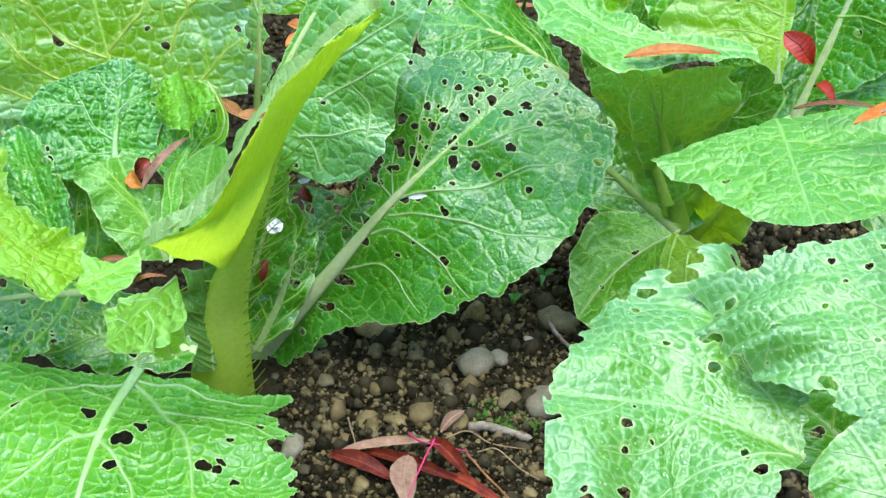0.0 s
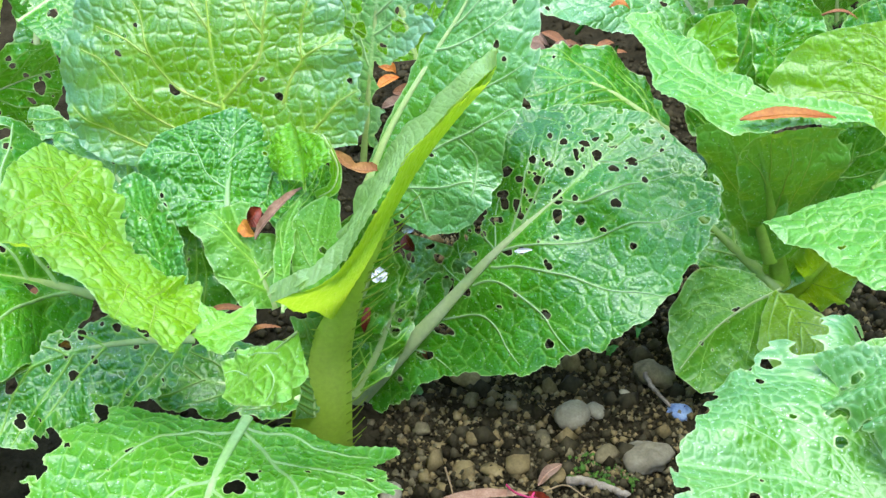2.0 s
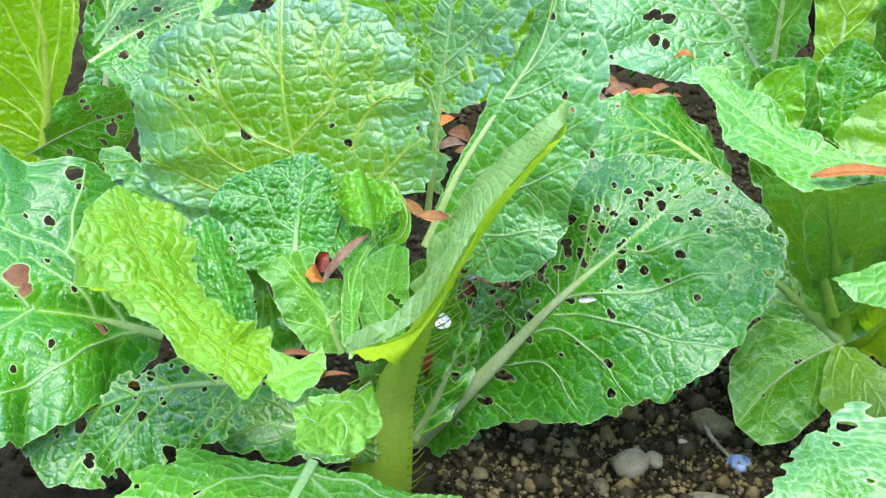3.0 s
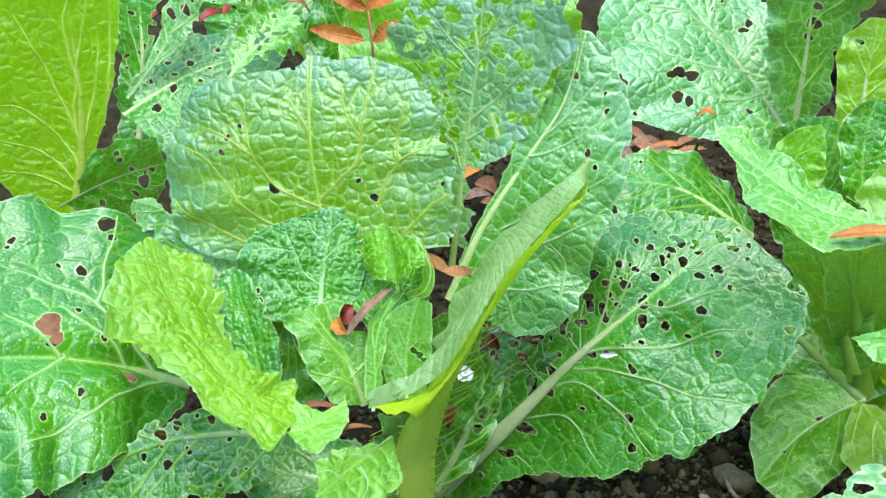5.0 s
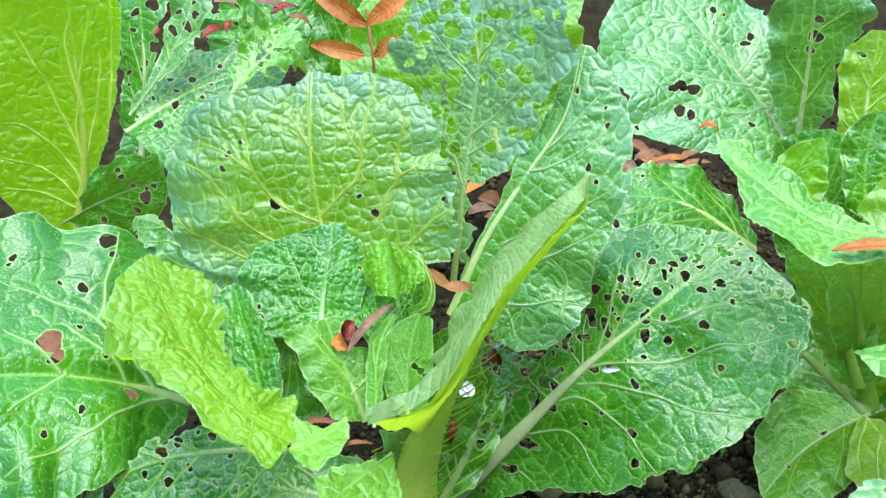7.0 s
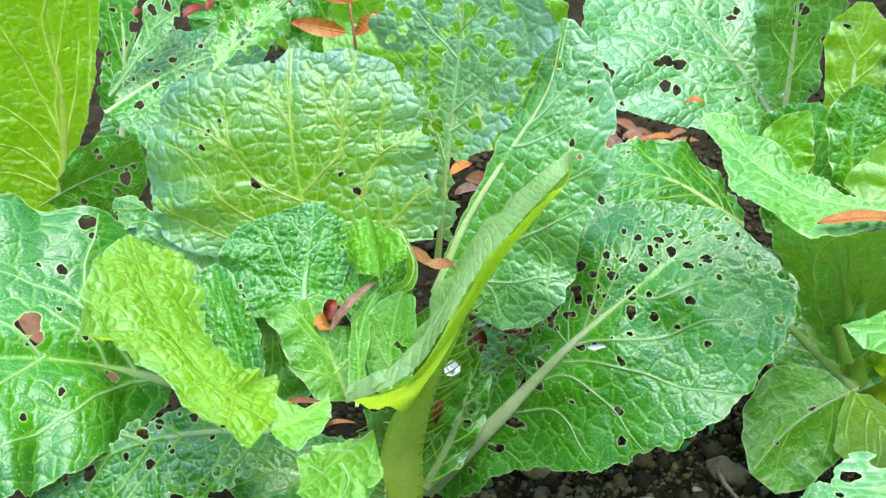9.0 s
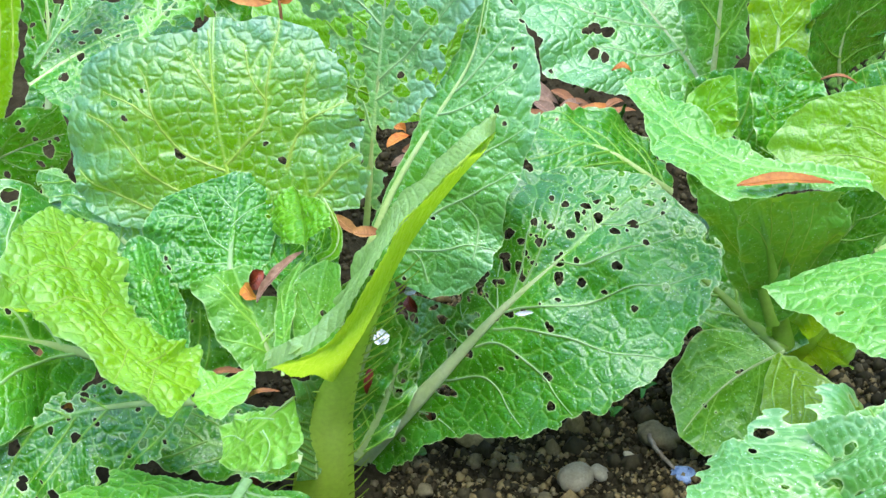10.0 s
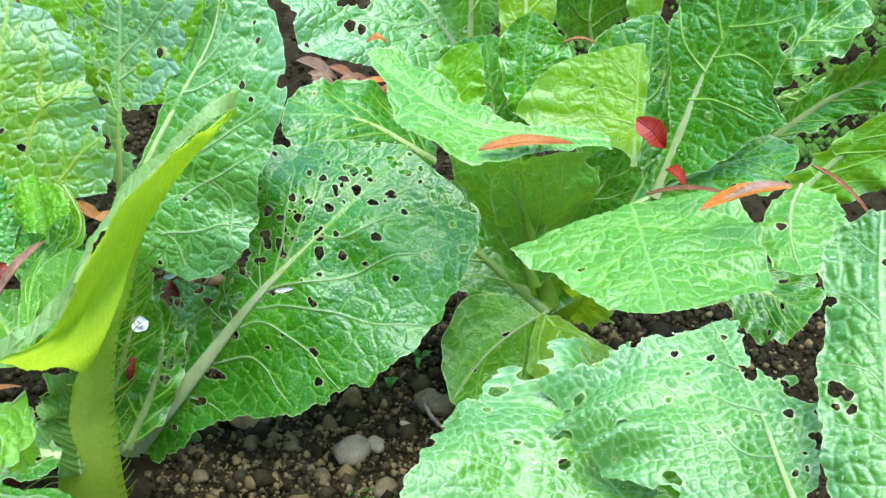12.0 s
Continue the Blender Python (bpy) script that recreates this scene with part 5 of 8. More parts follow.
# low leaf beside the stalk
leaf(cabbage_a, [(-0.190, 0.798, 0.002), (-0.179, 0.819, 0.037), (-0.170, 0.839, 0.071), (-0.158, 0.860, 0.105), (-0.145, 0.880, 0.138)], (-0.202, 0.836, 0.082), (-0.119, 0.843, 0.052), at=0.5, widths=[(0, 0.02, 0.02), (0.06, 0.68, 0.02), (0.13, 0.71, 0.68), (0.21, 0.76, 0.69), (0.3, 0.79, 0.67), (0.4, 0.82, 0.67), (0.5, 0.85, 0.69), (0.6, 0.88, 0.74), (0.7, 0.94, 0.8), (0.78, 0.97, 0.85), (0.85, 0.99, 0.9), (0.9, 0.93, 0.93), (0.94, 0.89, 0.96), (0.97, 0.85, 0.98), (0.99, 0.71, 0.99), (1, 0.63, 1.0)], paths=[[(0.21, -0.01), (0.32, 0.25), (0.4, 0.5)], [(0.31, 0.01), (0.42, -0.41), (0.53, -0.71)], [(0.47, 0.0), (0.59, 0.25), (0.72, 0.54)], [(0.6, -0.01), (0.7, -0.56), (0.78, -0.85)], [(0.7, 0.0), (0.83, 0.33), (0.97, 0.69)], [(0.8, 0.0), (0.88, -0.36), (0.93, -0.54)]], bites=[(0.88, -0.36, 0.0062), (0.87, -0.02, 0.0047), (0.74, -0.46, 0.0031), (0.57, 0.43, 0.0047), (0.46, 0.41, 0.0042), (0.51, 0.12, 0.0036), (0.63, -0.12, 0.0041), (0.73, 0.01, 0.0031), (0.77, 0.39, 0.0042), (0.91, 0.45, 0.0052), (0.52, -0.38, 0.0036), (0.96, 0.25, 0.0041), (0.67, -1.0, 0.0031), (0.25, 0.11, 0.0036)], tip=0.99, material=SHEEN_SOFT, seed=21, holes=60, hole=0.003, ruffle=0.004, lobe=1.2, ragged=0.006, ribw=0.0018, blister=0.0029, cell=0.009, step=0.0009, vein=1.1, label='pale lacy leaf eaten to a comb beside the stalk')
# leaf behind the lacy one
leaf(cabbage_a, [(-0.157, 1.102, 0.196), (-0.180, 1.137, 0.289), (-0.190, 1.181, 0.393)], (-0.323, 1.128, 0.308), (-0.077, 1.167, 0.311), at=0.55, ribw=0.003, holes=4, seed=22, material=HEART)
# middle lobe of the heart
leaf(cabbage_a, [(-0.228, 0.687, 0.212), (-0.229, 0.709, 0.222), (-0.232, 0.733, 0.232), (-0.230, 0.754, 0.244), (-0.221, 0.771, 0.257)], (-0.243, 0.734, 0.225), (-0.221, 0.729, 0.237), at=0.5, widths=[(0, 0.02, 0.02), (0.06, 0.02, 0.95), (0.13, 0.69, 0.85), (0.21, 0.77, 0.69), (0.3, 0.77, 0.62), (0.4, 0.77, 0.77), (0.5, 0.77, 0.87), (0.6, 0.82, 0.92), (0.7, 0.9, 0.85), (0.78, 0.97, 0.69), (0.85, 0.64, 0.49), (0.9, 0.41, 0.44), (0.94, 0.28, 0.38), (0.97, 0.18, 0.38), (0.99, 0.1, 0.33), (1, 0.08, 0.31)], tip=0.99, material=UNDER, seed=9, holes=0, ruffle=0.001, lobe=0.2, ragged=0.001, ribw=0.0014, blister=0.0023, cell=0.008, step=0.0008, vein=0.8, veins=3)
# curled end of the young leaf
leaf(cabbage_a, [(-0.277, 0.625, 0.245), (-0.267, 0.632, 0.243), (-0.257, 0.643, 0.240), (-0.250, 0.658, 0.237), (-0.244, 0.675, 0.235)], (-0.280, 0.660, 0.243), (-0.228, 0.631, 0.236), at=0.5, widths=[(0, 0.02, 0.97), (0.06, 0.08, 0.98), (0.13, 0.38, 0.99), (0.21, 0.55, 0.89), (0.3, 0.78, 0.83), (0.4, 0.91, 0.7), (0.5, 0.97, 0.57), (0.6, 0.21, 0.46), (0.7, 0.15, 0.35), (0.78, 0.1, 0.27), (0.85, 0.07, 0.2), (0.9, 0.03, 0.16), (0.94, 0.02, 0.12), (0.97, 0.02, 0.08), (0.99, 0.02, 0.03), (1, 0.02, 0.02)], paths=[[(0.19, 0.05), (0.39, -0.21), (0.54, -0.17)], [(0.27, 0.03), (0.27, 0.5), (0.28, 0.83)]], tip=0.99, material=YOUNG, seed=12, holes=0, ruffle=0.002, lobe=0.3, ragged=0.002, ribw=0.001, blister=0.0038, cell=0.011, step=0.0008, vein=0.8)
# torn lower flap
leaf(cabbage_a, [(-0.199, 0.584, 0.252), (-0.205, 0.588, 0.238), (-0.211, 0.593, 0.224), (-0.215, 0.599, 0.208), (-0.220, 0.604, 0.191)], (-0.225, 0.588, 0.224), (-0.202, 0.597, 0.221), at=0.5, widths=[(0, 0.02, 0.02), (0.06, 0.02, 0.1), (0.13, 0.02, 0.4), (0.21, 0.04, 0.6), (0.3, 0.22, 0.77), (0.4, 0.53, 0.93), (0.5, 1.0, 1.0), (0.6, 0.87, 0.9), (0.7, 0.8, 0.8), (0.78, 0.73, 0.8), (0.85, 0.56, 0.77), (0.9, 0.38, 0.63), (0.94, 0.24, 0.53), (0.97, 0.16, 0.5), (0.99, 0.09, 0.43), (1, 0.07, 0.4)], tip=0.99, material=YOUNG, seed=14, holes=0, ruffle=0.002, lobe=0.8, ragged=0.003, ribw=0.0008, blister=0.0026, cell=0.009, step=0.001, vein=0.5, veins=3)
# leaf below the heart
leaf(cabbage_a, [(-0.232, 0.708, 0.104), (-0.269, 0.712, 0.112), (-0.307, 0.713, 0.118), (-0.344, 0.713, 0.124), (-0.382, 0.714, 0.129)], (-0.309, 0.686, 0.105), (-0.303, 0.748, 0.134), at=0.5, widths=[(0, 0.33, 0.02), (0.06, 0.72, 0.33), (0.13, 0.83, 0.73), (0.21, 0.93, 0.8), (0.3, 1.0, 0.91), (0.4, 0.97, 0.97), (0.5, 0.97, 0.94), (0.6, 0.93, 0.9), (0.7, 0.81, 0.84), (0.78, 0.71, 0.72), (0.85, 0.63, 0.62), (0.9, 0.57, 0.54), (0.94, 0.51, 0.48), (0.97, 0.48, 0.44), (0.99, 0.24, 0.4), (1, 0.13, 0.4)], tip=0.99, material=LEAF, seed=64, holes=10, hole=0.004, ruffle=0.005, lobe=0.6, ragged=0.004, ribw=0.004, blister=0.0021, step=0.0012, vein=1.2, label='shaded leaf below the heart')
# leaf behind the stalk
leaf(cabbage_a, [(-0.206, 0.793, 0.090), (-0.193, 0.799, 0.120), (-0.181, 0.804, 0.150), (-0.172, 0.809, 0.181), (-0.165, 0.814, 0.211)], (-0.229, 0.799, 0.166), (-0.155, 0.807, 0.139), at=0.5, widths=[(0, 0.64, 0.12), (0.06, 0.71, 0.94), (0.13, 0.81, 1.0), (0.21, 0.92, 1.0), (0.3, 0.98, 1.0), (0.4, 1.0, 1.0), (0.5, 1.0, 0.88), (0.6, 1.0, 0.79), (0.7, 0.93, 0.68), (0.78, 0.83, 0.58), (0.85, 0.73, 0.49), (0.9, 0.65, 0.43), (0.94, 0.59, 0.37), (0.97, 0.55, 0.32), (0.99, 0.42, 0.21), (1, 0.37, 0.18)], tip=0.99, material=LEAF, seed=65, holes=4, hole=0.003, ruffle=0.003, lobe=0.4, ragged=0.003, ribw=0.003, blister=0.0026, step=0.0012, vein=1.0)
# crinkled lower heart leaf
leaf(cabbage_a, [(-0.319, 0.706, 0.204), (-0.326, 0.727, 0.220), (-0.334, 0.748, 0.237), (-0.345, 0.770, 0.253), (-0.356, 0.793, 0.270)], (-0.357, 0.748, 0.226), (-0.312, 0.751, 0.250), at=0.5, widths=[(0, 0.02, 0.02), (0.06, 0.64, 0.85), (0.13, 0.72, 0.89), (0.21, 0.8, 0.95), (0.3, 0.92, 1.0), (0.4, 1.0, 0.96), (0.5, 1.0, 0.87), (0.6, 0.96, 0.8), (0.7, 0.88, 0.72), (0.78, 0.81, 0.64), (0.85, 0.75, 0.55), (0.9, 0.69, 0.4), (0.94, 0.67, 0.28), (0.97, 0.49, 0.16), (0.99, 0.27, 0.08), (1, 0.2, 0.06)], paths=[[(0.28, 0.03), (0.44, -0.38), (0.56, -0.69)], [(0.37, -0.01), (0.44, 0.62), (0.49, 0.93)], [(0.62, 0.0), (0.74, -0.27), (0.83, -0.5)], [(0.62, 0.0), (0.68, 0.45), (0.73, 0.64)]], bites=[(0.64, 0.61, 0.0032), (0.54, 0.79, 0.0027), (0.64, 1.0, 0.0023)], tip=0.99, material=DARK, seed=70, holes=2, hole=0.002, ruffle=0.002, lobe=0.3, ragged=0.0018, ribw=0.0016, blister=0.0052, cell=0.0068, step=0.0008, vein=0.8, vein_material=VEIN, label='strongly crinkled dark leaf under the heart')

cabbage_b = plant("cabbage", 0.211, 0.967, "green cabbage with drooping outer leaves behind fallen leaves")
# low yellowing leaf
leaf(cabbage_b, [(0.174, 0.843, 0.100), (0.146, 0.834, 0.090), (0.121, 0.823, 0.078), (0.099, 0.809, 0.062), (0.080, 0.793, 0.045)], (0.090, 0.852, 0.107), (0.151, 0.797, 0.051), at=0.5, widths=[(0, 0.02, 0.02), (0.06, 0.02, 0.02), (0.13, 0.44, 0.26), (0.21, 0.66, 0.67), (0.3, 0.85, 0.91), (0.4, 0.99, 0.98), (0.5, 0.94, 1.0), (0.6, 0.85, 1.0), (0.7, 0.74, 0.98), (0.78, 0.56, 0.96), (0.85, 0.39, 0.88), (0.9, 0.28, 0.77), (0.94, 0.17, 0.69), (0.97, 0.08, 0.62), (0.99, 0.03, 0.58), (1, 0.02, 0.57)], paths=[[(0.11, -0.01), (0.25, -0.38), (0.38, -0.74)], [(0.21, 0.03), (0.33, 0.46), (0.57, 0.86)], [(0.35, -0.01), (0.51, -0.41), (0.67, -0.56)], [(0.55, 0.04), (0.72, 0.19), (0.92, 0.41)]], bites=[(0.36, -0.04, 0.003), (0.7, 0.01, 0.002), (0.21, 0.62, 0.0025), (0.0, 0.98, 0.002)], tip=0.99, material=SMOOTH, seed=23, holes=3, hole=0.002, ruffle=0.003, lobe=0.3, ragged=0.0018, ribw=0.0010, blister=0.0018, cell=0.012, step=0.001, vein=0.7, lump=0.003, bow=(0.006, 0.006), label='smooth low leaf with brown specks')
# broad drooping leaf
leaf(cabbage_b, [(0.224, 0.771, 0.259), (0.223, 0.733, 0.261), (0.221, 0.697, 0.263), (0.220, 0.663, 0.264), (0.218, 0.631, 0.265)], (0.306, 0.698, 0.272), (0.120, 0.706, 0.250), at=0.5, widths=[(0, 0.02, 0.02), (0.06, 0.72, 0.2), (0.13, 0.84, 0.58), (0.21, 0.92, 0.97), (0.3, 0.99, 0.92), (0.4, 0.99, 0.86), (0.5, 0.98, 0.77), (0.6, 0.98, 0.64), (0.7, 0.95, 0.56), (0.78, 0.94, 0.52), (0.85, 0.93, 0.42), (0.9, 0.61, 0.34), (0.94, 0.51, 0.26), (0.97, 0.44, 0.21), (0.99, 0.38, 0.09), (1, 0.36, 0.04)], paths=[[(0.15, 0.0), (0.24, 0.25), (0.41, 0.56)], [(0.35, 0.0), (0.51, 0.23), (0.77, 0.44)], [(0.7, 0.0), (0.81, 0.14), (0.94, 0.24)], [(0.24, 0.0), (0.28, -0.27), (0.33, -0.64)], [(0.5, 0.0), (0.59, -0.26), (0.75, -0.7)], [(0.84, 0.0), (0.9, -0.16), (0.96, -0.31)]], tip=0.99, material=MINT, seed=24, holes=1, hole=0.002, ruffle=0.004, lobe=0.3, ragged=0.002, ribw=0.0005, blister=0.0038, cell=0.0115, step=0.0008, vein=0.4, lump=0.006, vein_material=VEIN, label='drooping leaf sprinkled with pale specks', cup=-0.012)
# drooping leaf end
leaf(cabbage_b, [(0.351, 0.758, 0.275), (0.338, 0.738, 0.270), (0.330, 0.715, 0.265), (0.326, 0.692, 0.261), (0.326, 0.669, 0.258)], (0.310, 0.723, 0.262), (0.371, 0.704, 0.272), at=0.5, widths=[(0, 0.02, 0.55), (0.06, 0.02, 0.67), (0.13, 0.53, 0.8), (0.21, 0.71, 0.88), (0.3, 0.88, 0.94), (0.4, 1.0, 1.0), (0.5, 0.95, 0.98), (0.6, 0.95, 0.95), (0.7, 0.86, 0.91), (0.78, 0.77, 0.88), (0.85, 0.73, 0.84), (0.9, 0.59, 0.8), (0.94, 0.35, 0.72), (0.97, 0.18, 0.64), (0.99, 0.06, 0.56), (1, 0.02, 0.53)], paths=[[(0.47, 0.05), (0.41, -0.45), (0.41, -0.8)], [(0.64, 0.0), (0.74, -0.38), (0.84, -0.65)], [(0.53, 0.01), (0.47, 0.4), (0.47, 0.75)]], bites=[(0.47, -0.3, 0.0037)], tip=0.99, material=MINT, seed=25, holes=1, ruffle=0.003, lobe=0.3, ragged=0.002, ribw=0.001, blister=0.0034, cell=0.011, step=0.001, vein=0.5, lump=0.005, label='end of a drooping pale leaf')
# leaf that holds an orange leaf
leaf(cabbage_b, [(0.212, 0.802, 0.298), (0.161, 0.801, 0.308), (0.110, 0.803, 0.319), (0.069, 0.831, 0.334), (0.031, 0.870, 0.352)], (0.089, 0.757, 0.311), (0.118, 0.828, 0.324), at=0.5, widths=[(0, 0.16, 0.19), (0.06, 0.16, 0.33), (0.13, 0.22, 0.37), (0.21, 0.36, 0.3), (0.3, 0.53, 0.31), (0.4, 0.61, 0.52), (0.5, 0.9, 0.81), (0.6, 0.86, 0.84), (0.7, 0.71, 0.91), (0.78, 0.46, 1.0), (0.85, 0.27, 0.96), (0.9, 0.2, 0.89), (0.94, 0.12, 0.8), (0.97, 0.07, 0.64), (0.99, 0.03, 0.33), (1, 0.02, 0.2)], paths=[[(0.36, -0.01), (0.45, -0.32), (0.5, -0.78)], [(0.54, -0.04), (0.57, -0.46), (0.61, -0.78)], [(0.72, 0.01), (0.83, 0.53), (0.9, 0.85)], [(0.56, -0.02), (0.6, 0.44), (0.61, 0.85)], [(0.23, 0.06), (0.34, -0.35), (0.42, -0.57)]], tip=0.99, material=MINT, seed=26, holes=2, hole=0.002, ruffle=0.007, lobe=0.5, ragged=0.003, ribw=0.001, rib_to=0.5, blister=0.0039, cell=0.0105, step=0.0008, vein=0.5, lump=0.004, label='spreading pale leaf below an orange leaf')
# shaded under leaf
leaf(cabbage_b, [(0.181, 0.873, 0.077), (0.169, 0.863, 0.128), (0.159, 0.855, 0.175), (0.148, 0.846, 0.220), (0.135, 0.837, 0.261)], (0.135, 0.850, 0.163), (0.232, 0.868, 0.187), at=0.5, widths=[(0, 0.02, 0.02), (0.06, 0.02, 0.2), (0.13, 0.44, 0.27), (0.21, 0.53, 0.33), (0.3, 0.63, 0.41), (0.4, 0.77, 0.51), (0.5, 0.86, 0.65), (0.6, 0.93, 0.79), (0.7, 0.96, 0.87), (0.78, 0.95, 0.94), (0.85, 0.86, 0.97), (0.9, 0.8, 0.77), (0.94, 0.75, 0.6), (0.97, 0.72, 0.43), (0.99, 0.51, 0.27), (1, 0.41, 0.22)], paths=[[(0.38, 0.0), (0.59, 0.29), (0.85, 0.55)], [(0.5, 0.0), (0.68, 0.19), (0.9, 0.35)], [(0.65, 0.0), (0.82, -0.2), (0.96, -0.49)], [(0.3, 0.01), (0.46, 0.36), (0.68, 0.73)], [(0.72, 0.01), (0.88, 0.11), (0.98, 0.18)]], tip=0.99, material=UNDER, seed=27, holes=2, ruffle=0.003, lobe=0.3, ragged=0.0015, ribw=0.0095, rib_taper=1.0, blister=0.0032, step=0.001, vein=0.7, rib_material=STEM, vein_material=VEIN_LIME, label='shaded underside of a leaf on its broad stem', lump=0.007)
# upright young leaf
leaf(cabbage_b, [(0.244, 0.849, 0.242), (0.246, 0.863, 0.264), (0.249, 0.877, 0.285), (0.252, 0.890, 0.307), (0.256, 0.904, 0.328)], (0.149, 0.898, 0.285), (0.258, 0.873, 0.286), at=0.5, widths=[(0, 0.02, 0.02), (0.06, 0.02, 0.4), (0.13, 0.08, 0.6), (0.21, 0.29, 0.7), (0.3, 0.84, 0.7), (0.4, 0.98, 0.8), (0.5, 0.93, 0.8), (0.6, 0.87, 0.9), (0.7, 0.76, 1.0), (0.78, 0.67, 0.9), (0.85, 0.51, 0.8), (0.9, 0.34, 0.73), (0.94, 0.21, 0.7), (0.97, 0.11, 0.63), (0.99, 0.04, 0.57), (1, 0.02, 0.55)], paths=[[(0.34, 0.0), (0.4, -0.29), (0.36, -0.65)], [(0.52, 0.0), (0.6, -0.25), (0.61, -0.57)], [(0.68, 0.0), (0.8, -0.19), (0.85, -0.36)]], bites=[(0.63, -0.36, 0.0023)], tip=0.99, material=LIME, seed=28, holes=0, ruffle=0.003, lobe=0.3, ragged=0.0015, ribw=0.0024, blister=0.0030, cell=0.014, step=0.0009, vein=0.7, rib_material=RIB, label='upright translucent young leaf', vein_material=VEIN_LIME)
# inner leaf
leaf(cabbage_b, [(0.165, 0.919, 0.250), (0.164, 0.929, 0.272), (0.164, 0.939, 0.294), (0.167, 0.949, 0.315), (0.174, 0.958, 0.336)], (0.142, 0.940, 0.294), (0.207, 0.937, 0.291), at=0.5, widths=[(0, 0.02, 0.02), (0.06, 0.38, 0.6), (0.13, 0.82, 0.68), (0.21, 0.86, 0.78), (0.3, 0.91, 0.87), (0.4, 0.95, 0.98), (0.5, 1.0, 1.0), (0.6, 1.0, 0.97), (0.7, 1.0, 0.93), (0.78, 0.88, 0.89), (0.85, 0.67, 0.74), (0.9, 0.55, 0.57), (0.94, 0.39, 0.43), (0.97, 0.23, 0.27), (0.99, 0.12, 0.13), (1, 0.09, 0.09)], paths=[[(0.36, 0.01), (0.55, -0.55), (0.69, -0.82)], [(0.41, 0.01), (0.51, 0.4), (0.57, 0.79)], [(0.61, 0.03), (0.76, 0.29), (0.84, 0.54)], [(0.66, 0.01), (0.77, -0.44), (0.85, -0.65)]], tip=0.99, material=LEAF, seed=29, holes=1, ruffle=0.004, lobe=0.3, ragged=0.002, ribw=0.0014, rib_to=0.8, blister=0.0043, cell=0.0085, step=0.0009, vein=0.8, label='blistered dark inner leaf')
# inner back leaf
leaf(cabbage_b, [(0.173, 1.002, 0.283), (0.175, 1.010, 0.307), (0.177, 1.018, 0.330), (0.181, 1.026, 0.354), (0.183, 1.034, 0.376)], (0.146, 1.019, 0.333), (0.206, 1.016, 0.326), at=0.5, widths=[(0, 0.65, 0.47), (0.06, 0.68, 0.8), (0.13, 0.72, 0.84), (0.21, 0.77, 0.89), (0.3, 0.83, 0.93), (0.4, 0.87, 0.97), (0.5, 0.88, 1.0), (0.6, 0.94, 1.0), (0.7, 0.97, 0.97), (0.78, 0.88, 0.95), (0.85, 0.68, 0.69), (0.9, 0.52, 0.51), (0.94, 0.39, 0.37), (0.97, 0.29, 0.28), (0.99, 0.22, 0.2), (1, 0.19, 0.17)], tip=0.99, material=LIME, seed=30, holes=1, ruffle=0.004, lobe=0.3, ragged=0.002, ribw=0.0022, blister=0.0029, cell=0.010, step=0.001, vein=0.8, veins=4)
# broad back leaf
leaf(cabbage_b, [(0.134, 1.055, 0.220), (0.105, 1.094, 0.260), (0.069, 1.126, 0.300), (0.029, 1.156, 0.340), (-0.012, 1.184, 0.380)], (-0.030, 1.031, 0.280), (0.121, 1.176, 0.311), at=0.5, widths=[(0, 0.02, 0.02), (0.06, 0.19, 0.08), (0.13, 0.45, 0.24), (0.21, 0.62, 0.38), (0.3, 0.76, 0.61), (0.4, 0.91, 0.81), (0.5, 1.0, 0.93), (0.6, 0.89, 0.98), (0.7, 0.86, 0.92), (0.78, 0.85, 0.93), (0.85, 0.83, 0.91), (0.9, 0.74, 0.8), (0.94, 0.59, 0.71), (0.97, 0.47, 0.65), (0.99, 0.38, 0.48), (1, 0.35, 0.41)], paths=[[(0.38, 0.0), (0.49, -0.24), (0.62, -0.44), (0.78, -0.6)], [(0.29, 0.01), (0.33, -0.25), (0.48, -0.54)], [(0.49, 0.0), (0.7, -0.06), (0.83, -0.26)], [(0.45, 0.0), (0.51, 0.51), (0.6, 0.79)], [(0.64, 0.04), (0.72, 0.43), (0.81, 0.61)], [(0.27, 0.0), (0.33, 0.44), (0.44, 0.75)]], bites=[(0.54, -0.47, 0.0076), (0.5, -0.41, 0.0066), (0.55, -0.54, 0.0054), (0.46, -0.6, 0.0065), (0.42, -0.56, 0.0065), (0.25, -0.2, 0.0044), (0.54, 0.39, 0.0051), (0.55, 0.53, 0.0045), (0.58, 1.0, 0.0069), (0.62, 1.0, 0.0052), (0.5, -0.93, 0.0032), (0.67, 0.21, 0.0034)], tip=0.99, material=SHEEN_SOFT, seed=31, holes=8, hole=0.003, ruffle=0.005, lobe=0.4, ragged=0.003, ribw=0.0034, blister=0.0031, cell=0.012, step=0.0009, vein=1.6, vein_material=VEIN_PALE, rib_material=RIB_PALE, label='broad back leaf with pale veins', lump=0.007)
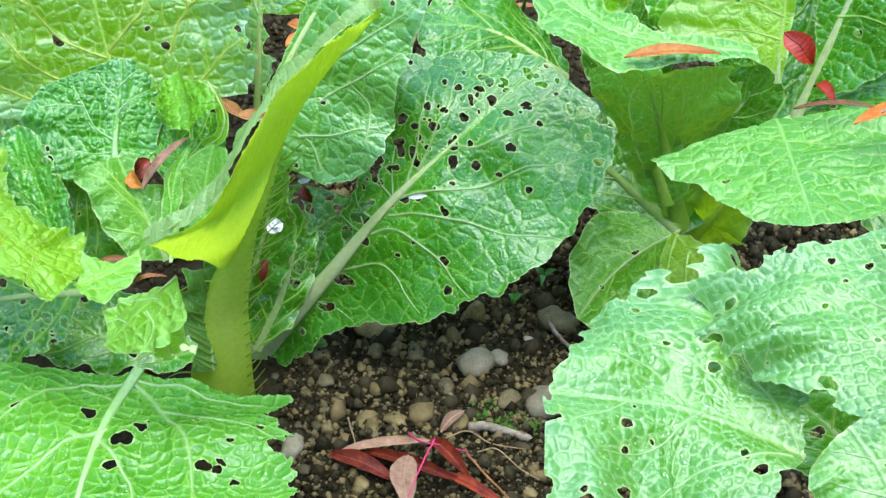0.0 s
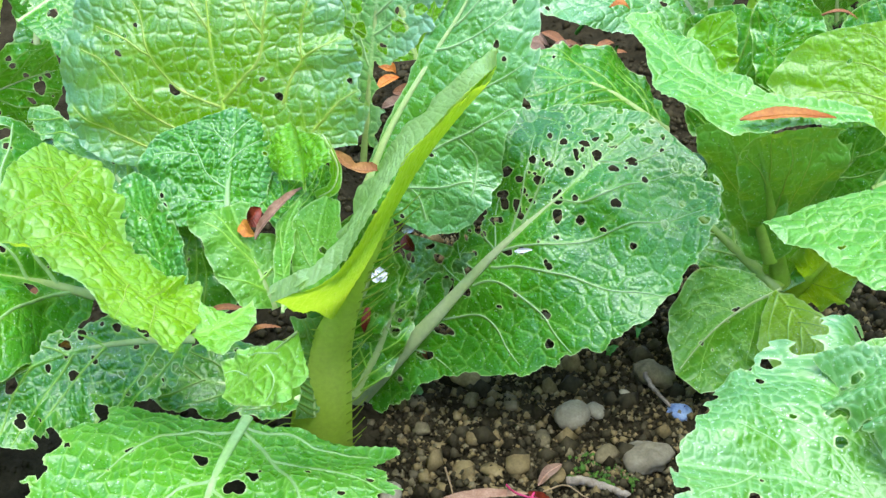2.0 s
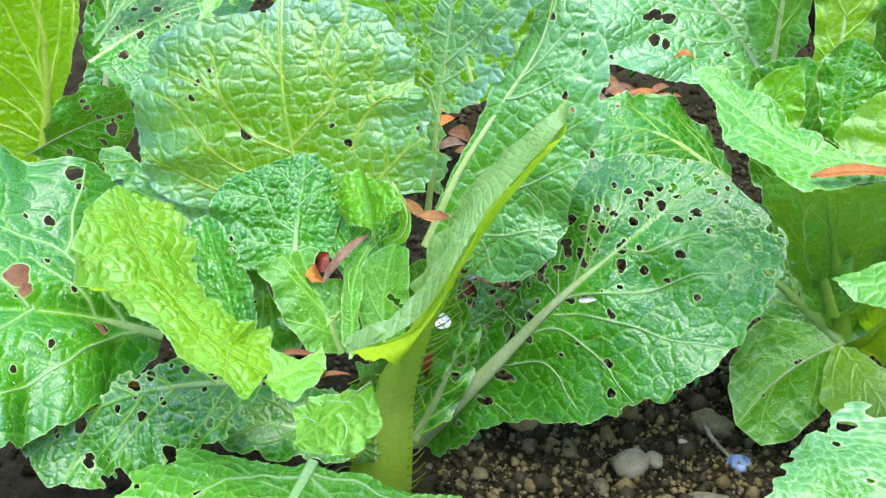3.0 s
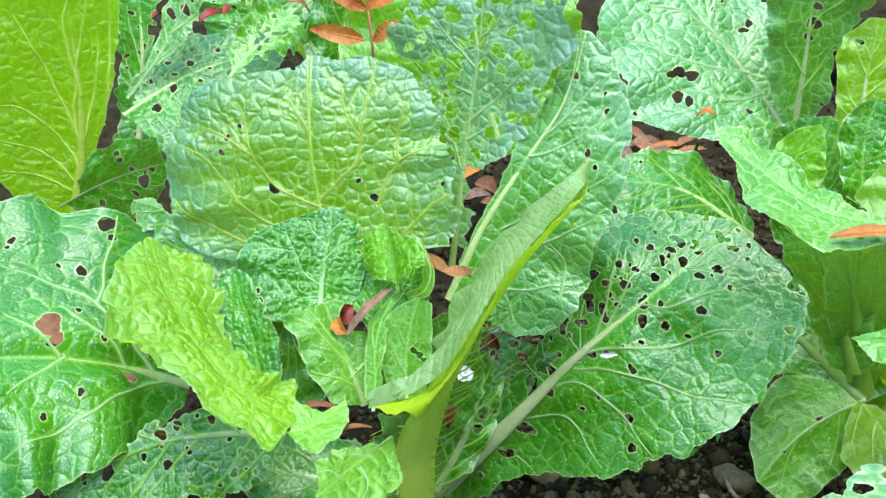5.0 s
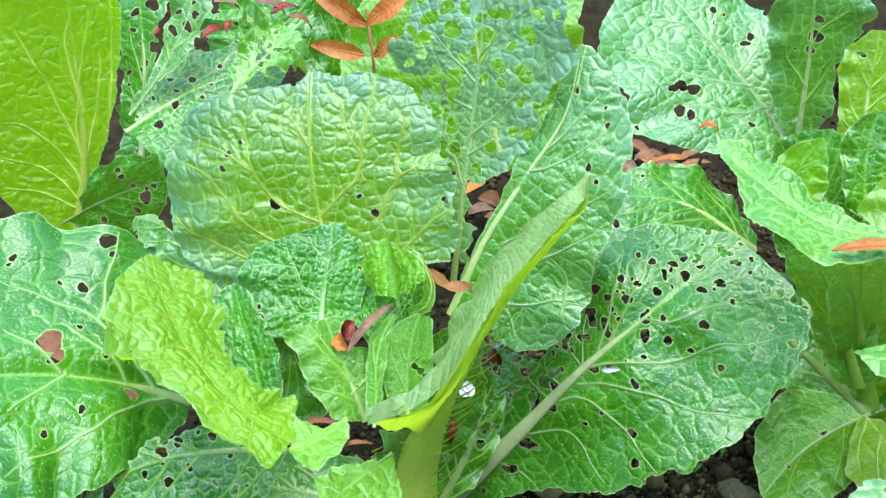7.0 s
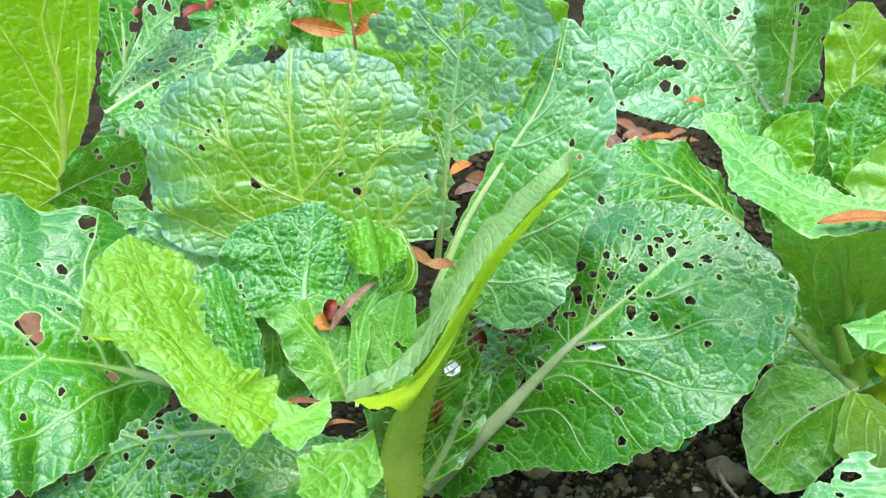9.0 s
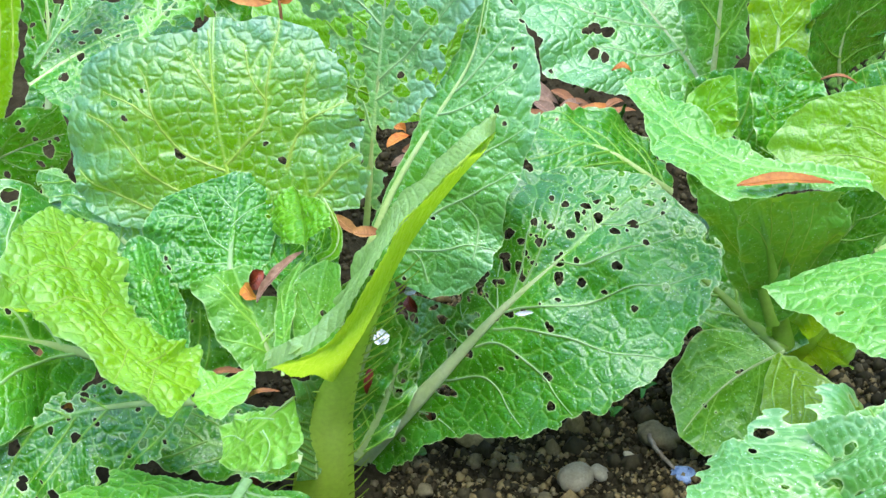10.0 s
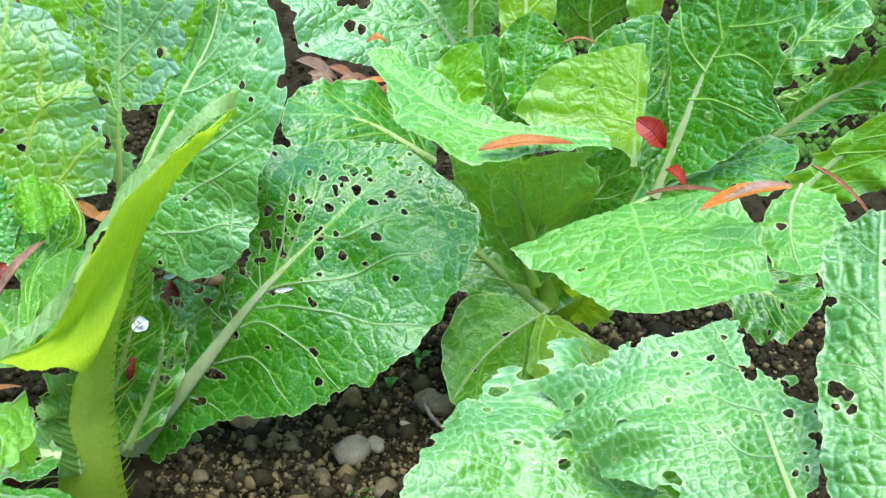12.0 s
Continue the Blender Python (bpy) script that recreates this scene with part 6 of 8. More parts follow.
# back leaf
leaf(cabbage_b, [(0.129, 1.076, 0.238), (0.132, 1.078, 0.288), (0.134, 1.081, 0.335), (0.134, 1.083, 0.380), (0.134, 1.086, 0.424)], (0.092, 1.078, 0.332), (0.193, 1.085, 0.328), at=0.5, widths=[(0, 0.02, 0.02), (0.06, 0.1, 0.27), (0.13, 0.45, 0.37), (0.21, 0.59, 0.49), (0.3, 0.75, 0.51), (0.4, 0.84, 0.51), (0.5, 0.93, 0.53), (0.6, 1.0, 0.8), (0.7, 1.0, 0.92), (0.78, 1.0, 0.83), (0.85, 0.94, 0.71), (0.9, 0.84, 0.62), (0.94, 0.79, 0.55), (0.97, 0.72, 0.46), (0.99, 0.56, 0.31), (1, 0.49, 0.25)], paths=[[(0.33, -0.01), (0.48, -0.47), (0.64, -0.62)], [(0.24, 0.0), (0.36, 0.2), (0.48, 0.41)], [(0.54, 0.0), (0.66, 0.18), (0.74, 0.5)]], bites=[(0.6, 0.06, 0.0068), (0.53, 0.0, 0.0047), (0.69, 0.09, 0.0042)], tip=0.99, material=SHEEN_SOFT, seed=32, holes=10, hole=0.003, ruffle=0.005, lobe=0.4, ragged=0.003, ribw=0.0030, blister=0.0022, cell=0.011, step=0.001, vein=1.3, rib_material=RIB_PALE)
# spreading back leaf
leaf(cabbage_b, [(0.270, 0.873, 0.193), (0.290, 0.884, 0.248), (0.310, 0.895, 0.300), (0.333, 0.900, 0.350), (0.341, 0.920, 0.398)], (0.271, 0.935, 0.304), (0.369, 0.826, 0.282), at=0.5, widths=[(0, 0.02, 0.02), (0.06, 0.14, 0.02), (0.13, 0.16, 0.22), (0.21, 0.17, 0.42), (0.3, 0.27, 0.6), (0.4, 0.4, 0.76), (0.5, 0.58, 0.96), (0.6, 0.81, 0.7), (0.7, 0.97, 0.6), (0.78, 1.0, 0.73), (0.85, 1.0, 0.72), (0.9, 0.97, 0.66), (0.94, 0.91, 0.61), (0.97, 0.88, 0.59), (0.99, 0.8, 0.57), (1, 0.78, 0.56)], paths=[[(0.41, -0.04), (0.45, 0.28), (0.45, 0.71)], [(0.59, -0.01), (0.65, 0.25), (0.65, 0.61)], [(0.71, 0.01), (0.76, 0.28), (0.81, 0.62)], [(0.52, 0.0), (0.59, -0.51), (0.69, -0.86)], [(0.66, -0.01), (0.76, -0.27), (0.88, -0.27)]], bites=[(0.75, 0.54, 0.0071), (0.38, 0.21, 0.0033), (0.85, 0.05, 0.0036), (0.47, -0.24, 0.0024)], tip=0.99, material=LEAF, seed=33, holes=8, hole=0.003, ruffle=0.005, lobe=0.4, ragged=0.003, ribw=0.0048, blister=0.0034, cell=0.011, step=0.0009, vein=1.4, rib_material=RIB_PALE, label='spreading back leaf on a pale midrib', lump=0.007)
# shaded inner leaf
leaf(cabbage_b, [(0.195, 0.875, 0.165), (0.209, 0.876, 0.184), (0.222, 0.877, 0.203), (0.234, 0.878, 0.222), (0.244, 0.880, 0.242)], (0.196, 0.877, 0.219), (0.253, 0.878, 0.181), at=0.5, widths=[(0, 0.02, 0.02), (0.06, 0.61, 0.02), (0.13, 0.72, 0.47), (0.21, 0.86, 0.65), (0.3, 0.99, 0.77), (0.4, 1.0, 0.89), (0.5, 1.0, 0.97), (0.6, 1.0, 0.89), (0.7, 0.97, 0.82), (0.78, 0.87, 0.76), (0.85, 0.67, 0.58), (0.9, 0.49, 0.45), (0.94, 0.34, 0.34), (0.97, 0.23, 0.29), (0.99, 0.17, 0.24), (1, 0.15, 0.22)], paths=[[(0.29, -0.04), (0.49, -0.5), (0.74, -0.71)], [(0.4, 0.0), (0.49, 0.41), (0.65, 0.68)], [(0.58, 0.0), (0.77, -0.3), (0.94, -0.3)], [(0.63, -0.01), (0.74, 0.28), (0.88, 0.44)]], tip=0.99, material=LEAF, seed=34, holes=1, ruffle=0.003, lobe=0.3, ragged=0.0015, ribw=0.0025, blister=0.0023, cell=0.009, step=0.001, vein=1.0)
# far outer leaf
leaf(cabbage_b, [(0.387, 0.935, 0.203), (0.441, 0.928, 0.249), (0.491, 0.879, 0.303)], (0.445, 0.928, 0.282), (0.457, 0.892, 0.251), at=0.5, stalk=0, wide=0.5, fill=0.6, holes=0, seed=35, material=LEAF)
# low far leaf
leaf(cabbage_b, [(0.410, 0.988, 0.215), (0.435, 0.981, 0.227), (0.460, 0.974, 0.237), (0.484, 0.967, 0.247), (0.508, 0.960, 0.257)], (0.456, 0.979, 0.246), (0.464, 0.965, 0.217), at=0.5, widths=[(0, 0.02, 0.02), (0.06, 0.27, 0.21), (0.13, 0.36, 0.38), (0.21, 0.52, 0.53), (0.3, 0.7, 0.68), (0.4, 0.82, 0.79), (0.5, 0.91, 0.91), (0.6, 0.97, 1.0), (0.7, 1.0, 1.0), (0.78, 1.0, 0.97), (0.85, 1.0, 0.95), (0.9, 0.85, 0.7), (0.94, 0.64, 0.41), (0.97, 0.39, 0.2), (0.99, 0.21, 0.06), (1, 0.14, 0.02)], tip=0.99, material=LEAF, seed=36, holes=3, hole=0.003, ruffle=0.003, lobe=0.4, ragged=0.002, ribw=0.002, blister=0.002, step=0.0012, vein=0.8, label='slim smooth leaf reaching outward')
# curved yellow edged leaf
leaf(cabbage_b, [(0.360, 0.815, 0.207), (0.395, 0.811, 0.255), (0.439, 0.800, 0.310)], (0.375, 0.821, 0.251), (0.429, 0.781, 0.250), at=0.5, stalk=0, wide=0.5, fill=0.6, holes=0, seed=37, material=HEART)
# low ragged leaf
leaf(cabbage_b, [(0.324, 0.833, 0.144), (0.355, 0.800, 0.135), (0.382, 0.763, 0.138)], (0.389, 0.817, 0.144), (0.331, 0.774, 0.115), at=0.5, stalk=0, wide=0.5, fill=0.6, holes=8, hole=0.004, seed=38, material=LEAF)
# dark leaf behind the drooping one
leaf(cabbage_b, [(0.247, 0.876, 0.181), (0.296, 0.879, 0.204), (0.340, 0.868, 0.227), (0.386, 0.852, 0.242)], (0.323, 0.908, 0.230), (0.317, 0.822, 0.214), at=0.55, stalk=0, wide=0.5, fill=0.5, holes=3, ribw=0.003, seed=90, material=LEAF)
# side inner leaf
leaf(cabbage_b, [(0.106, 0.891, 0.270), (0.103, 0.898, 0.287), (0.103, 0.905, 0.305), (0.111, 0.911, 0.320), (0.123, 0.915, 0.332)], (0.083, 0.906, 0.307), (0.127, 0.902, 0.300), at=0.5, widths=[(0, 0.02, 0.02), (0.06, 0.02, 0.63), (0.13, 0.6, 0.76), (0.21, 0.65, 0.87), (0.3, 0.7, 0.97), (0.4, 0.75, 1.0), (0.5, 0.85, 1.0), (0.6, 0.98, 1.0), (0.7, 0.87, 0.91), (0.78, 0.73, 0.8), (0.85, 0.47, 0.69), (0.9, 0.33, 0.53), (0.94, 0.23, 0.37), (0.97, 0.17, 0.25), (0.99, 0.1, 0.16), (1, 0.08, 0.12)], tip=0.99, material=HEART, seed=40, holes=1, ruffle=0.003, lobe=0.3, ragged=0.002, ribw=0.0012, blister=0.0026, cell=0.009, step=0.001, vein=0.6, veins=3)
# outer lobed leaf
leaf(cabbage_b, [(0.336, 0.880, 0.294), (0.389, 0.885, 0.329), (0.439, 0.880, 0.352)], (0.389, 0.906, 0.349), (0.395, 0.866, 0.313), at=0.55, ribw=0.003, ragged=0.004, holes=2, hole=0.005, seed=41, material=LEAF)
# yellowed half leaf
leaf(cabbage_b, [(0.168, 0.839, 0.101), (0.178, 0.818, 0.097), (0.186, 0.797, 0.094), (0.194, 0.776, 0.089), (0.198, 0.756, 0.084)], (0.214, 0.807, 0.107), (0.149, 0.788, 0.075), at=0.5, widths=[(0, 0.02, 0.17), (0.06, 0.1, 0.33), (0.13, 0.24, 0.53), (0.21, 0.32, 0.7), (0.3, 0.43, 0.84), (0.4, 0.54, 0.98), (0.5, 0.66, 0.98), (0.6, 0.75, 0.95), (0.7, 0.86, 0.93), (0.78, 0.96, 0.9), (0.85, 1.0, 0.75), (0.9, 0.87, 0.56), (0.94, 0.75, 0.38), (0.97, 0.67, 0.25), (0.99, 0.6, 0.15), (1, 0.58, 0.12)], tip=0.99, material=LIME, seed=42, holes=1, ruffle=0.002, lobe=0.3, ragged=0.0015, ribw=0.0008, blister=0.0014, step=0.001, vein=0.7, veins=4, label='yellowed smooth edge of a low leaf')
# short stout stalk
leaf(cabbage_b, [(0.191, 0.902, 0.043), (0.208, 0.867, 0.097), (0.225, 0.846, 0.156)], (0.192, 0.867, 0.131), (0.233, 0.837, 0.093), at=0.5, holes=0, ribw=0.01, vein=0.3, veins=1, seed=43, material=LIME, rib_material=STALK)
# leaf under the lace
leaf(cabbage_b, [(0.176, 0.859, 0.084), (0.149, 0.878, 0.104), (0.122, 0.897, 0.124), (0.094, 0.916, 0.144), (0.071, 0.939, 0.166)], (0.091, 0.870, 0.108), (0.153, 0.925, 0.141), at=0.5, widths=[(0, 0.02, 0.02), (0.06, 0.02, 0.02), (0.13, 0.13, 0.39), (0.21, 0.43, 0.48), (0.3, 0.7, 0.61), (0.4, 0.87, 0.7), (0.5, 0.97, 0.81), (0.6, 0.98, 0.91), (0.7, 0.91, 0.98), (0.78, 0.84, 1.0), (0.85, 0.66, 0.98), (0.9, 0.54, 0.9), (0.94, 0.45, 0.82), (0.97, 0.39, 0.78), (0.99, 0.31, 0.73), (1, 0.28, 0.72)], tip=0.99, material=LEAF, seed=61, holes=4, hole=0.004, ruffle=0.004, lobe=0.5, ragged=0.003, ribw=0.0075, blister=0.0026, step=0.001, vein=1.4, rib_material=STEM, label='shaded leaf half hidden under another')
# small green back leaf
leaf(cabbage_b, [(0.248, 1.068, 0.242), (0.243, 1.061, 0.273), (0.245, 1.060, 0.300), (0.247, 1.058, 0.327), (0.247, 1.056, 0.353)], (0.193, 1.017, 0.301), (0.320, 1.122, 0.290), at=0.5, widths=[(0, 0.02, 0.73), (0.06, 0.03, 0.78), (0.13, 0.17, 0.86), (0.21, 0.34, 0.92), (0.3, 0.54, 0.89), (0.4, 0.78, 0.87), (0.5, 0.85, 0.93), (0.6, 0.89, 0.98), (0.7, 0.94, 0.84), (0.78, 0.97, 0.71), (0.85, 0.99, 0.62), (0.9, 1.0, 0.46), (0.94, 0.98, 0.34), (0.97, 0.97, 0.25), (0.99, 0.96, 0.19), (1, 0.96, 0.16)], paths=[[(0.28, 0.0), (0.48, -0.42), (0.63, -0.7)], [(0.21, 0.01), (0.13, 0.34), (0.07, 0.62)], [(0.54, 0.01), (0.63, 0.25), (0.72, 0.48)]], tip=0.99, material=LEAF, seed=62, holes=2, hole=0.003, ruffle=0.003, lobe=0.3, ragged=0.0015, ribw=0.0026, blister=0.0022, step=0.001, vein=1.2, rib_material=RIB, label='small green back leaf with forked veins')
# curled lime edge
leaf(cabbage_b, [(0.285, 1.003, 0.278), (0.286, 1.005, 0.300), (0.288, 1.007, 0.321), (0.288, 1.009, 0.343), (0.289, 1.011, 0.364)], (0.269, 1.014, 0.321), (0.299, 1.002, 0.321), at=0.5, widths=[(0, 0.02, 0.02), (0.06, 0.02, 0.02), (0.13, 0.75, 0.75), (0.21, 0.8, 0.83), (0.3, 0.9, 0.97), (0.4, 1.0, 1.0), (0.5, 1.0, 1.0), (0.6, 0.97, 1.0), (0.7, 0.95, 1.0), (0.78, 0.9, 0.92), (0.85, 0.9, 0.89), (0.9, 0.72, 0.83), (0.94, 0.55, 0.81), (0.97, 0.4, 0.75), (0.99, 0.3, 0.75), (1, 0.28, 0.75)], tip=0.99, material=YOUNG, seed=63, holes=0, ruffle=0.003, lobe=0.3, ragged=0.0015, ribw=0.001, blister=0.0023, step=0.001, vein=0.5, veins=3)
# leaf in the gap
leaf(cabbage_b, [(0.172, 0.864, 0.073), (0.159, 0.889, 0.089), (0.148, 0.913, 0.107), (0.139, 0.939, 0.126), (0.130, 0.964, 0.145)], (0.126, 0.913, 0.095), (0.181, 0.914, 0.124), at=0.5, widths=[(0, 0.02, 0.84), (0.06, 0.32, 0.88), (0.13, 0.85, 0.95), (0.21, 0.88, 1.0), (0.3, 0.92, 1.0), (0.4, 1.0, 0.97), (0.5, 0.96, 0.95), (0.6, 0.92, 0.9), (0.7, 0.88, 0.79), (0.78, 0.79, 0.69), (0.85, 0.69, 0.61), (0.9, 0.61, 0.52), (0.94, 0.55, 0.39), (0.97, 0.51, 0.28), (0.99, 0.45, 0.21), (1, 0.44, 0.19)], tip=0.99, material=LEAF, seed=66, holes=3, hole=0.003, ruffle=0.004, lobe=0.4, ragged=0.003, ribw=0.004, blister=0.0026, step=0.0012, vein=1.0, rib_material=STEM, label='shaded lower leaf on a pale stem')
# shaded back leaf of the second plant
leaf(cabbage_b, [(0.147, 0.920, 0.161), (0.143, 0.938, 0.197), (0.140, 0.955, 0.233), (0.138, 0.972, 0.268), (0.136, 0.989, 0.303)], (0.087, 0.954, 0.228), (0.179, 0.955, 0.234), at=0.5, widths=[(0, 0.06, 0.64), (0.06, 0.51, 0.7), (0.13, 0.59, 0.77), (0.21, 0.67, 0.84), (0.3, 0.78, 0.92), (0.4, 0.87, 0.97), (0.5, 0.91, 0.98), (0.6, 0.96, 1.0), (0.7, 0.99, 0.97), (0.78, 0.93, 0.91), (0.85, 0.89, 0.85), (0.9, 0.85, 0.8), (0.94, 0.79, 0.62), (0.97, 0.52, 0.38), (0.99, 0.3, 0.21), (1, 0.24, 0.17)], tip=0.99, material=LEAF, seed=67, holes=3, hole=0.003, ruffle=0.005, lobe=0.4, ragged=0.003, ribw=0.004, blister=0.0029, step=0.0011, vein=1.1, label='shaded inner back leaf')
# dim leaf behind the upright one
leaf(cabbage_b, [(0.251, 0.881, 0.168), (0.259, 0.905, 0.205), (0.268, 0.928, 0.242), (0.277, 0.951, 0.279), (0.284, 0.975, 0.317)], (0.199, 0.937, 0.253), (0.308, 0.923, 0.235), at=0.5, widths=[(0, 0.44, 0.11), (0.06, 0.5, 0.85), (0.13, 0.59, 0.89), (0.21, 0.69, 0.93), (0.3, 0.8, 0.96), (0.4, 0.87, 0.98), (0.5, 0.93, 0.95), (0.6, 1.0, 0.9), (0.7, 0.9, 0.87), (0.78, 0.81, 0.73), (0.85, 0.73, 0.63), (0.9, 0.63, 0.54), (0.94, 0.44, 0.45), (0.97, 0.29, 0.29), (0.99, 0.18, 0.19), (1, 0.14, 0.16)], tip=0.99, material=LEAF, seed=68, holes=3, hole=0.003, ruffle=0.005, lobe=0.4, ragged=0.003, ribw=0.004, blister=0.0029, step=0.0011, vein=1.1, rib_material=RIB, label='shaded inner back leaf')
# low leaf below the orange one
leaf(cabbage_b, [(0.163, 0.850, 0.124), (0.151, 0.857, 0.159), (0.139, 0.864, 0.193), (0.127, 0.871, 0.226), (0.112, 0.879, 0.255)], (0.114, 0.873, 0.179), (0.170, 0.852, 0.204), at=0.5, widths=[(0, 0.02, 0.02), (0.06, 0.68, 0.58), (0.13, 0.73, 0.71), (0.21, 0.77, 0.74), (0.3, 0.83, 0.8), (0.4, 0.9, 0.86), (0.5, 0.93, 0.91), (0.6, 0.97, 0.94), (0.7, 1.0, 1.0), (0.78, 1.0, 0.95), (0.85, 0.93, 0.94), (0.9, 0.89, 0.74), (0.94, 0.84, 0.5), (0.97, 0.81, 0.33), (0.99, 0.69, 0.21), (1, 0.63, 0.17)], paths=[[(0.31, -0.01), (0.51, -0.38), (0.68, -0.6)], [(0.41, -0.01), (0.57, 0.68), (0.74, 0.94)], [(0.63, 0.01), (0.76, 0.38), (0.86, 0.53)]], tip=0.99, material=UNDER, seed=69, holes=2, hole=0.003, ruffle=0.004, lobe=0.4, ragged=0.002, ribw=0.006, blister=0.0026, step=0.0011, vein=0.7, rib_material=STEM, vein_material=VEIN_LIME, label='shaded leaf on a fanned pale stem')

cabbage_c = plant("cabbage", 0.269, 0.585, "pale green cabbage with ragged eaten leaves")
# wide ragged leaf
leaf(cabbage_c, [(0.171, 0.446, 0.250), (0.139, 0.460, 0.259), (0.104, 0.470, 0.268), (0.066, 0.469, 0.277), (0.028, 0.470, 0.285)], (0.091, 0.382, 0.254), (0.119, 0.588, 0.289), at=0.5, widths=[(0, 0.02, 0.04), (0.06, 0.39, 0.25), (0.13, 0.61, 0.41), (0.21, 0.73, 0.56), (0.3, 0.86, 0.74), (0.4, 0.95, 0.9), (0.5, 0.96, 0.84), (0.6, 0.96, 0.64), (0.7, 0.97, 0.59), (0.78, 0.99, 0.47), (0.85, 0.98, 0.43), (0.9, 0.94, 0.3), (0.94, 0.91, 0.2), (0.97, 0.9, 0.16), (0.99, 0.88, 0.08), (1, 0.88, 0.04)], paths=[[(0.01, 0.0), (0.15, 0.14), (0.25, 0.28), (0.35, 0.43), (0.44, 0.58)], [(0.21, 0.0), (0.34, 0.15), (0.49, 0.26), (0.62, 0.36)], [(0.46, 0.01), (0.58, 0.14), (0.73, 0.21)], [(0.05, -0.06), (0.2, -0.22), (0.47, -0.51), (0.77, -0.75)], [(0.38, 0.0), (0.54, -0.25), (0.79, -0.41)], [(0.68, -0.01), (0.79, -0.14), (0.91, -0.29)]], bites=[(0.43, 0.36, 0.0039), (0.39, 0.24, 0.0035), (0.56, 0.64, 0.004), (0.49, 0.73, 0.0048), (0.35, 0.69, 0.003), (0.14, -0.29, 0.0042), (0.72, -0.62, 0.0041), (0.76, 0.55, 0.0023), (0.53, 0.3, 0.0019), (0.6, 0.51, 0.0023), (0.18, 0.48, 0.0046), (0.2, 0.4, 0.0033), (0.39, 0.93, 0.0031)], tip=0.99, material=SHEEN_PALE, seed=77, holes=10, hole=0.003, ruffle=0.009, lobe=1.2, ragged=0.010, ribw=0.0018, blister=0.0024, cell=0.0068, step=0.0008, vein=0.75, lump=0.014, vein_material=VEIN_PALE, label='pale wide leaf with ragged eaten margin')
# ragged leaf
leaf(cabbage_c, [(0.237, 0.424, 0.302), (0.236, 0.454, 0.306), (0.235, 0.485, 0.311), (0.231, 0.519, 0.315), (0.225, 0.555, 0.319)], (0.127, 0.485, 0.273), (0.268, 0.491, 0.324), at=0.5, widths=[(0, 0.02, 0.36), (0.06, 0.18, 0.51), (0.13, 0.37, 0.71), (0.21, 0.55, 0.82), (0.3, 0.73, 0.93), (0.4, 0.83, 0.97), (0.5, 0.87, 0.99), (0.6, 0.92, 0.96), (0.7, 0.96, 0.37), (0.78, 0.97, 0.46), (0.85, 0.99, 0.44), (0.9, 1.0, 0.26), (0.94, 0.99, 0.2), (0.97, 0.98, 0.19), (0.99, 0.97, 0.11), (1, 0.97, 0.08)], paths=[[(0.25, 0.0), (0.35, -0.17), (0.6, -0.29), (0.78, -0.39)], [(0.45, 0.0), (0.55, -0.12), (0.77, -0.24), (1.0, -0.35)], [(0.57, 0.0), (0.54, 0.41), (0.52, 0.83)], [(0.7, 0.0), (0.8, -0.07), (0.97, -0.14)], [(0.22, 0.0), (0.28, 0.5), (0.33, 0.81)]], bites=[(0.67, 0.14, 0.0058), (0.71, 0.04, 0.0032), (0.99, -0.39, 0.0027), (0.9, 0.03, 0.0026), (0.89, -0.25, 0.0023), (0.54, 0.55, 0.0031), (0.45, -0.02, 0.0025), (0.62, -0.64, 0.0039), (0.28, -0.5, 0.0037), (0.67, -0.38, 0.0019), (0.44, -0.22, 0.0019), (0.7, -0.95, 0.0059), (0.53, -1.0, 0.0051), (0.88, -0.79, 0.004), (0.58, -0.71, 0.0051), (0.27, -0.49, 0.0043), (1.0, -0.51, 0.0021)], tip=0.99, material=SHEEN_PALE, seed=78, holes=12, hole=0.003, ruffle=0.009, lobe=1.2, ragged=0.010, ribw=0.0014, blister=0.0024, cell=0.0068, step=0.0008, vein=0.75, lump=0.014, vein_material=VEIN_PALE, label='pale wrinkled leaf with ragged eaten margin')
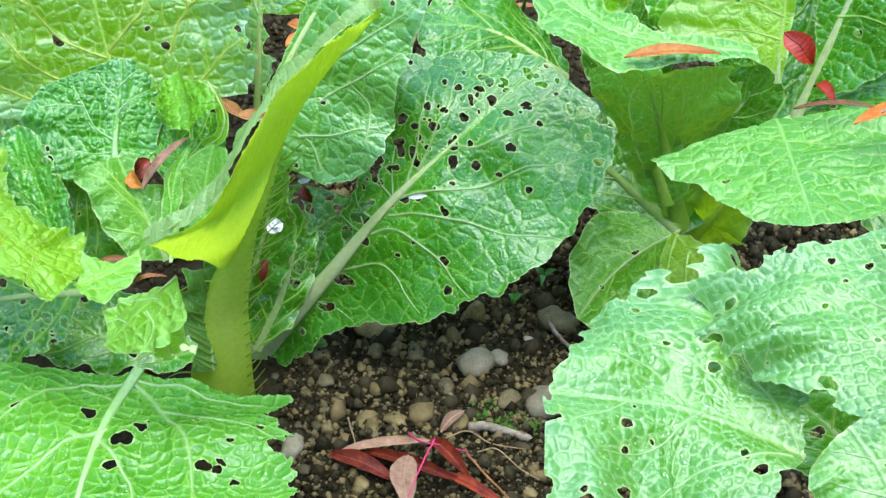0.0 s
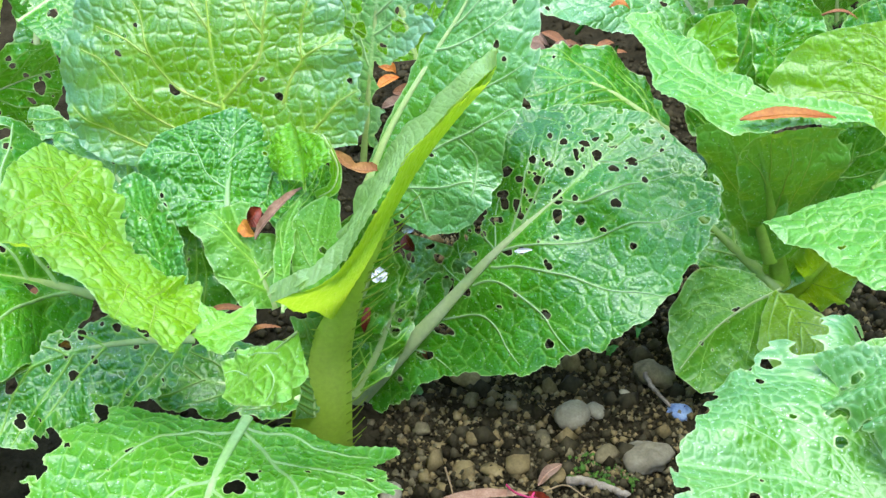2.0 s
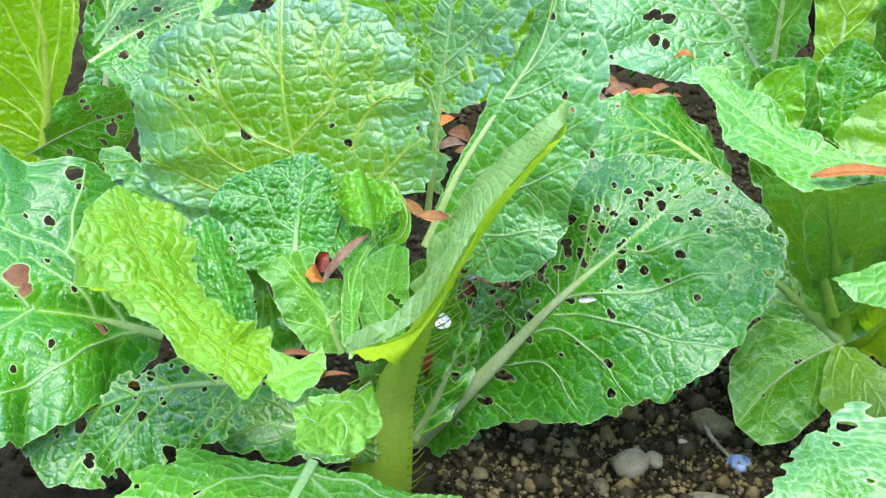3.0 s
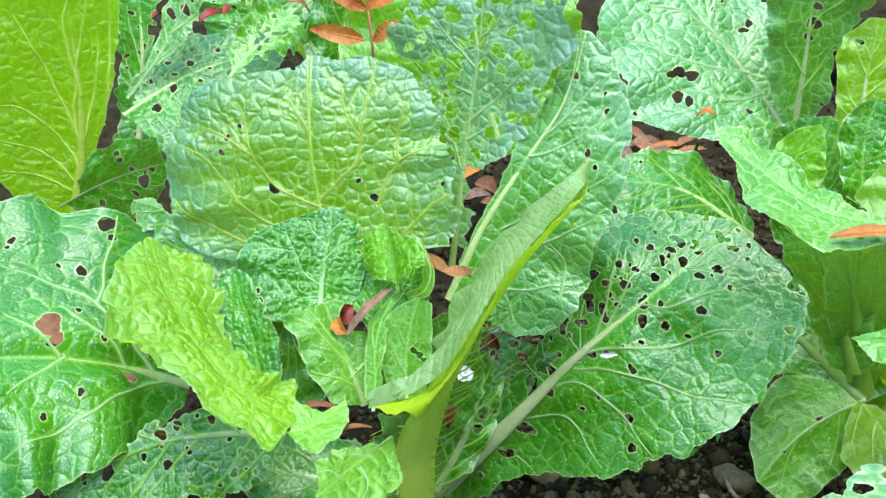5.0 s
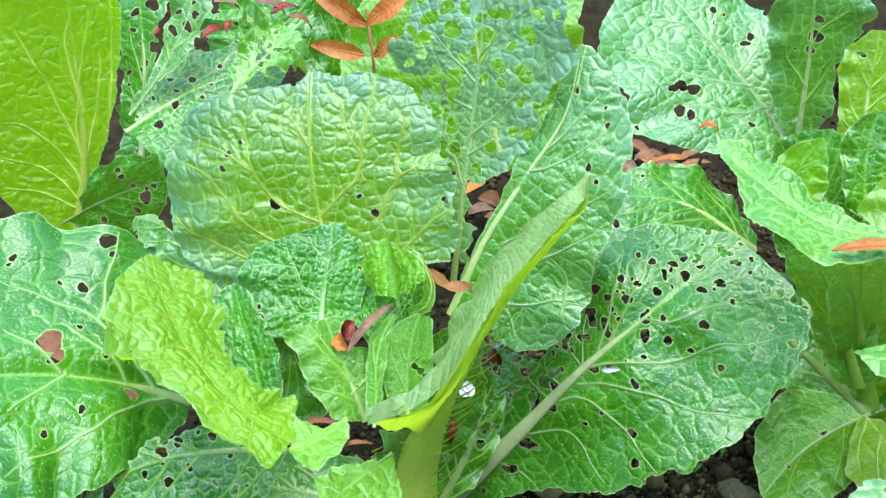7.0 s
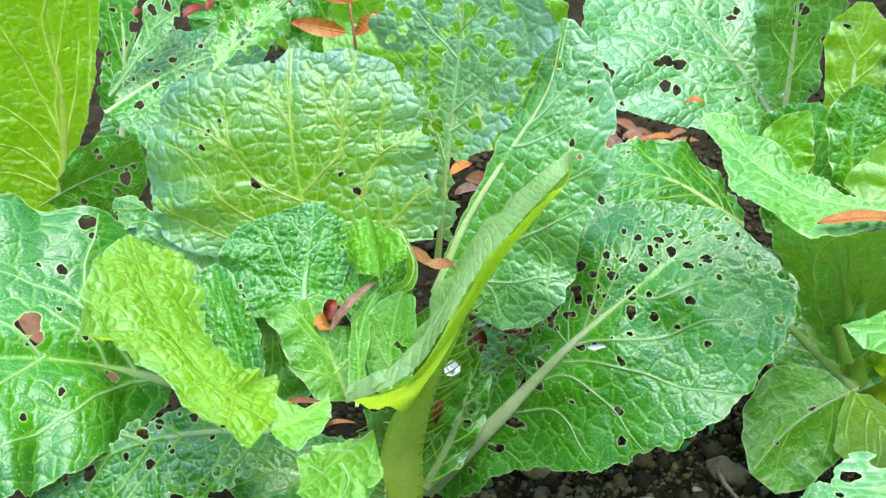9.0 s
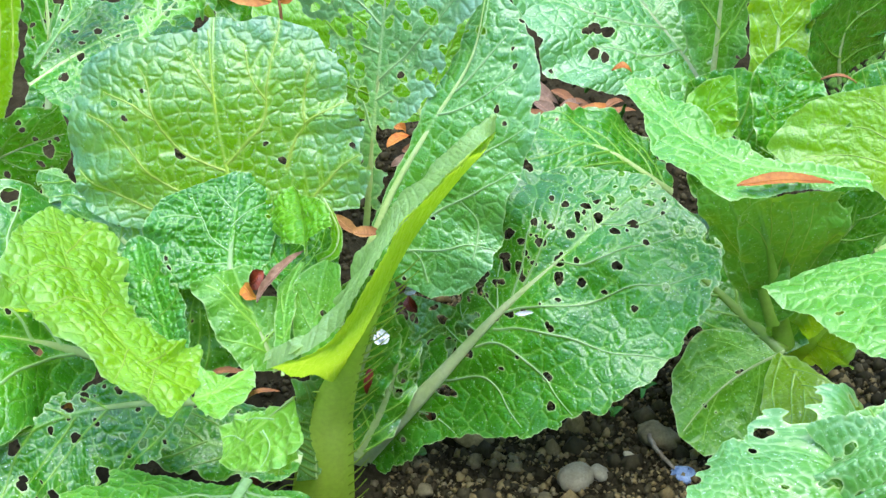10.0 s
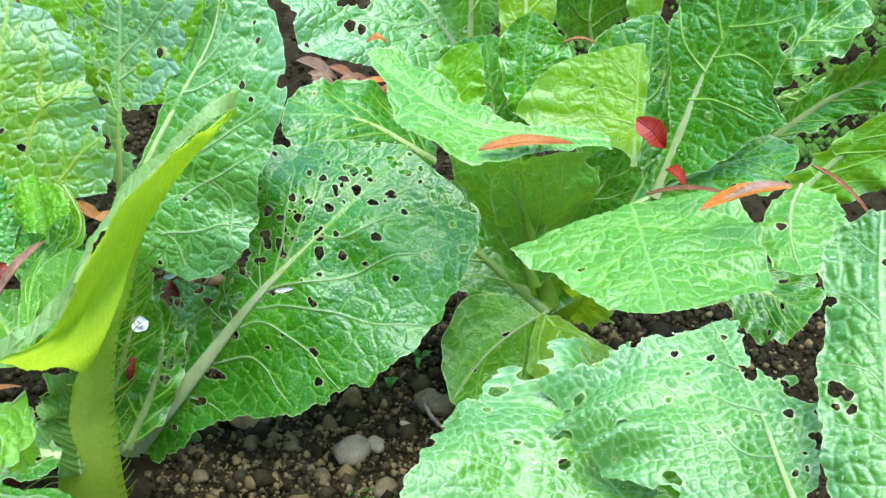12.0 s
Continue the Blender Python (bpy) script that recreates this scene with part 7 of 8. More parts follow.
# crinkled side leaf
leaf(cabbage_c, [(0.275, 0.385, 0.316), (0.279, 0.419, 0.339), (0.284, 0.454, 0.363), (0.290, 0.491, 0.389), (0.300, 0.527, 0.416)], (0.250, 0.470, 0.353), (0.313, 0.446, 0.374), at=0.5, widths=[(0, 0.02, 0.02), (0.06, 0.74, 0.76), (0.13, 0.79, 0.83), (0.21, 0.84, 0.91), (0.3, 0.85, 0.97), (0.4, 0.9, 0.98), (0.5, 0.97, 1.0), (0.6, 0.72, 1.0), (0.7, 0.76, 0.97), (0.78, 0.86, 0.91), (0.85, 0.8, 0.81), (0.9, 0.65, 0.73), (0.94, 0.47, 0.6), (0.97, 0.3, 0.36), (0.99, 0.18, 0.19), (1, 0.14, 0.14)], paths=[[(0.26, 0.0), (0.32, -0.32), (0.36, -0.74)], [(0.43, 0.0), (0.5, -0.32), (0.53, -0.82)], [(0.65, 0.0), (0.72, -0.34), (0.76, -0.78)], [(0.84, 0.0), (0.88, -0.27), (0.91, -0.5)], [(0.35, 0.0), (0.41, 0.4), (0.44, 0.9)]], bites=[(0.44, -0.64, 0.0046), (0.42, -0.5, 0.0035), (0.39, -0.66, 0.0023)], tip=0.99, material=SHEEN_PALE, seed=46, holes=5, hole=0.003, ruffle=0.004, lobe=0.5, ragged=0.004, ribw=0.003, blister=0.0042, cell=0.0095, step=0.0009, vein=0.7, lump=0.008, vein_material=VEIN_PALE, label='crinkled pale side leaf with bright facets')
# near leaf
leaf(cabbage_c, [(0.207, 0.364, 0.272), (0.201, 0.378, 0.280), (0.194, 0.391, 0.289), (0.187, 0.405, 0.297), (0.178, 0.418, 0.305)], (0.159, 0.382, 0.274), (0.226, 0.400, 0.302), at=0.5, widths=[(0, 0.02, 0.02), (0.06, 0.02, 0.02), (0.13, 0.02, 0.76), (0.21, 0.69, 0.8), (0.3, 0.92, 0.86), (0.4, 0.95, 0.9), (0.5, 0.97, 0.95), (0.6, 1.0, 0.97), (0.7, 0.93, 0.94), (0.78, 0.87, 0.94), (0.85, 0.8, 0.94), (0.9, 0.71, 0.78), (0.94, 0.5, 0.64), (0.97, 0.34, 0.53), (0.99, 0.17, 0.36), (1, 0.12, 0.29)], paths=[[(0.38, 0.0), (0.56, -0.35), (0.76, -0.64)], [(0.71, 0.0), (0.85, -0.2), (0.92, -0.36)], [(0.6, 0.0), (0.67, 0.43), (0.75, 0.74)]], tip=0.99, material=SHEEN_PALE, seed=47, holes=3, hole=0.003, ruffle=0.004, lobe=0.4, ragged=0.003, ribw=0.0018, blister=0.0022, cell=0.007, step=0.0009, vein=0.7, lump=0.006, vein_material=VEIN_PALE)
# shaded lower leaf
leaf(cabbage_c, [(0.256, 0.519, 0.114), (0.222, 0.545, 0.164), (0.170, 0.561, 0.202), (0.124, 0.583, 0.233)], (0.128, 0.516, 0.180), (0.240, 0.612, 0.231), at=0.55, stalk=0, wide=0.5, fill=0.5, holes=20, hole=0.005, ribw=0.003, label='shaded lower leaf seen through the bites', seed=48, material=PALE)

cabbage_d = plant("cabbage", -0.736, 1.310, "yellow-green young cabbage at the back of the bed")
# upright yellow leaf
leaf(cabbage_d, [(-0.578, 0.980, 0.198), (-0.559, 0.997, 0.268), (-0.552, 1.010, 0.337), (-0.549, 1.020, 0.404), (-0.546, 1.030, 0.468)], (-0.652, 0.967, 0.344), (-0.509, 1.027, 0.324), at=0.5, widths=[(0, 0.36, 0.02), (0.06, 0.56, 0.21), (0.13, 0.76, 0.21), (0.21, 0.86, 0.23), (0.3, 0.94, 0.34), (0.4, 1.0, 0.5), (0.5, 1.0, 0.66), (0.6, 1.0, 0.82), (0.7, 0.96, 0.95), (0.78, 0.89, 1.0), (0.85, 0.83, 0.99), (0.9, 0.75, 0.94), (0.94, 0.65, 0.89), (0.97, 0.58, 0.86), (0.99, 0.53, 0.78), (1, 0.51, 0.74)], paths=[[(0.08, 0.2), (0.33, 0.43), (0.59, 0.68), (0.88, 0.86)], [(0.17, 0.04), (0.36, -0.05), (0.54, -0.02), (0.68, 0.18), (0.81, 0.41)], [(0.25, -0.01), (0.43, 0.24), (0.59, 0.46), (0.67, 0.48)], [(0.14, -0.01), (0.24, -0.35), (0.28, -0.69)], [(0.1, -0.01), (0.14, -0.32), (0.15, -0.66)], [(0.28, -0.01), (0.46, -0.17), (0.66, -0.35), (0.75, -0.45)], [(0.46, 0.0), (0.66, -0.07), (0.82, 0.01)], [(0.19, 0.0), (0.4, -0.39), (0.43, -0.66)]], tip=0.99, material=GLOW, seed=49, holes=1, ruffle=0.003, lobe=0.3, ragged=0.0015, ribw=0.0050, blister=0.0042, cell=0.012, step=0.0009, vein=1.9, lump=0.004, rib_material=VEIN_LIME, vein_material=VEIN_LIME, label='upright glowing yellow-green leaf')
# folded holed leaf
leaf(cabbage_d, [(-0.534, 0.875, 0.275), (-0.511, 0.881, 0.286), (-0.487, 0.888, 0.295), (-0.463, 0.895, 0.301), (-0.438, 0.903, 0.304)], (-0.475, 0.897, 0.248), (-0.497, 0.881, 0.332), at=0.5, widths=[(0, 0.02, 0.02), (0.06, 0.02, 0.02), (0.13, 0.36, 0.02), (0.21, 0.65, 0.03), (0.3, 0.76, 0.48), (0.4, 0.88, 0.65), (0.5, 0.99, 0.85), (0.6, 0.92, 0.98), (0.7, 0.82, 0.91), (0.78, 0.73, 0.85), (0.85, 0.64, 0.81), (0.9, 0.55, 0.78), (0.94, 0.39, 0.77), (0.97, 0.27, 0.74), (0.99, 0.18, 0.74), (1, 0.15, 0.74)], bites=[(0.77, -0.22, 0.006), (0.65, -0.4, 0.004), (0.87, -0.04, 0.0035), (0.67, 0.65, 0.0025)], tip=0.99, material=LEAF, seed=50, holes=14, hole=0.003, ribw=0.0008, ragged=0.004, blister=0.0025, step=0.001, label='holed leaf folded along its yellow rim', vein=0.8)
# tall back leaf
leaf(cabbage_d, [(-0.512, 1.016, 0.251), (-0.507, 1.039, 0.293), (-0.505, 1.062, 0.334), (-0.507, 1.084, 0.375), (-0.510, 1.106, 0.416)], (-0.532, 1.058, 0.334), (-0.470, 1.062, 0.332), at=0.5, widths=[(0, 0.74, 0.11), (0.06, 0.8, 0.31), (0.13, 0.86, 0.3), (0.21, 0.95, 0.29), (0.3, 0.99, 0.29), (0.4, 1.0, 0.29), (0.5, 1.0, 0.3), (0.6, 0.93, 0.42), (0.7, 0.83, 0.56), (0.78, 0.74, 0.7), (0.85, 0.67, 0.82), (0.9, 0.59, 0.9), (0.94, 0.54, 0.98), (0.97, 0.52, 0.9), (0.99, 0.49, 0.71), (1, 0.48, 0.66)], paths=[[(0.24, -0.01), (0.42, -0.5), (0.57, -0.69)], [(0.45, -0.01), (0.63, -0.35), (0.77, -0.42)], [(0.36, -0.02), (0.54, 0.15), (0.71, 0.45)]], bites=[(0.82, -0.14, 0.005), (0.7, 0.56, 0.0072), (0.65, 0.26, 0.0033), (0.73, -0.29, 0.0033), (0.51, -0.6, 0.0033)], tip=0.99, material=DARK, seed=51, holes=10, hole=0.004, ruffle=0.004, lobe=0.5, ragged=0.004, ribw=0.0035, blister=0.003, step=0.001, vein=1.4, vein_material=VEIN_PALE, rib_material=RIB_PALE)
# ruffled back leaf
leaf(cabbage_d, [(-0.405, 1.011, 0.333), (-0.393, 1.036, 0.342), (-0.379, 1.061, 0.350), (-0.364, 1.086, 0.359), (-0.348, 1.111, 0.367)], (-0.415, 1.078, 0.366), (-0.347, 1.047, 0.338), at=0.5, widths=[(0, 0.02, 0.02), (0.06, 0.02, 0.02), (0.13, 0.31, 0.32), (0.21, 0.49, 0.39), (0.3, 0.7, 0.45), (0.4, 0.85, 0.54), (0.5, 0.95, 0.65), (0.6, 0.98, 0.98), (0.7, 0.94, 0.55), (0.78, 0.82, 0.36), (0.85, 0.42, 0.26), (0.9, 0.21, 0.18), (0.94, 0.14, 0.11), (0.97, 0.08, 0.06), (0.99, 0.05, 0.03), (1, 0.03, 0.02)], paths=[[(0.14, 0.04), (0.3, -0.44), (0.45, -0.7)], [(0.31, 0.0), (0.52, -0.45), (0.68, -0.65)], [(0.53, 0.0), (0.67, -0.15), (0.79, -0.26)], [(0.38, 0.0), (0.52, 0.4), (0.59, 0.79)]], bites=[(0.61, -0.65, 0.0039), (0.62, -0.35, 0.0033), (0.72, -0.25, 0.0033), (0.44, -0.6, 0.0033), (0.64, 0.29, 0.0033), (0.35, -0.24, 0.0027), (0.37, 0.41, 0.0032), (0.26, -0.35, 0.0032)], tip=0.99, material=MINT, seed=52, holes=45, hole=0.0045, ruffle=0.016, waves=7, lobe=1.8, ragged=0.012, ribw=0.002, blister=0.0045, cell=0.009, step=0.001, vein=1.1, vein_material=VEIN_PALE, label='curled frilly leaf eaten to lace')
# low back leaf
leaf(cabbage_d, [(-0.453, 1.209, 0.258), (-0.422, 1.240, 0.298), (-0.397, 1.285, 0.360)], (-0.500, 1.248, 0.310), (-0.345, 1.253, 0.318), at=0.5, holes=8, ragged=0.008, seed=53, material=DARK)
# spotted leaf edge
leaf(cabbage_d, [(-0.507, 1.009, 0.314), (-0.484, 1.026, 0.338), (-0.465, 1.045, 0.364), (-0.450, 1.065, 0.392), (-0.443, 1.086, 0.422)], (-0.485, 1.051, 0.372), (-0.442, 1.036, 0.356), at=0.5, widths=[(0, 0.02, 0.02), (0.06, 0.24, 0.02), (0.13, 0.29, 0.04), (0.21, 0.32, 0.08), (0.3, 0.36, 0.17), (0.4, 0.55, 0.32), (0.5, 0.67, 0.51), (0.6, 0.82, 0.64), (0.7, 0.91, 0.73), (0.78, 0.97, 0.79), (0.85, 1.0, 0.87), (0.9, 1.0, 0.92), (0.94, 1.0, 0.96), (0.97, 1.0, 0.99), (0.99, 0.83, 0.92), (1, 0.75, 0.88)], paths=[[(0.26, 0.0), (0.38, 0.18), (0.47, 0.39)], [(0.51, 0.0), (0.61, 0.3), (0.69, 0.59)], [(0.43, 0.01), (0.58, -0.69), (0.74, -0.93)]], bites=[(0.62, -0.4, 0.006), (0.68, 0.11, 0.0059), (0.75, -0.44, 0.0038), (0.76, 0.29, 0.0043)], tip=0.99, material=SHEEN_PALE, seed=57, holes=8, hole=0.003, ruffle=0.005, lobe=0.6, ragged=0.004, ribw=0.0015, blister=0.003, step=0.001, vein=1.0, label='pale spotted leaf standing behind the upright one')
# dark holed leaf
leaf(cabbage_d, [(-0.507, 0.992, 0.305), (-0.480, 1.024, 0.314), (-0.449, 1.054, 0.321), (-0.412, 1.077, 0.324), (-0.374, 1.096, 0.325)], (-0.481, 1.090, 0.344), (-0.404, 1.002, 0.289), at=0.5, widths=[(0, 0.02, 0.86), (0.06, 0.02, 0.91), (0.13, 0.23, 0.98), (0.21, 0.46, 1.0), (0.3, 0.64, 0.99), (0.4, 0.86, 0.96), (0.5, 0.96, 0.94), (0.6, 0.92, 0.9), (0.7, 0.83, 0.81), (0.78, 0.72, 0.7), (0.85, 0.65, 0.61), (0.9, 0.57, 0.51), (0.94, 0.49, 0.39), (0.97, 0.43, 0.3), (0.99, 0.4, 0.18), (1, 0.39, 0.14)], paths=[[(0.34, -0.22), (0.46, -0.5), (0.54, -0.7)], [(0.47, -0.16), (0.5, 0.24), (0.58, 0.43)], [(0.58, -0.2), (0.69, -0.34), (0.79, -0.42)], [(0.29, -0.17), (0.25, 0.14), (0.22, 0.34)]], bites=[(0.49, -0.22, 0.0039), (0.4, -0.47, 0.0033), (0.38, -0.14, 0.0033), (0.48, 0.16, 0.0033), (0.16, 0.21, 0.0065), (0.24, -0.25, 0.0033)], tip=0.99, material=LEAF, seed=58, holes=10, hole=0.004, ruffle=0.005, lobe=0.9, ragged=0.006, ribw=0.002, blister=0.0035, cell=0.010, step=0.001, vein=1.0, label='dark shaded leaf riddled with small holes')

cabbage_e = plant("cabbage", -0.456, 1.888, "far green cabbage at the back of the bed")
# far leaf
leaf(cabbage_e, [(-0.346, 1.203, 0.226), (-0.336, 1.224, 0.291), (-0.313, 1.245, 0.372)], (-0.377, 1.217, 0.308), (-0.267, 1.222, 0.290), at=0.5, stalk=0, wide=0.5, fill=0.5, holes=3, seed=54, material=LEAF)
# far pale leaf
leaf(cabbage_e, [(-0.179, 1.202, 0.278), (-0.138, 1.230, 0.311), (-0.108, 1.264, 0.354)], (-0.180, 1.253, 0.354), (-0.089, 1.229, 0.298), at=0.5, stalk=0, wide=0.5, fill=0.5, holes=3, seed=55, material=PALE)
# small dark leaf in the gap
leaf(cabbage_e, [(0.086, 0.990, 0.173), (0.019, 0.981, 0.229), (-0.049, 0.962, 0.252)], (0.002, 0.919, 0.213), (0.033, 1.034, 0.233), at=0.5, stalk=0, wide=0.5, fill=0.5, holes=3, seed=56, material=LEAF)

# ---- stones and litter on the soil ----
stone(-0.059, 0.728, 0.0107, STONE_TAN, "smooth tan pebble half sunk in soil", turn=0.7, seed=57)
stone(-0.106, 0.727, 0.0098, STONE_TAN, "flat beige pebble on damp soil", turn=1.0, seed=58)
stone(-0.037, 0.756, 0.0080, STONE_GREY, "small grey pebble on soil", turn=1.2, seed=59)
stone(-0.145, 0.770, 0.0081, STONE_GREY, "oval grey pebble on soil", turn=2.6, seed=60)
stone(-0.165, 0.689, 0.0104, STONE_WHITE, "pale chalky pebble beside cabbage leaf", turn=1.3, seed=61)
stone(-0.152, 0.800, 0.0062, STONE_GREY, "small grey pebble on soil", turn=0.1, seed=62)
stone(-0.098, 0.756, 0.0070, STONE_TAN, "brown angular pebble on soil", turn=2.6, seed=63)
stone(-0.039, 0.819, 0.0052, STONE_TAN, "small tan pebble on soil", turn=0.8, seed=64)
stone(0.017, 0.733, 0.0088, STONE_GREY, "mossy grey pebble on soil", turn=0.7, seed=65)
stone(0.059, 0.839, 0.0095, STONE_GREY, "grey stone chip under the leaves", turn=1.5, seed=66)
stone(-0.026, 0.711, 0.0082, STONE_TAN, "greenish tan pebble beside moss", turn=1.1, seed=67)
stone(-0.113, 0.786, 0.0046, STONE_TAN, "small tan pebble on soil", turn=1.6, seed=68)
stone(-0.065, 0.795, 0.0061, STONE_GREY, "rough grey pebble on soil", turn=3.0, seed=69)
stone(-0.075, 0.779, 0.0046, STONE_TAN, "small tan pebble on soil", turn=1.4, seed=70)
stone(0.045, 0.746, 0.0059, STONE_DARK, "dark damp pebble on soil", turn=2.0, seed=71)
stone(-0.123, 0.705, 0.0043, STONE_TAN, "small tan pebble on soil", turn=2.3, seed=72)
stone(-0.148, 0.716, 0.0048, STONE_GREY, "small grey pebble on soil", turn=1.4, seed=73)
stone(-0.089, 0.826, 0.0047, STONE_GREY, "small grey pebble on soil", turn=2.5, seed=74)
stone(0.027, 0.688, 0.0066, STONE_DARK, "dark damp pebble on soil", turn=2.7, seed=75)
stone(-0.106, 0.651, 0.0064, STONE_TAN, "tan pebble on soil", turn=1.6, seed=76)
stone(-0.154, 0.666, 0.0056, STONE_GREY, "small grey pebble on soil", turn=2.9, seed=77)
stone(-0.010, 0.781, 0.0137, STONE_WHITE, "pale knobbly stone on damp soil", fine=True, long=1.15, turn=0.5, rough=0.15, seed=78)
stone(0.011, 0.789, 0.0092, STONE_WHITE, "pale knobbly stone on damp soil", fine=True, long=1.1, turn=0.2, rough=0.2, seed=79)
stone(-0.103, 0.841, 0.0191, STONE_TAN, "flat tan stone under the holed leaf", fine=True, long=1.4, flat=0.4, turn=0.1, rough=0.25, sunk=0.1, seed=80)
stone(-0.010, 0.851, 0.0090, STONE_TAN, "orange-tan stub of stone under a leaf", fine=True, long=0.9, flat=1.3, sunk=0.1, seed=81)
stone(0.055, 0.737, 0.0203, STONE_WHITE, "rough lump of pale grey concrete", fine=True, rough=0.3, long=1.2, name='concrete_lump', seed=82)
stone(0.085, 0.789, 0.0100, BLUE, "small blue glazed shard on soil", fine=True, rough=0.25, flat=0.5, name='shard', seed=83)
stone(0.065, 0.838, 0.0136, STONE_GREY, "grey angular stone under the leaves", fine=True, rough=0.3, long=1.5, turn=-0.6, seed=84)
stone(-0.108, 0.844, 0.0179, STONE_TAN, "flat tan stone under the holed leaf", fine=True, long=1.4, flat=0.4, turn=0.1, rough=0.25, sunk=0.1, seed=85)

stone_rng = np.random.default_rng(5)
for k in range(260):
    x, y = stone_rng.uniform(-0.2, 0.36), stone_rng.uniform(0.62, 1.12)
    kind = stone_rng.choice(4, p=(0.42, 0.26, 0.03, 0.29))
    stone(x, y, stone_rng.lognormal(-5.7, 0.35), (STONE_TAN, STONE_GREY, STONE_WHITE, STONE_DARK)[kind],
          ("tiny tan pebble in damp soil", "tiny grey pebble in damp soil", "tiny pale pebble in damp soil", "tiny dark crumb of damp soil")[kind], seed=k, turn=k * 1.7,
          flat=stone_rng.uniform(0.45, 0.8), long=stone_rng.uniform(1, 1.7), rough=0.5, sunk=0.25)


def crumbs(count, x0, x1, y0, y1, size, material, label, name, seed):
    """Grit too small to count, joined."""
    rng = np.random.default_rng(seed)
    v0 = np.array([(1, 0, 0), (-1, 0, 0), (0, 1, 0), (0, -1, 0), (0, 0, 1), (0, 0, -1)], dtype=float)
    f0 = np.array([(0, 2, 4), (2, 1, 4), (1, 3, 4), (3, 0, 4), (2, 0, 5), (1, 2, 5), (3, 1, 5), (0, 3, 5)])
    xy = rng.uniform((x0, y0), (x1, y1), (count, 2))
    z = soil_height(xy[:, 0], xy[:, 1])
    r = size * rng.lognormal(0, 0.5, count)
    v = v0[None] * r[:, None, None] * rng.uniform(0.6, 1.3, (count, 6, 1))
    a = rng.uniform(0, 6.3, count)
    c, s_ = np.cos(a)[:, None], np.sin(a)[:, None]
    v = np.stack([v[..., 0] * c - v[..., 1] * s_, v[..., 0] * s_ + v[..., 1] * c, v[..., 2]], -1)
    v = v + np.concatenate([xy, (z + r * 0.3)[:, None]], 1)[:, None]
    f = f0[None] + (np.arange(count) * 6)[:, None, None]
    return tagged(under(name, mesh_of(name, v.reshape(-1, 3), f.reshape(-1, 3), False), material, None), label, "grit", kind="stuff")


crumbs(9000, -0.6, 0.7, 0.45, 1.9, 0.0024, SOIL, "loose dark crumbs of damp garden soil", "soil_crumbs", 1)
crumbs(9000, -0.18, 0.3, 0.62, 1.1, 0.0021, SOIL, "loose dark crumbs of damp garden soil", "soil_crumbs", 4)
crumbs(4500, -0.18, 0.3, 0.62, 1.1, 0.0018, STONE_GREY, "fine grey grit scattered over soil", "grit", 2)
crumbs(7500, -0.18, 0.3, 0.62, 1.1, 0.0022, STONE_TAN, "fine tan grit scattered over soil", "grit", 3)
crumbs(2500, -0.18, 0.3, 0.62, 1.1, 0.0034, STONE_DARK, "damp dark clods and gravel on soil", "gravel", 6)

dead_leaf((-0.133, 0.677, 0.012), (-0.077, 0.651, 0.004), 0.0139, RED, "dark red glossy fallen leaf on soil", curl=0.5, sag=0.006, seed=87)
dead_leaf((-0.122, 0.679, 0.014), (-0.050, 0.689, 0.010), 0.0084, TAN, "faded pink fallen leaf on soil", curl=0.5, sag=0.004, seed=88)
dead_leaf((-0.107, 0.681, 0.008), (-0.019, 0.642, 0.008), 0.0101, RED, "dark red curled fallen leaf on soil", curl=0.8, sag=0.008, seed=89)
dead_leaf((-0.049, 0.685, 0.016), (-0.018, 0.651, 0.006), 0.0120, RED, "dark red curled fallen leaf on soil", curl=0.8, sag=0.008, seed=90)
dead_leaf((-0.037, 0.653, 0.010), (0.014, 0.617, 0.004), 0.0090, RED, "narrow red-brown fallen leaf on soil", curl=0.6, seed=91)
dead_leaf((-0.067, 0.663, 0.022), (-0.069, 0.617, 0.012), 0.0207, TAN, "faded pinkish fallen leaf on soil", curl=0.2, seed=92)
dead_leaf((-0.041, 0.700, 0.008), (-0.021, 0.718, 0.014), 0.0095, TAN, "small faded tan leaf on soil", curl=0.4, seed=93)
stick([(-0.045, 0.672, 0.030), (-0.054, 0.644, 0.034), (-0.066, 0.616, 0.026)], 0.0010, 0.0006, PINK, "thin magenta leaf stalk on fallen leaves", name='leaf_stalk', seed=94)
stick([(-0.068, 0.693, 0.016), (-0.058, 0.678, 0.022), (-0.038, 0.675, 0.018), (-0.018, 0.673, 0.012)], 0.0011, 0.0006, PINK, "thin magenta leaf stalk on soil", name='leaf_stalk', seed=95)
stick([(-0.021, 0.675, 0.010), (-0.004, 0.645, 0.014), (0.016, 0.622, 0.008)], 0.0011, 0.0008, BROWN, "thin orange-brown stalk on soil", name='leaf_stalk', seed=96)
stick([(-0.017, 0.703, 0.010), (-0.002, 0.701, 0.011), (0.015, 0.695, 0.010), (0.032, 0.688, 0.008)], 0.0043, 0.0033, TWIG, "bleached broken root lying on soil", name='root', seed=97)
stick([(-0.037, 0.693, 0.008), (-0.018, 0.696, 0.012), (0.001, 0.683, 0.010), (0.029, 0.679, 0.006)], 0.0008, 0.0005, FIBRE, "thin dry root fibre on soil", name='root_fibre', seed=98)
stick([(-0.011, 0.678, 0.006), (0.005, 0.675, 0.012), (0.023, 0.655, 0.010), (0.038, 0.646, 0.006)], 0.0007, 0.0005, FIBRE, "thin dry root fibre on soil", name='root_fibre', seed=99)
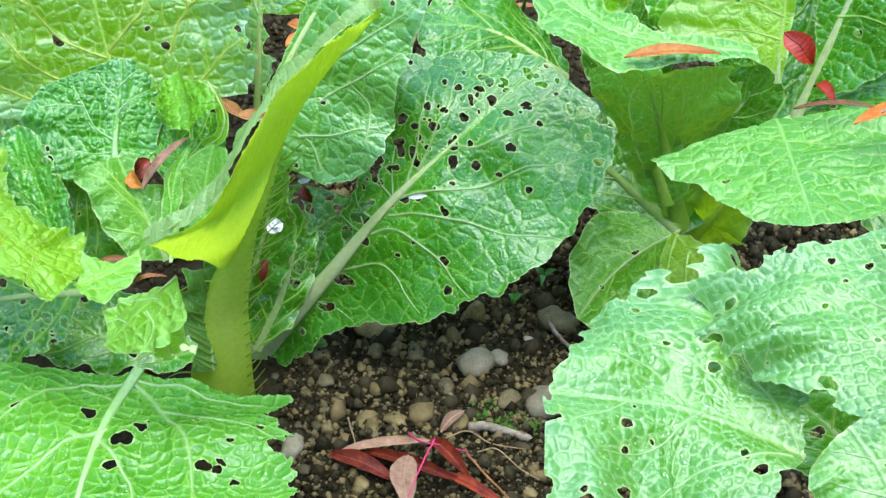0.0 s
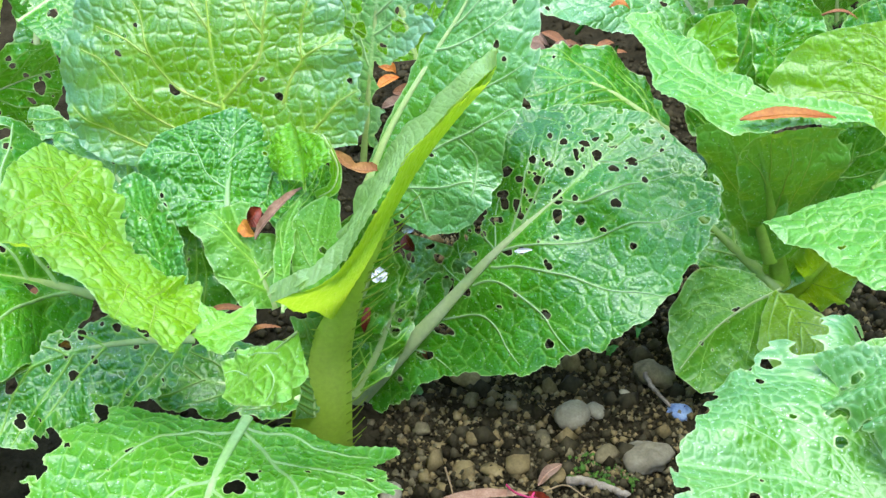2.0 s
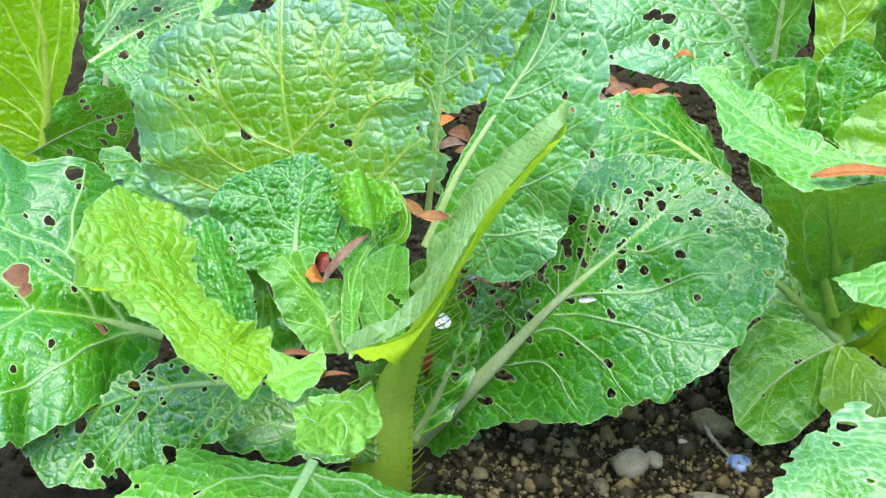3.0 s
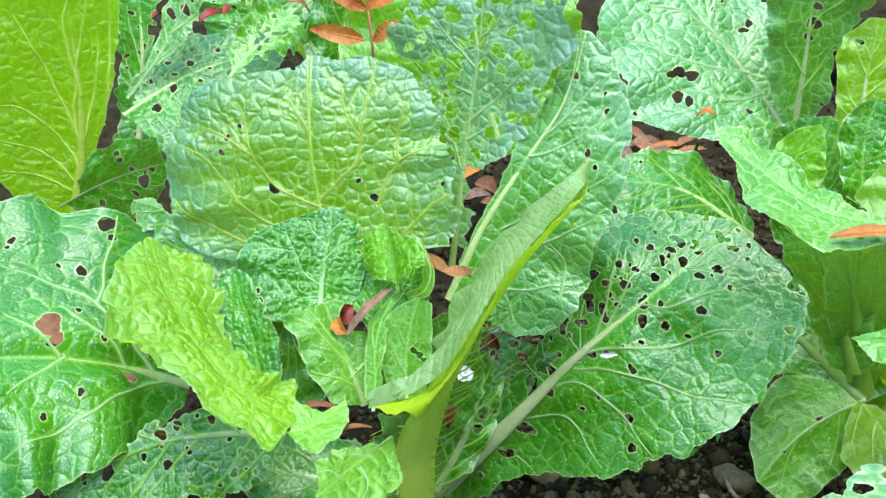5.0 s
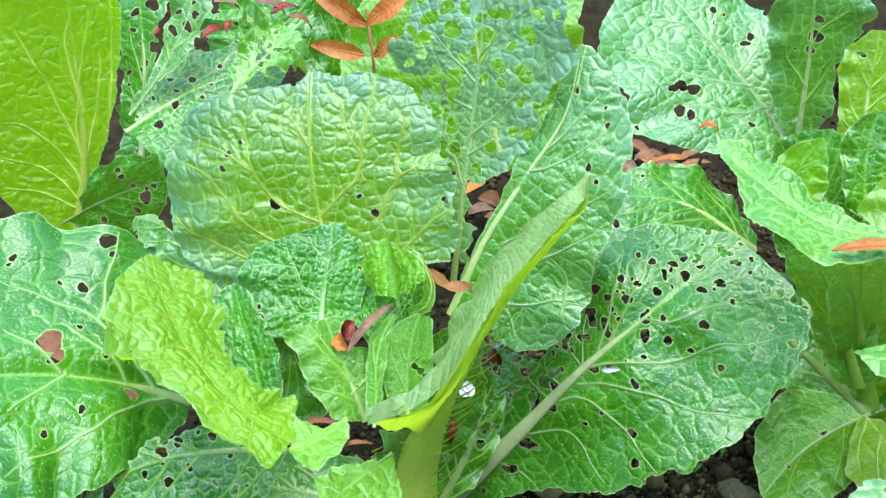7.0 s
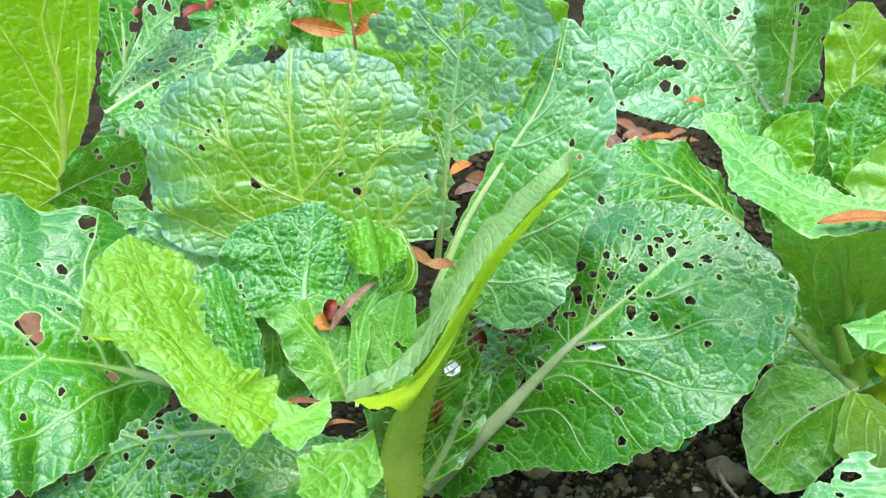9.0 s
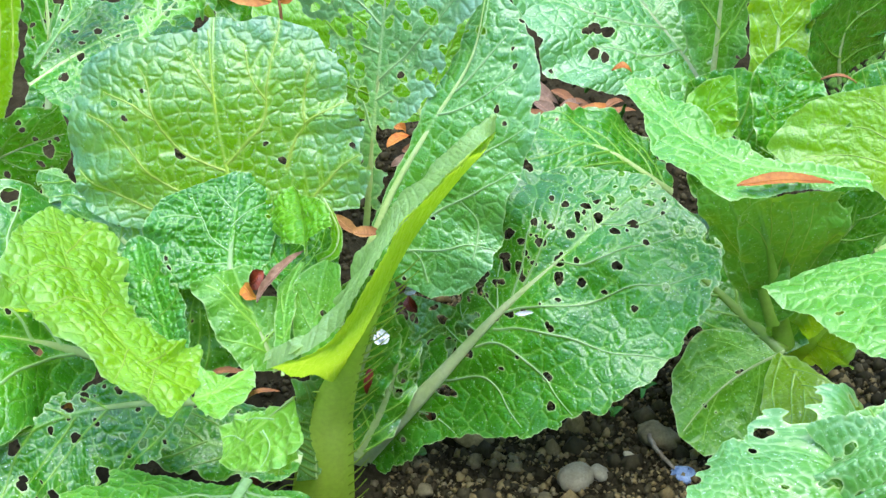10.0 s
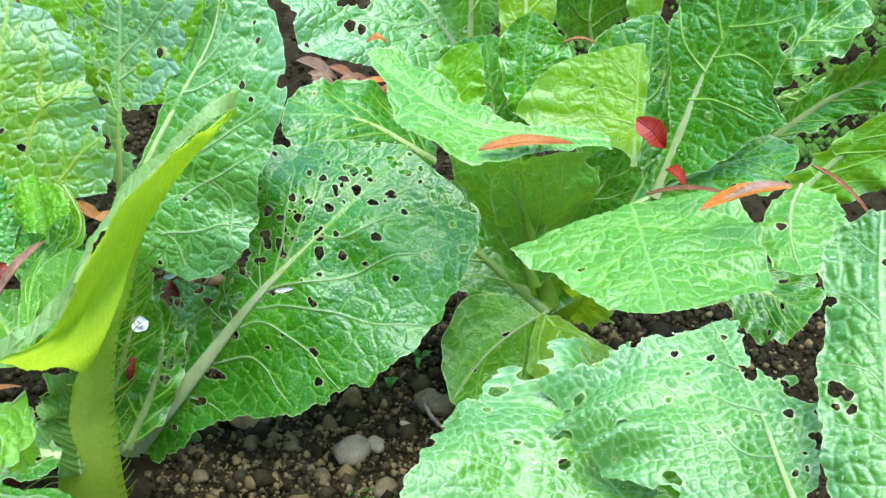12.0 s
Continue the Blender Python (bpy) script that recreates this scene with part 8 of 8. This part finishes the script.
stick([(-0.121, 0.722, 0.006), (-0.116, 0.702, 0.010), (-0.113, 0.692, 0.006)], 0.0010, 0.0007, FIBRE, "short dry straw on soil", name='straw', seed=100)
stick([(-0.206, 0.759, 0.050), (-0.208, 0.763, 0.035), (-0.211, 0.772, 0.010)], 0.0013, 0.0008, ORANGE, "short orange straw at the cabbage foot", name='straw', seed=101)
stick([(0.058, 0.830, 0.012), (0.064, 0.809, 0.014), (0.078, 0.792, 0.008)], 0.0026, 0.0016, TWIG, "pale broken stick on soil", name='twig', seed=102)

# ---- fallen leaves caught on the cabbages ----
dead_leaf((0.108, 0.769, 0.319), (0.181, 0.786, 0.308), 0.0109, ORANGE, "orange spotted fallen leaf lying on cabbage leaf", curl=0.35, sag=0.004, seed=103)
dead_leaf((0.243, 0.846, 0.290), (0.264, 0.831, 0.269), 0.0198, SCARLET, "red fallen leaf caught between cabbage stems", curl=0.3, up=(0, -0.8, 0.6), seed=104)
dead_leaf((0.259, 0.707, 0.294), (0.324, 0.709, 0.306), 0.0111, ORANGE, "rust-orange folded fallen leaf on cabbage leaf", curl=0.6, seed=105)
dead_leaf((0.274, 0.701, 0.306), (0.322, 0.704, 0.311), 0.0059, TAN, "pale dry back of a folded leaf", curl=0.3, seed=106)
dead_leaf((0.233, 0.761, 0.274), (0.292, 0.737, 0.284), 0.0042, BROWN, "thin rust-brown leaf on cabbage leaf", curl=0.5, seed=107)
dead_leaf((0.348, 0.738, 0.304), (0.381, 0.696, 0.282), 0.0037, BROWN, "narrow rust-brown leaf on cabbage leaf", curl=0.7, seed=108)
dead_leaf((0.259, 0.804, 0.266), (0.269, 0.782, 0.262), 0.0105, SCARLET, "crumpled red leaf between cabbage leaves", curl=0.8, seed=109)
dead_leaf((0.194, 0.916, 0.326), (0.222, 0.913, 0.323), 0.0028, BROWN, "thin dry brown leaf on cabbage", curl=0.5, seed=110)
dead_leaf((-0.194, 0.786, 0.289), (-0.174, 0.774, 0.279), 0.0089, FADED, "orange-tan curled leaf in the cabbage heart", curl=0.7, sag=-0.003, seed=111)
dead_leaf((-0.179, 0.774, 0.281), (-0.156, 0.772, 0.281), 0.0106, FADED, "orange-tan curled leaf in the cabbage heart", curl=0.7, sag=-0.002, seed=112)
dead_leaf((-0.271, 0.775, 0.230), (-0.257, 0.784, 0.239), 0.0156, RED, "dark red leaf sunk in the cabbage heart", curl=0.5, up=(0, -1, 0.3), seed=113)
dead_leaf((-0.269, 0.766, 0.239), (-0.257, 0.755, 0.233), 0.0118, ORANGE, "orange scrap of leaf in the cabbage heart", curl=0.3, up=(0, -1, 0.3), seed=114)
dead_leaf((-0.256, 0.748, 0.235), (-0.221, 0.782, 0.259), 0.0076, TAN, "pale pink rolled leaf in the cabbage heart", curl=1.0, seed=115)
dead_leaf((-0.249, 0.653, 0.219), (-0.222, 0.653, 0.227), 0.0036, BROWN, "brown leaf under the folded leaf", curl=0.5, seed=116)
dead_leaf((-0.289, 0.695, 0.205), (-0.253, 0.692, 0.210), 0.0052, BROWN, "brown leaf between the heart leaves", curl=0.5, seed=117)
dead_leaf((-0.154, 0.856, 0.156), (-0.146, 0.847, 0.145), 0.0108, RED, "red leaf scrap behind the cabbage stalk", curl=0.4, up=(0, -1, 0.4), seed=118)
dead_leaf((-0.184, 0.802, 0.122), (-0.188, 0.787, 0.104), 0.0067, RED, "red leaf scrap behind the cabbage stalk", curl=0.4, up=(0, -1, 0.4), seed=119)
dead_leaf((-0.287, 0.729, 0.075), (-0.273, 0.729, 0.060), 0.0141, RED, "red-brown leaf at the cabbage foot", curl=0.4, up=(0, -1, 0.6), seed=120)
dead_leaf((-0.342, 0.768, 0.050), (-0.319, 0.767, 0.040), 0.0197, BROWN, "dry brown leaf at the cabbage foot", curl=0.4, seed=121)
dead_leaf((-0.157, 0.851, 0.020), (-0.143, 0.848, 0.015), 0.0137, BROWN, "dry brown leaf under the holed leaf", curl=0.4, seed=122)
dead_leaf((0.031, 1.022, 0.287), (0.049, 1.022, 0.284), 0.0073, ORANGE, "small orange leaf scrap on cabbage leaf", curl=0.3, seed=123)
dead_leaf((-0.675, 1.033, 0.060), (-0.632, 0.982, 0.030), 0.0307, BROWN, "dry tan fallen leaf under the outer leaf", curl=0.3, seed=124)
dead_leaf((-0.555, 0.932, 0.030), (-0.531, 0.926, 0.030), 0.0140, BROWN, "dry brown fallen leaf under the outer leaf", curl=0.3, seed=125)
dead_leaf((-0.425, 0.723, 0.148), (-0.415, 0.724, 0.147), 0.0093, ORANGE, "orange scrap of leaf under the outer leaf", curl=0.3, seed=126)

# ---- litter behind the cabbages ----
dead_leaf((-0.070, 1.501, 0.030), (-0.016, 1.457, 0.020), 0.0183, TAN, "dry faded pinkish fallen leaf on soil", curl=0.4, seed=127)
dead_leaf((-0.066, 1.415, 0.030), (-0.019, 1.393, 0.020), 0.0161, BROWN, "dry rust-brown fallen leaf on soil", curl=0.4, seed=128)
dead_leaf((-0.048, 1.447, 0.030), (-0.008, 1.391, 0.020), 0.0177, TAN, "dry faded pinkish fallen leaf on soil", curl=0.4, seed=129)
dead_leaf((-0.014, 1.435, 0.030), (0.029, 1.402, 0.020), 0.0163, BROWN, "dry rust-brown fallen leaf on soil", curl=0.4, seed=130)
dead_leaf((0.015, 1.416, 0.030), (0.050, 1.384, 0.020), 0.0190, TAN, "dry faded pinkish fallen leaf on soil", curl=0.4, seed=131)
dead_leaf((-0.081, 1.312, 0.030), (-0.069, 1.399, 0.020), 0.0157, BROWN, "dry rust-brown fallen leaf on soil", curl=0.4, seed=132)
dead_leaf((-0.062, 1.380, 0.030), (-0.027, 1.365, 0.020), 0.0144, BROWN, "dry rust-brown fallen leaf on soil", curl=0.4, seed=133)
dead_leaf((-0.004, 1.395, 0.030), (0.039, 1.371, 0.020), 0.0145, TAN, "dry faded pinkish fallen leaf on soil", curl=0.4, seed=134)
dead_leaf((-0.025, 1.476, 0.030), (0.011, 1.439, 0.020), 0.0136, BROWN, "dry rust-brown fallen leaf on soil", curl=0.4, seed=135)
dead_leaf((-0.054, 1.472, 0.025), (-0.019, 1.435, 0.020), 0.0150, TAN, "dry fallen leaf on the soil behind", curl=0.4, seed=136)
dead_leaf((0.023, 1.395, 0.025), (0.064, 1.410, 0.020), 0.0102, ORANGE, "dry fallen leaf on the soil behind", curl=0.4, seed=137)
dead_leaf((-0.008, 1.448, 0.025), (0.029, 1.438, 0.020), 0.0134, BROWN, "dry fallen leaf on the soil behind", curl=0.4, seed=138)
dead_leaf((0.043, 1.427, 0.025), (0.071, 1.458, 0.020), 0.0119, BROWN, "dry fallen leaf on the soil behind", curl=0.4, seed=139)
dead_leaf((-0.235, 1.376, 0.040), (-0.213, 1.374, 0.030), 0.0162, ORANGE, "orange fallen leaf behind the cabbage", curl=0.4, seed=140)
dead_leaf((-0.231, 1.319, 0.040), (-0.208, 1.364, 0.030), 0.0174, ORANGE, "orange fallen leaf behind the cabbage", curl=0.4, seed=141)
dead_leaf((-0.211, 1.312, 0.040), (-0.183, 1.301, 0.030), 0.0213, BROWN, "rust-brown fallen leaf behind the cabbage", curl=0.4, seed=142)
dead_leaf((-0.221, 1.271, 0.040), (-0.189, 1.298, 0.030), 0.0169, TAN, "rust-brown fallen leaf behind the cabbage", curl=0.4, seed=143)
dead_leaf((-0.200, 1.265, 0.040), (-0.179, 1.268, 0.030), 0.0125, BROWN, "rust-brown fallen leaf behind the cabbage", curl=0.4, seed=144)
dead_leaf((0.007, 1.414, 0.030), (0.060, 1.439, 0.020), 0.0119, ORANGE, "orange fallen leaf behind the cabbage", curl=0.35, seed=145)
dead_leaf((-0.019, 1.385, 0.030), (0.041, 1.416, 0.020), 0.0118, BROWN, "rust-brown fallen leaf behind the cabbage", curl=0.35, seed=146)
dead_leaf((-0.015, 1.422, 0.030), (0.020, 1.455, 0.020), 0.0135, TAN, "rust-brown fallen leaf behind the cabbage", curl=0.35, seed=147)
dead_leaf((0.039, 1.399, 0.030), (0.085, 1.431, 0.020), 0.0104, BROWN, "rust-brown fallen leaf behind the cabbage", curl=0.35, seed=148)
dead_leaf((-0.523, 1.174, 0.354), (-0.516, 1.184, 0.331), 0.0108, RED, "dark pink-red fallen leaf in the litter behind", curl=0.35, seed=149)
dead_leaf((-0.476, 1.163, 0.326), (-0.456, 1.188, 0.324), 0.0132, SCARLET, "pink-red fallen leaf in the litter behind", curl=0.35, seed=150)
dead_leaf((-0.464, 1.185, 0.357), (-0.442, 1.202, 0.341), 0.0157, TAN, "faded pink fallen leaf in the litter behind", curl=0.35, seed=151)
dead_leaf((-0.451, 1.169, 0.330), (-0.445, 1.192, 0.327), 0.0096, RED, "dark pink-red fallen leaf in the litter behind", curl=0.35, seed=152)
dead_leaf((-0.421, 1.190, 0.354), (-0.394, 1.204, 0.333), 0.0145, TAN, "faded pink fallen leaf in the litter behind", curl=0.35, seed=153)
dead_leaf((-0.404, 1.184, 0.342), (-0.379, 1.209, 0.338), 0.0120, RED, "dark pink-red fallen leaf in the litter behind", curl=0.35, seed=154)
dead_leaf((-0.386, 1.185, 0.339), (-0.366, 1.198, 0.318), 0.0108, BROWN, "rust-brown fallen leaf in the litter behind", curl=0.35, seed=155)
dead_leaf((-0.528, 1.158, 0.331), (-0.523, 1.180, 0.326), 0.0096, RED, "dark pink-red fallen leaf in the litter behind", curl=0.35, seed=156)
dead_leaf((-0.525, 1.114, 0.263), (-0.517, 1.121, 0.236), 0.0120, TAN, "faded pink fallen leaf in the litter behind", curl=0.35, seed=157)
dead_leaf((-0.267, 1.015, 0.398), (-0.318, 1.022, 0.430), 0.0173, ORANGE, "bright orange fallen leaflet on a red stalk", curl=0.25, up=(0, -0.9, 0.5), seed=158)
dead_leaf((-0.267, 1.015, 0.399), (-0.227, 1.031, 0.423), 0.0173, ORANGE, "bright orange fallen leaflet on a red stalk", curl=0.25, up=(0, -0.9, 0.5), seed=159)
dead_leaf((-0.269, 0.999, 0.376), (-0.317, 0.995, 0.389), 0.0152, ORANGE, "bright orange fallen leaflet on a red stalk", curl=0.25, up=(0, -0.9, 0.5), seed=160)
dead_leaf((-0.261, 1.000, 0.374), (-0.232, 1.008, 0.390), 0.0132, ORANGE, "bright orange fallen leaflet on a red stalk", curl=0.25, up=(0, -0.9, 0.5), seed=161)
stick([(-0.268, 1.027, 0.408), (-0.265, 1.011, 0.393), (-0.262, 0.999, 0.374), (-0.262, 0.996, 0.350)], 0.0015, 0.0013, BROWN, "red-brown stalk of an orange fallen leaf", name='leaf_stalk', seed=162)

# ---- petals, moss and weeds ----
dead_leaf((-0.176, 0.795, 0.162), (-0.169, 0.791, 0.156), 0.0079, PETAL, "small white fallen petal on a cabbage leaf", name='petal', category='petal', group='white petals', curl=0.5, sag=0.002, up=(0, -0.7, 0.7), seed=163)
dead_leaf((-0.174, 0.797, 0.164), (-0.165, 0.795, 0.161), 0.0079, PETAL, "small white fallen petal on a cabbage leaf", name='petal', category='petal', group='white petals', curl=0.5, sag=0.002, up=(0, -0.7, 0.7), seed=164)
dead_leaf((-0.171, 0.792, 0.157), (-0.164, 0.796, 0.162), 0.0079, PETAL, "small white fallen petal on a cabbage leaf", name='petal', category='petal', group='white petals', curl=0.5, sag=0.002, up=(0, -0.7, 0.7), seed=165)
dead_leaf((-0.154, 0.842, 0.171), (-0.144, 0.843, 0.172), 0.0077, PETAL, "small white fallen petal on a cabbage leaf", name='petal', category='petal', group='white petals', curl=0.5, sag=0.002, up=(0, -0.7, 0.7), seed=166)
dead_leaf((-0.057, 0.791, 0.186), (-0.043, 0.790, 0.188), 0.0034, PETAL, "small white fallen petal on a cabbage leaf", name='petal', category='petal', group='white petals', curl=0.5, sag=0.001, up=(0, -0.7, 0.7), seed=167)
dead_leaf((0.058, 0.894, 0.012), (0.049, 0.901, 0.018), 0.0054, GRASS, "small green weed seedling leaf on soil", name='weed_leaf', category='weed', group='weed seedlings', curl=0.2, sag=0.004, seed=168)
dead_leaf((0.059, 0.894, 0.012), (0.070, 0.895, 0.018), 0.0054, GRASS, "small green weed seedling leaf on soil", name='weed_leaf', category='weed', group='weed seedlings', curl=0.2, sag=0.004, seed=169)
dead_leaf((0.058, 0.893, 0.012), (0.054, 0.873, 0.018), 0.0048, GRASS, "small green weed seedling leaf on soil", name='weed_leaf', category='weed', group='weed seedlings', curl=0.2, sag=0.004, seed=170)
dead_leaf((0.025, 0.857, 0.012), (0.036, 0.862, 0.018), 0.0064, GRASS, "small green weed seedling leaf on soil", name='weed_leaf', category='weed', group='weed seedlings', curl=0.2, sag=0.004, seed=171)
dead_leaf((0.028, 0.856, 0.012), (0.023, 0.863, 0.018), 0.0053, GRASS, "small green weed seedling leaf on soil", name='weed_leaf', category='weed', group='weed seedlings', curl=0.2, sag=0.004, seed=172)
stick([(0.021, 1.489, 0.020), (0.035, 1.470, 0.050), (0.048, 1.441, 0.080)], 0.0031, 0.0012, GRASS, "green blade of grass beside the litter", name='grass_blade', seed=173)
stick([(0.048, 1.362, 0.020), (0.058, 1.364, 0.040), (0.066, 1.354, 0.070)], 0.0043, 0.0022, GRASS, "green blade of grass beside the litter", name='grass_blade', seed=174)

crumbs(900, -0.017, 0.043, 0.702, 0.744, 0.0011, MOSS, "small cushion of bright green moss on soil", "moss", 11)
crumbs(7000, 0.3, 0.8, 1.2, 1.8, 0.005, MOSS, "mossy growth on the soil bank behind", "moss", 12)
crumbs(2500, 0.3, 0.75, 1.25, 1.75, 0.006, SOIL, "rough clods of the soil bank behind", "soil_clods", 13)
crumbs(4500, 0.15, 0.62, 0.52, 1.02, 0.0030, STONE_DARK, "dark soil crumbs between the cabbages", "soil_crumbs", 11)
crumbs(2500, 0.15, 0.62, 0.52, 1.02, 0.0022, STONE_TAN, "fine tan grit between the cabbages", "grit", 12)
crumbs(6000, -0.60, 0.40, 0.85, 1.45, 0.0034, STONE_DARK, "dark soil crumbs behind the cabbages", "soil_crumbs", 13)
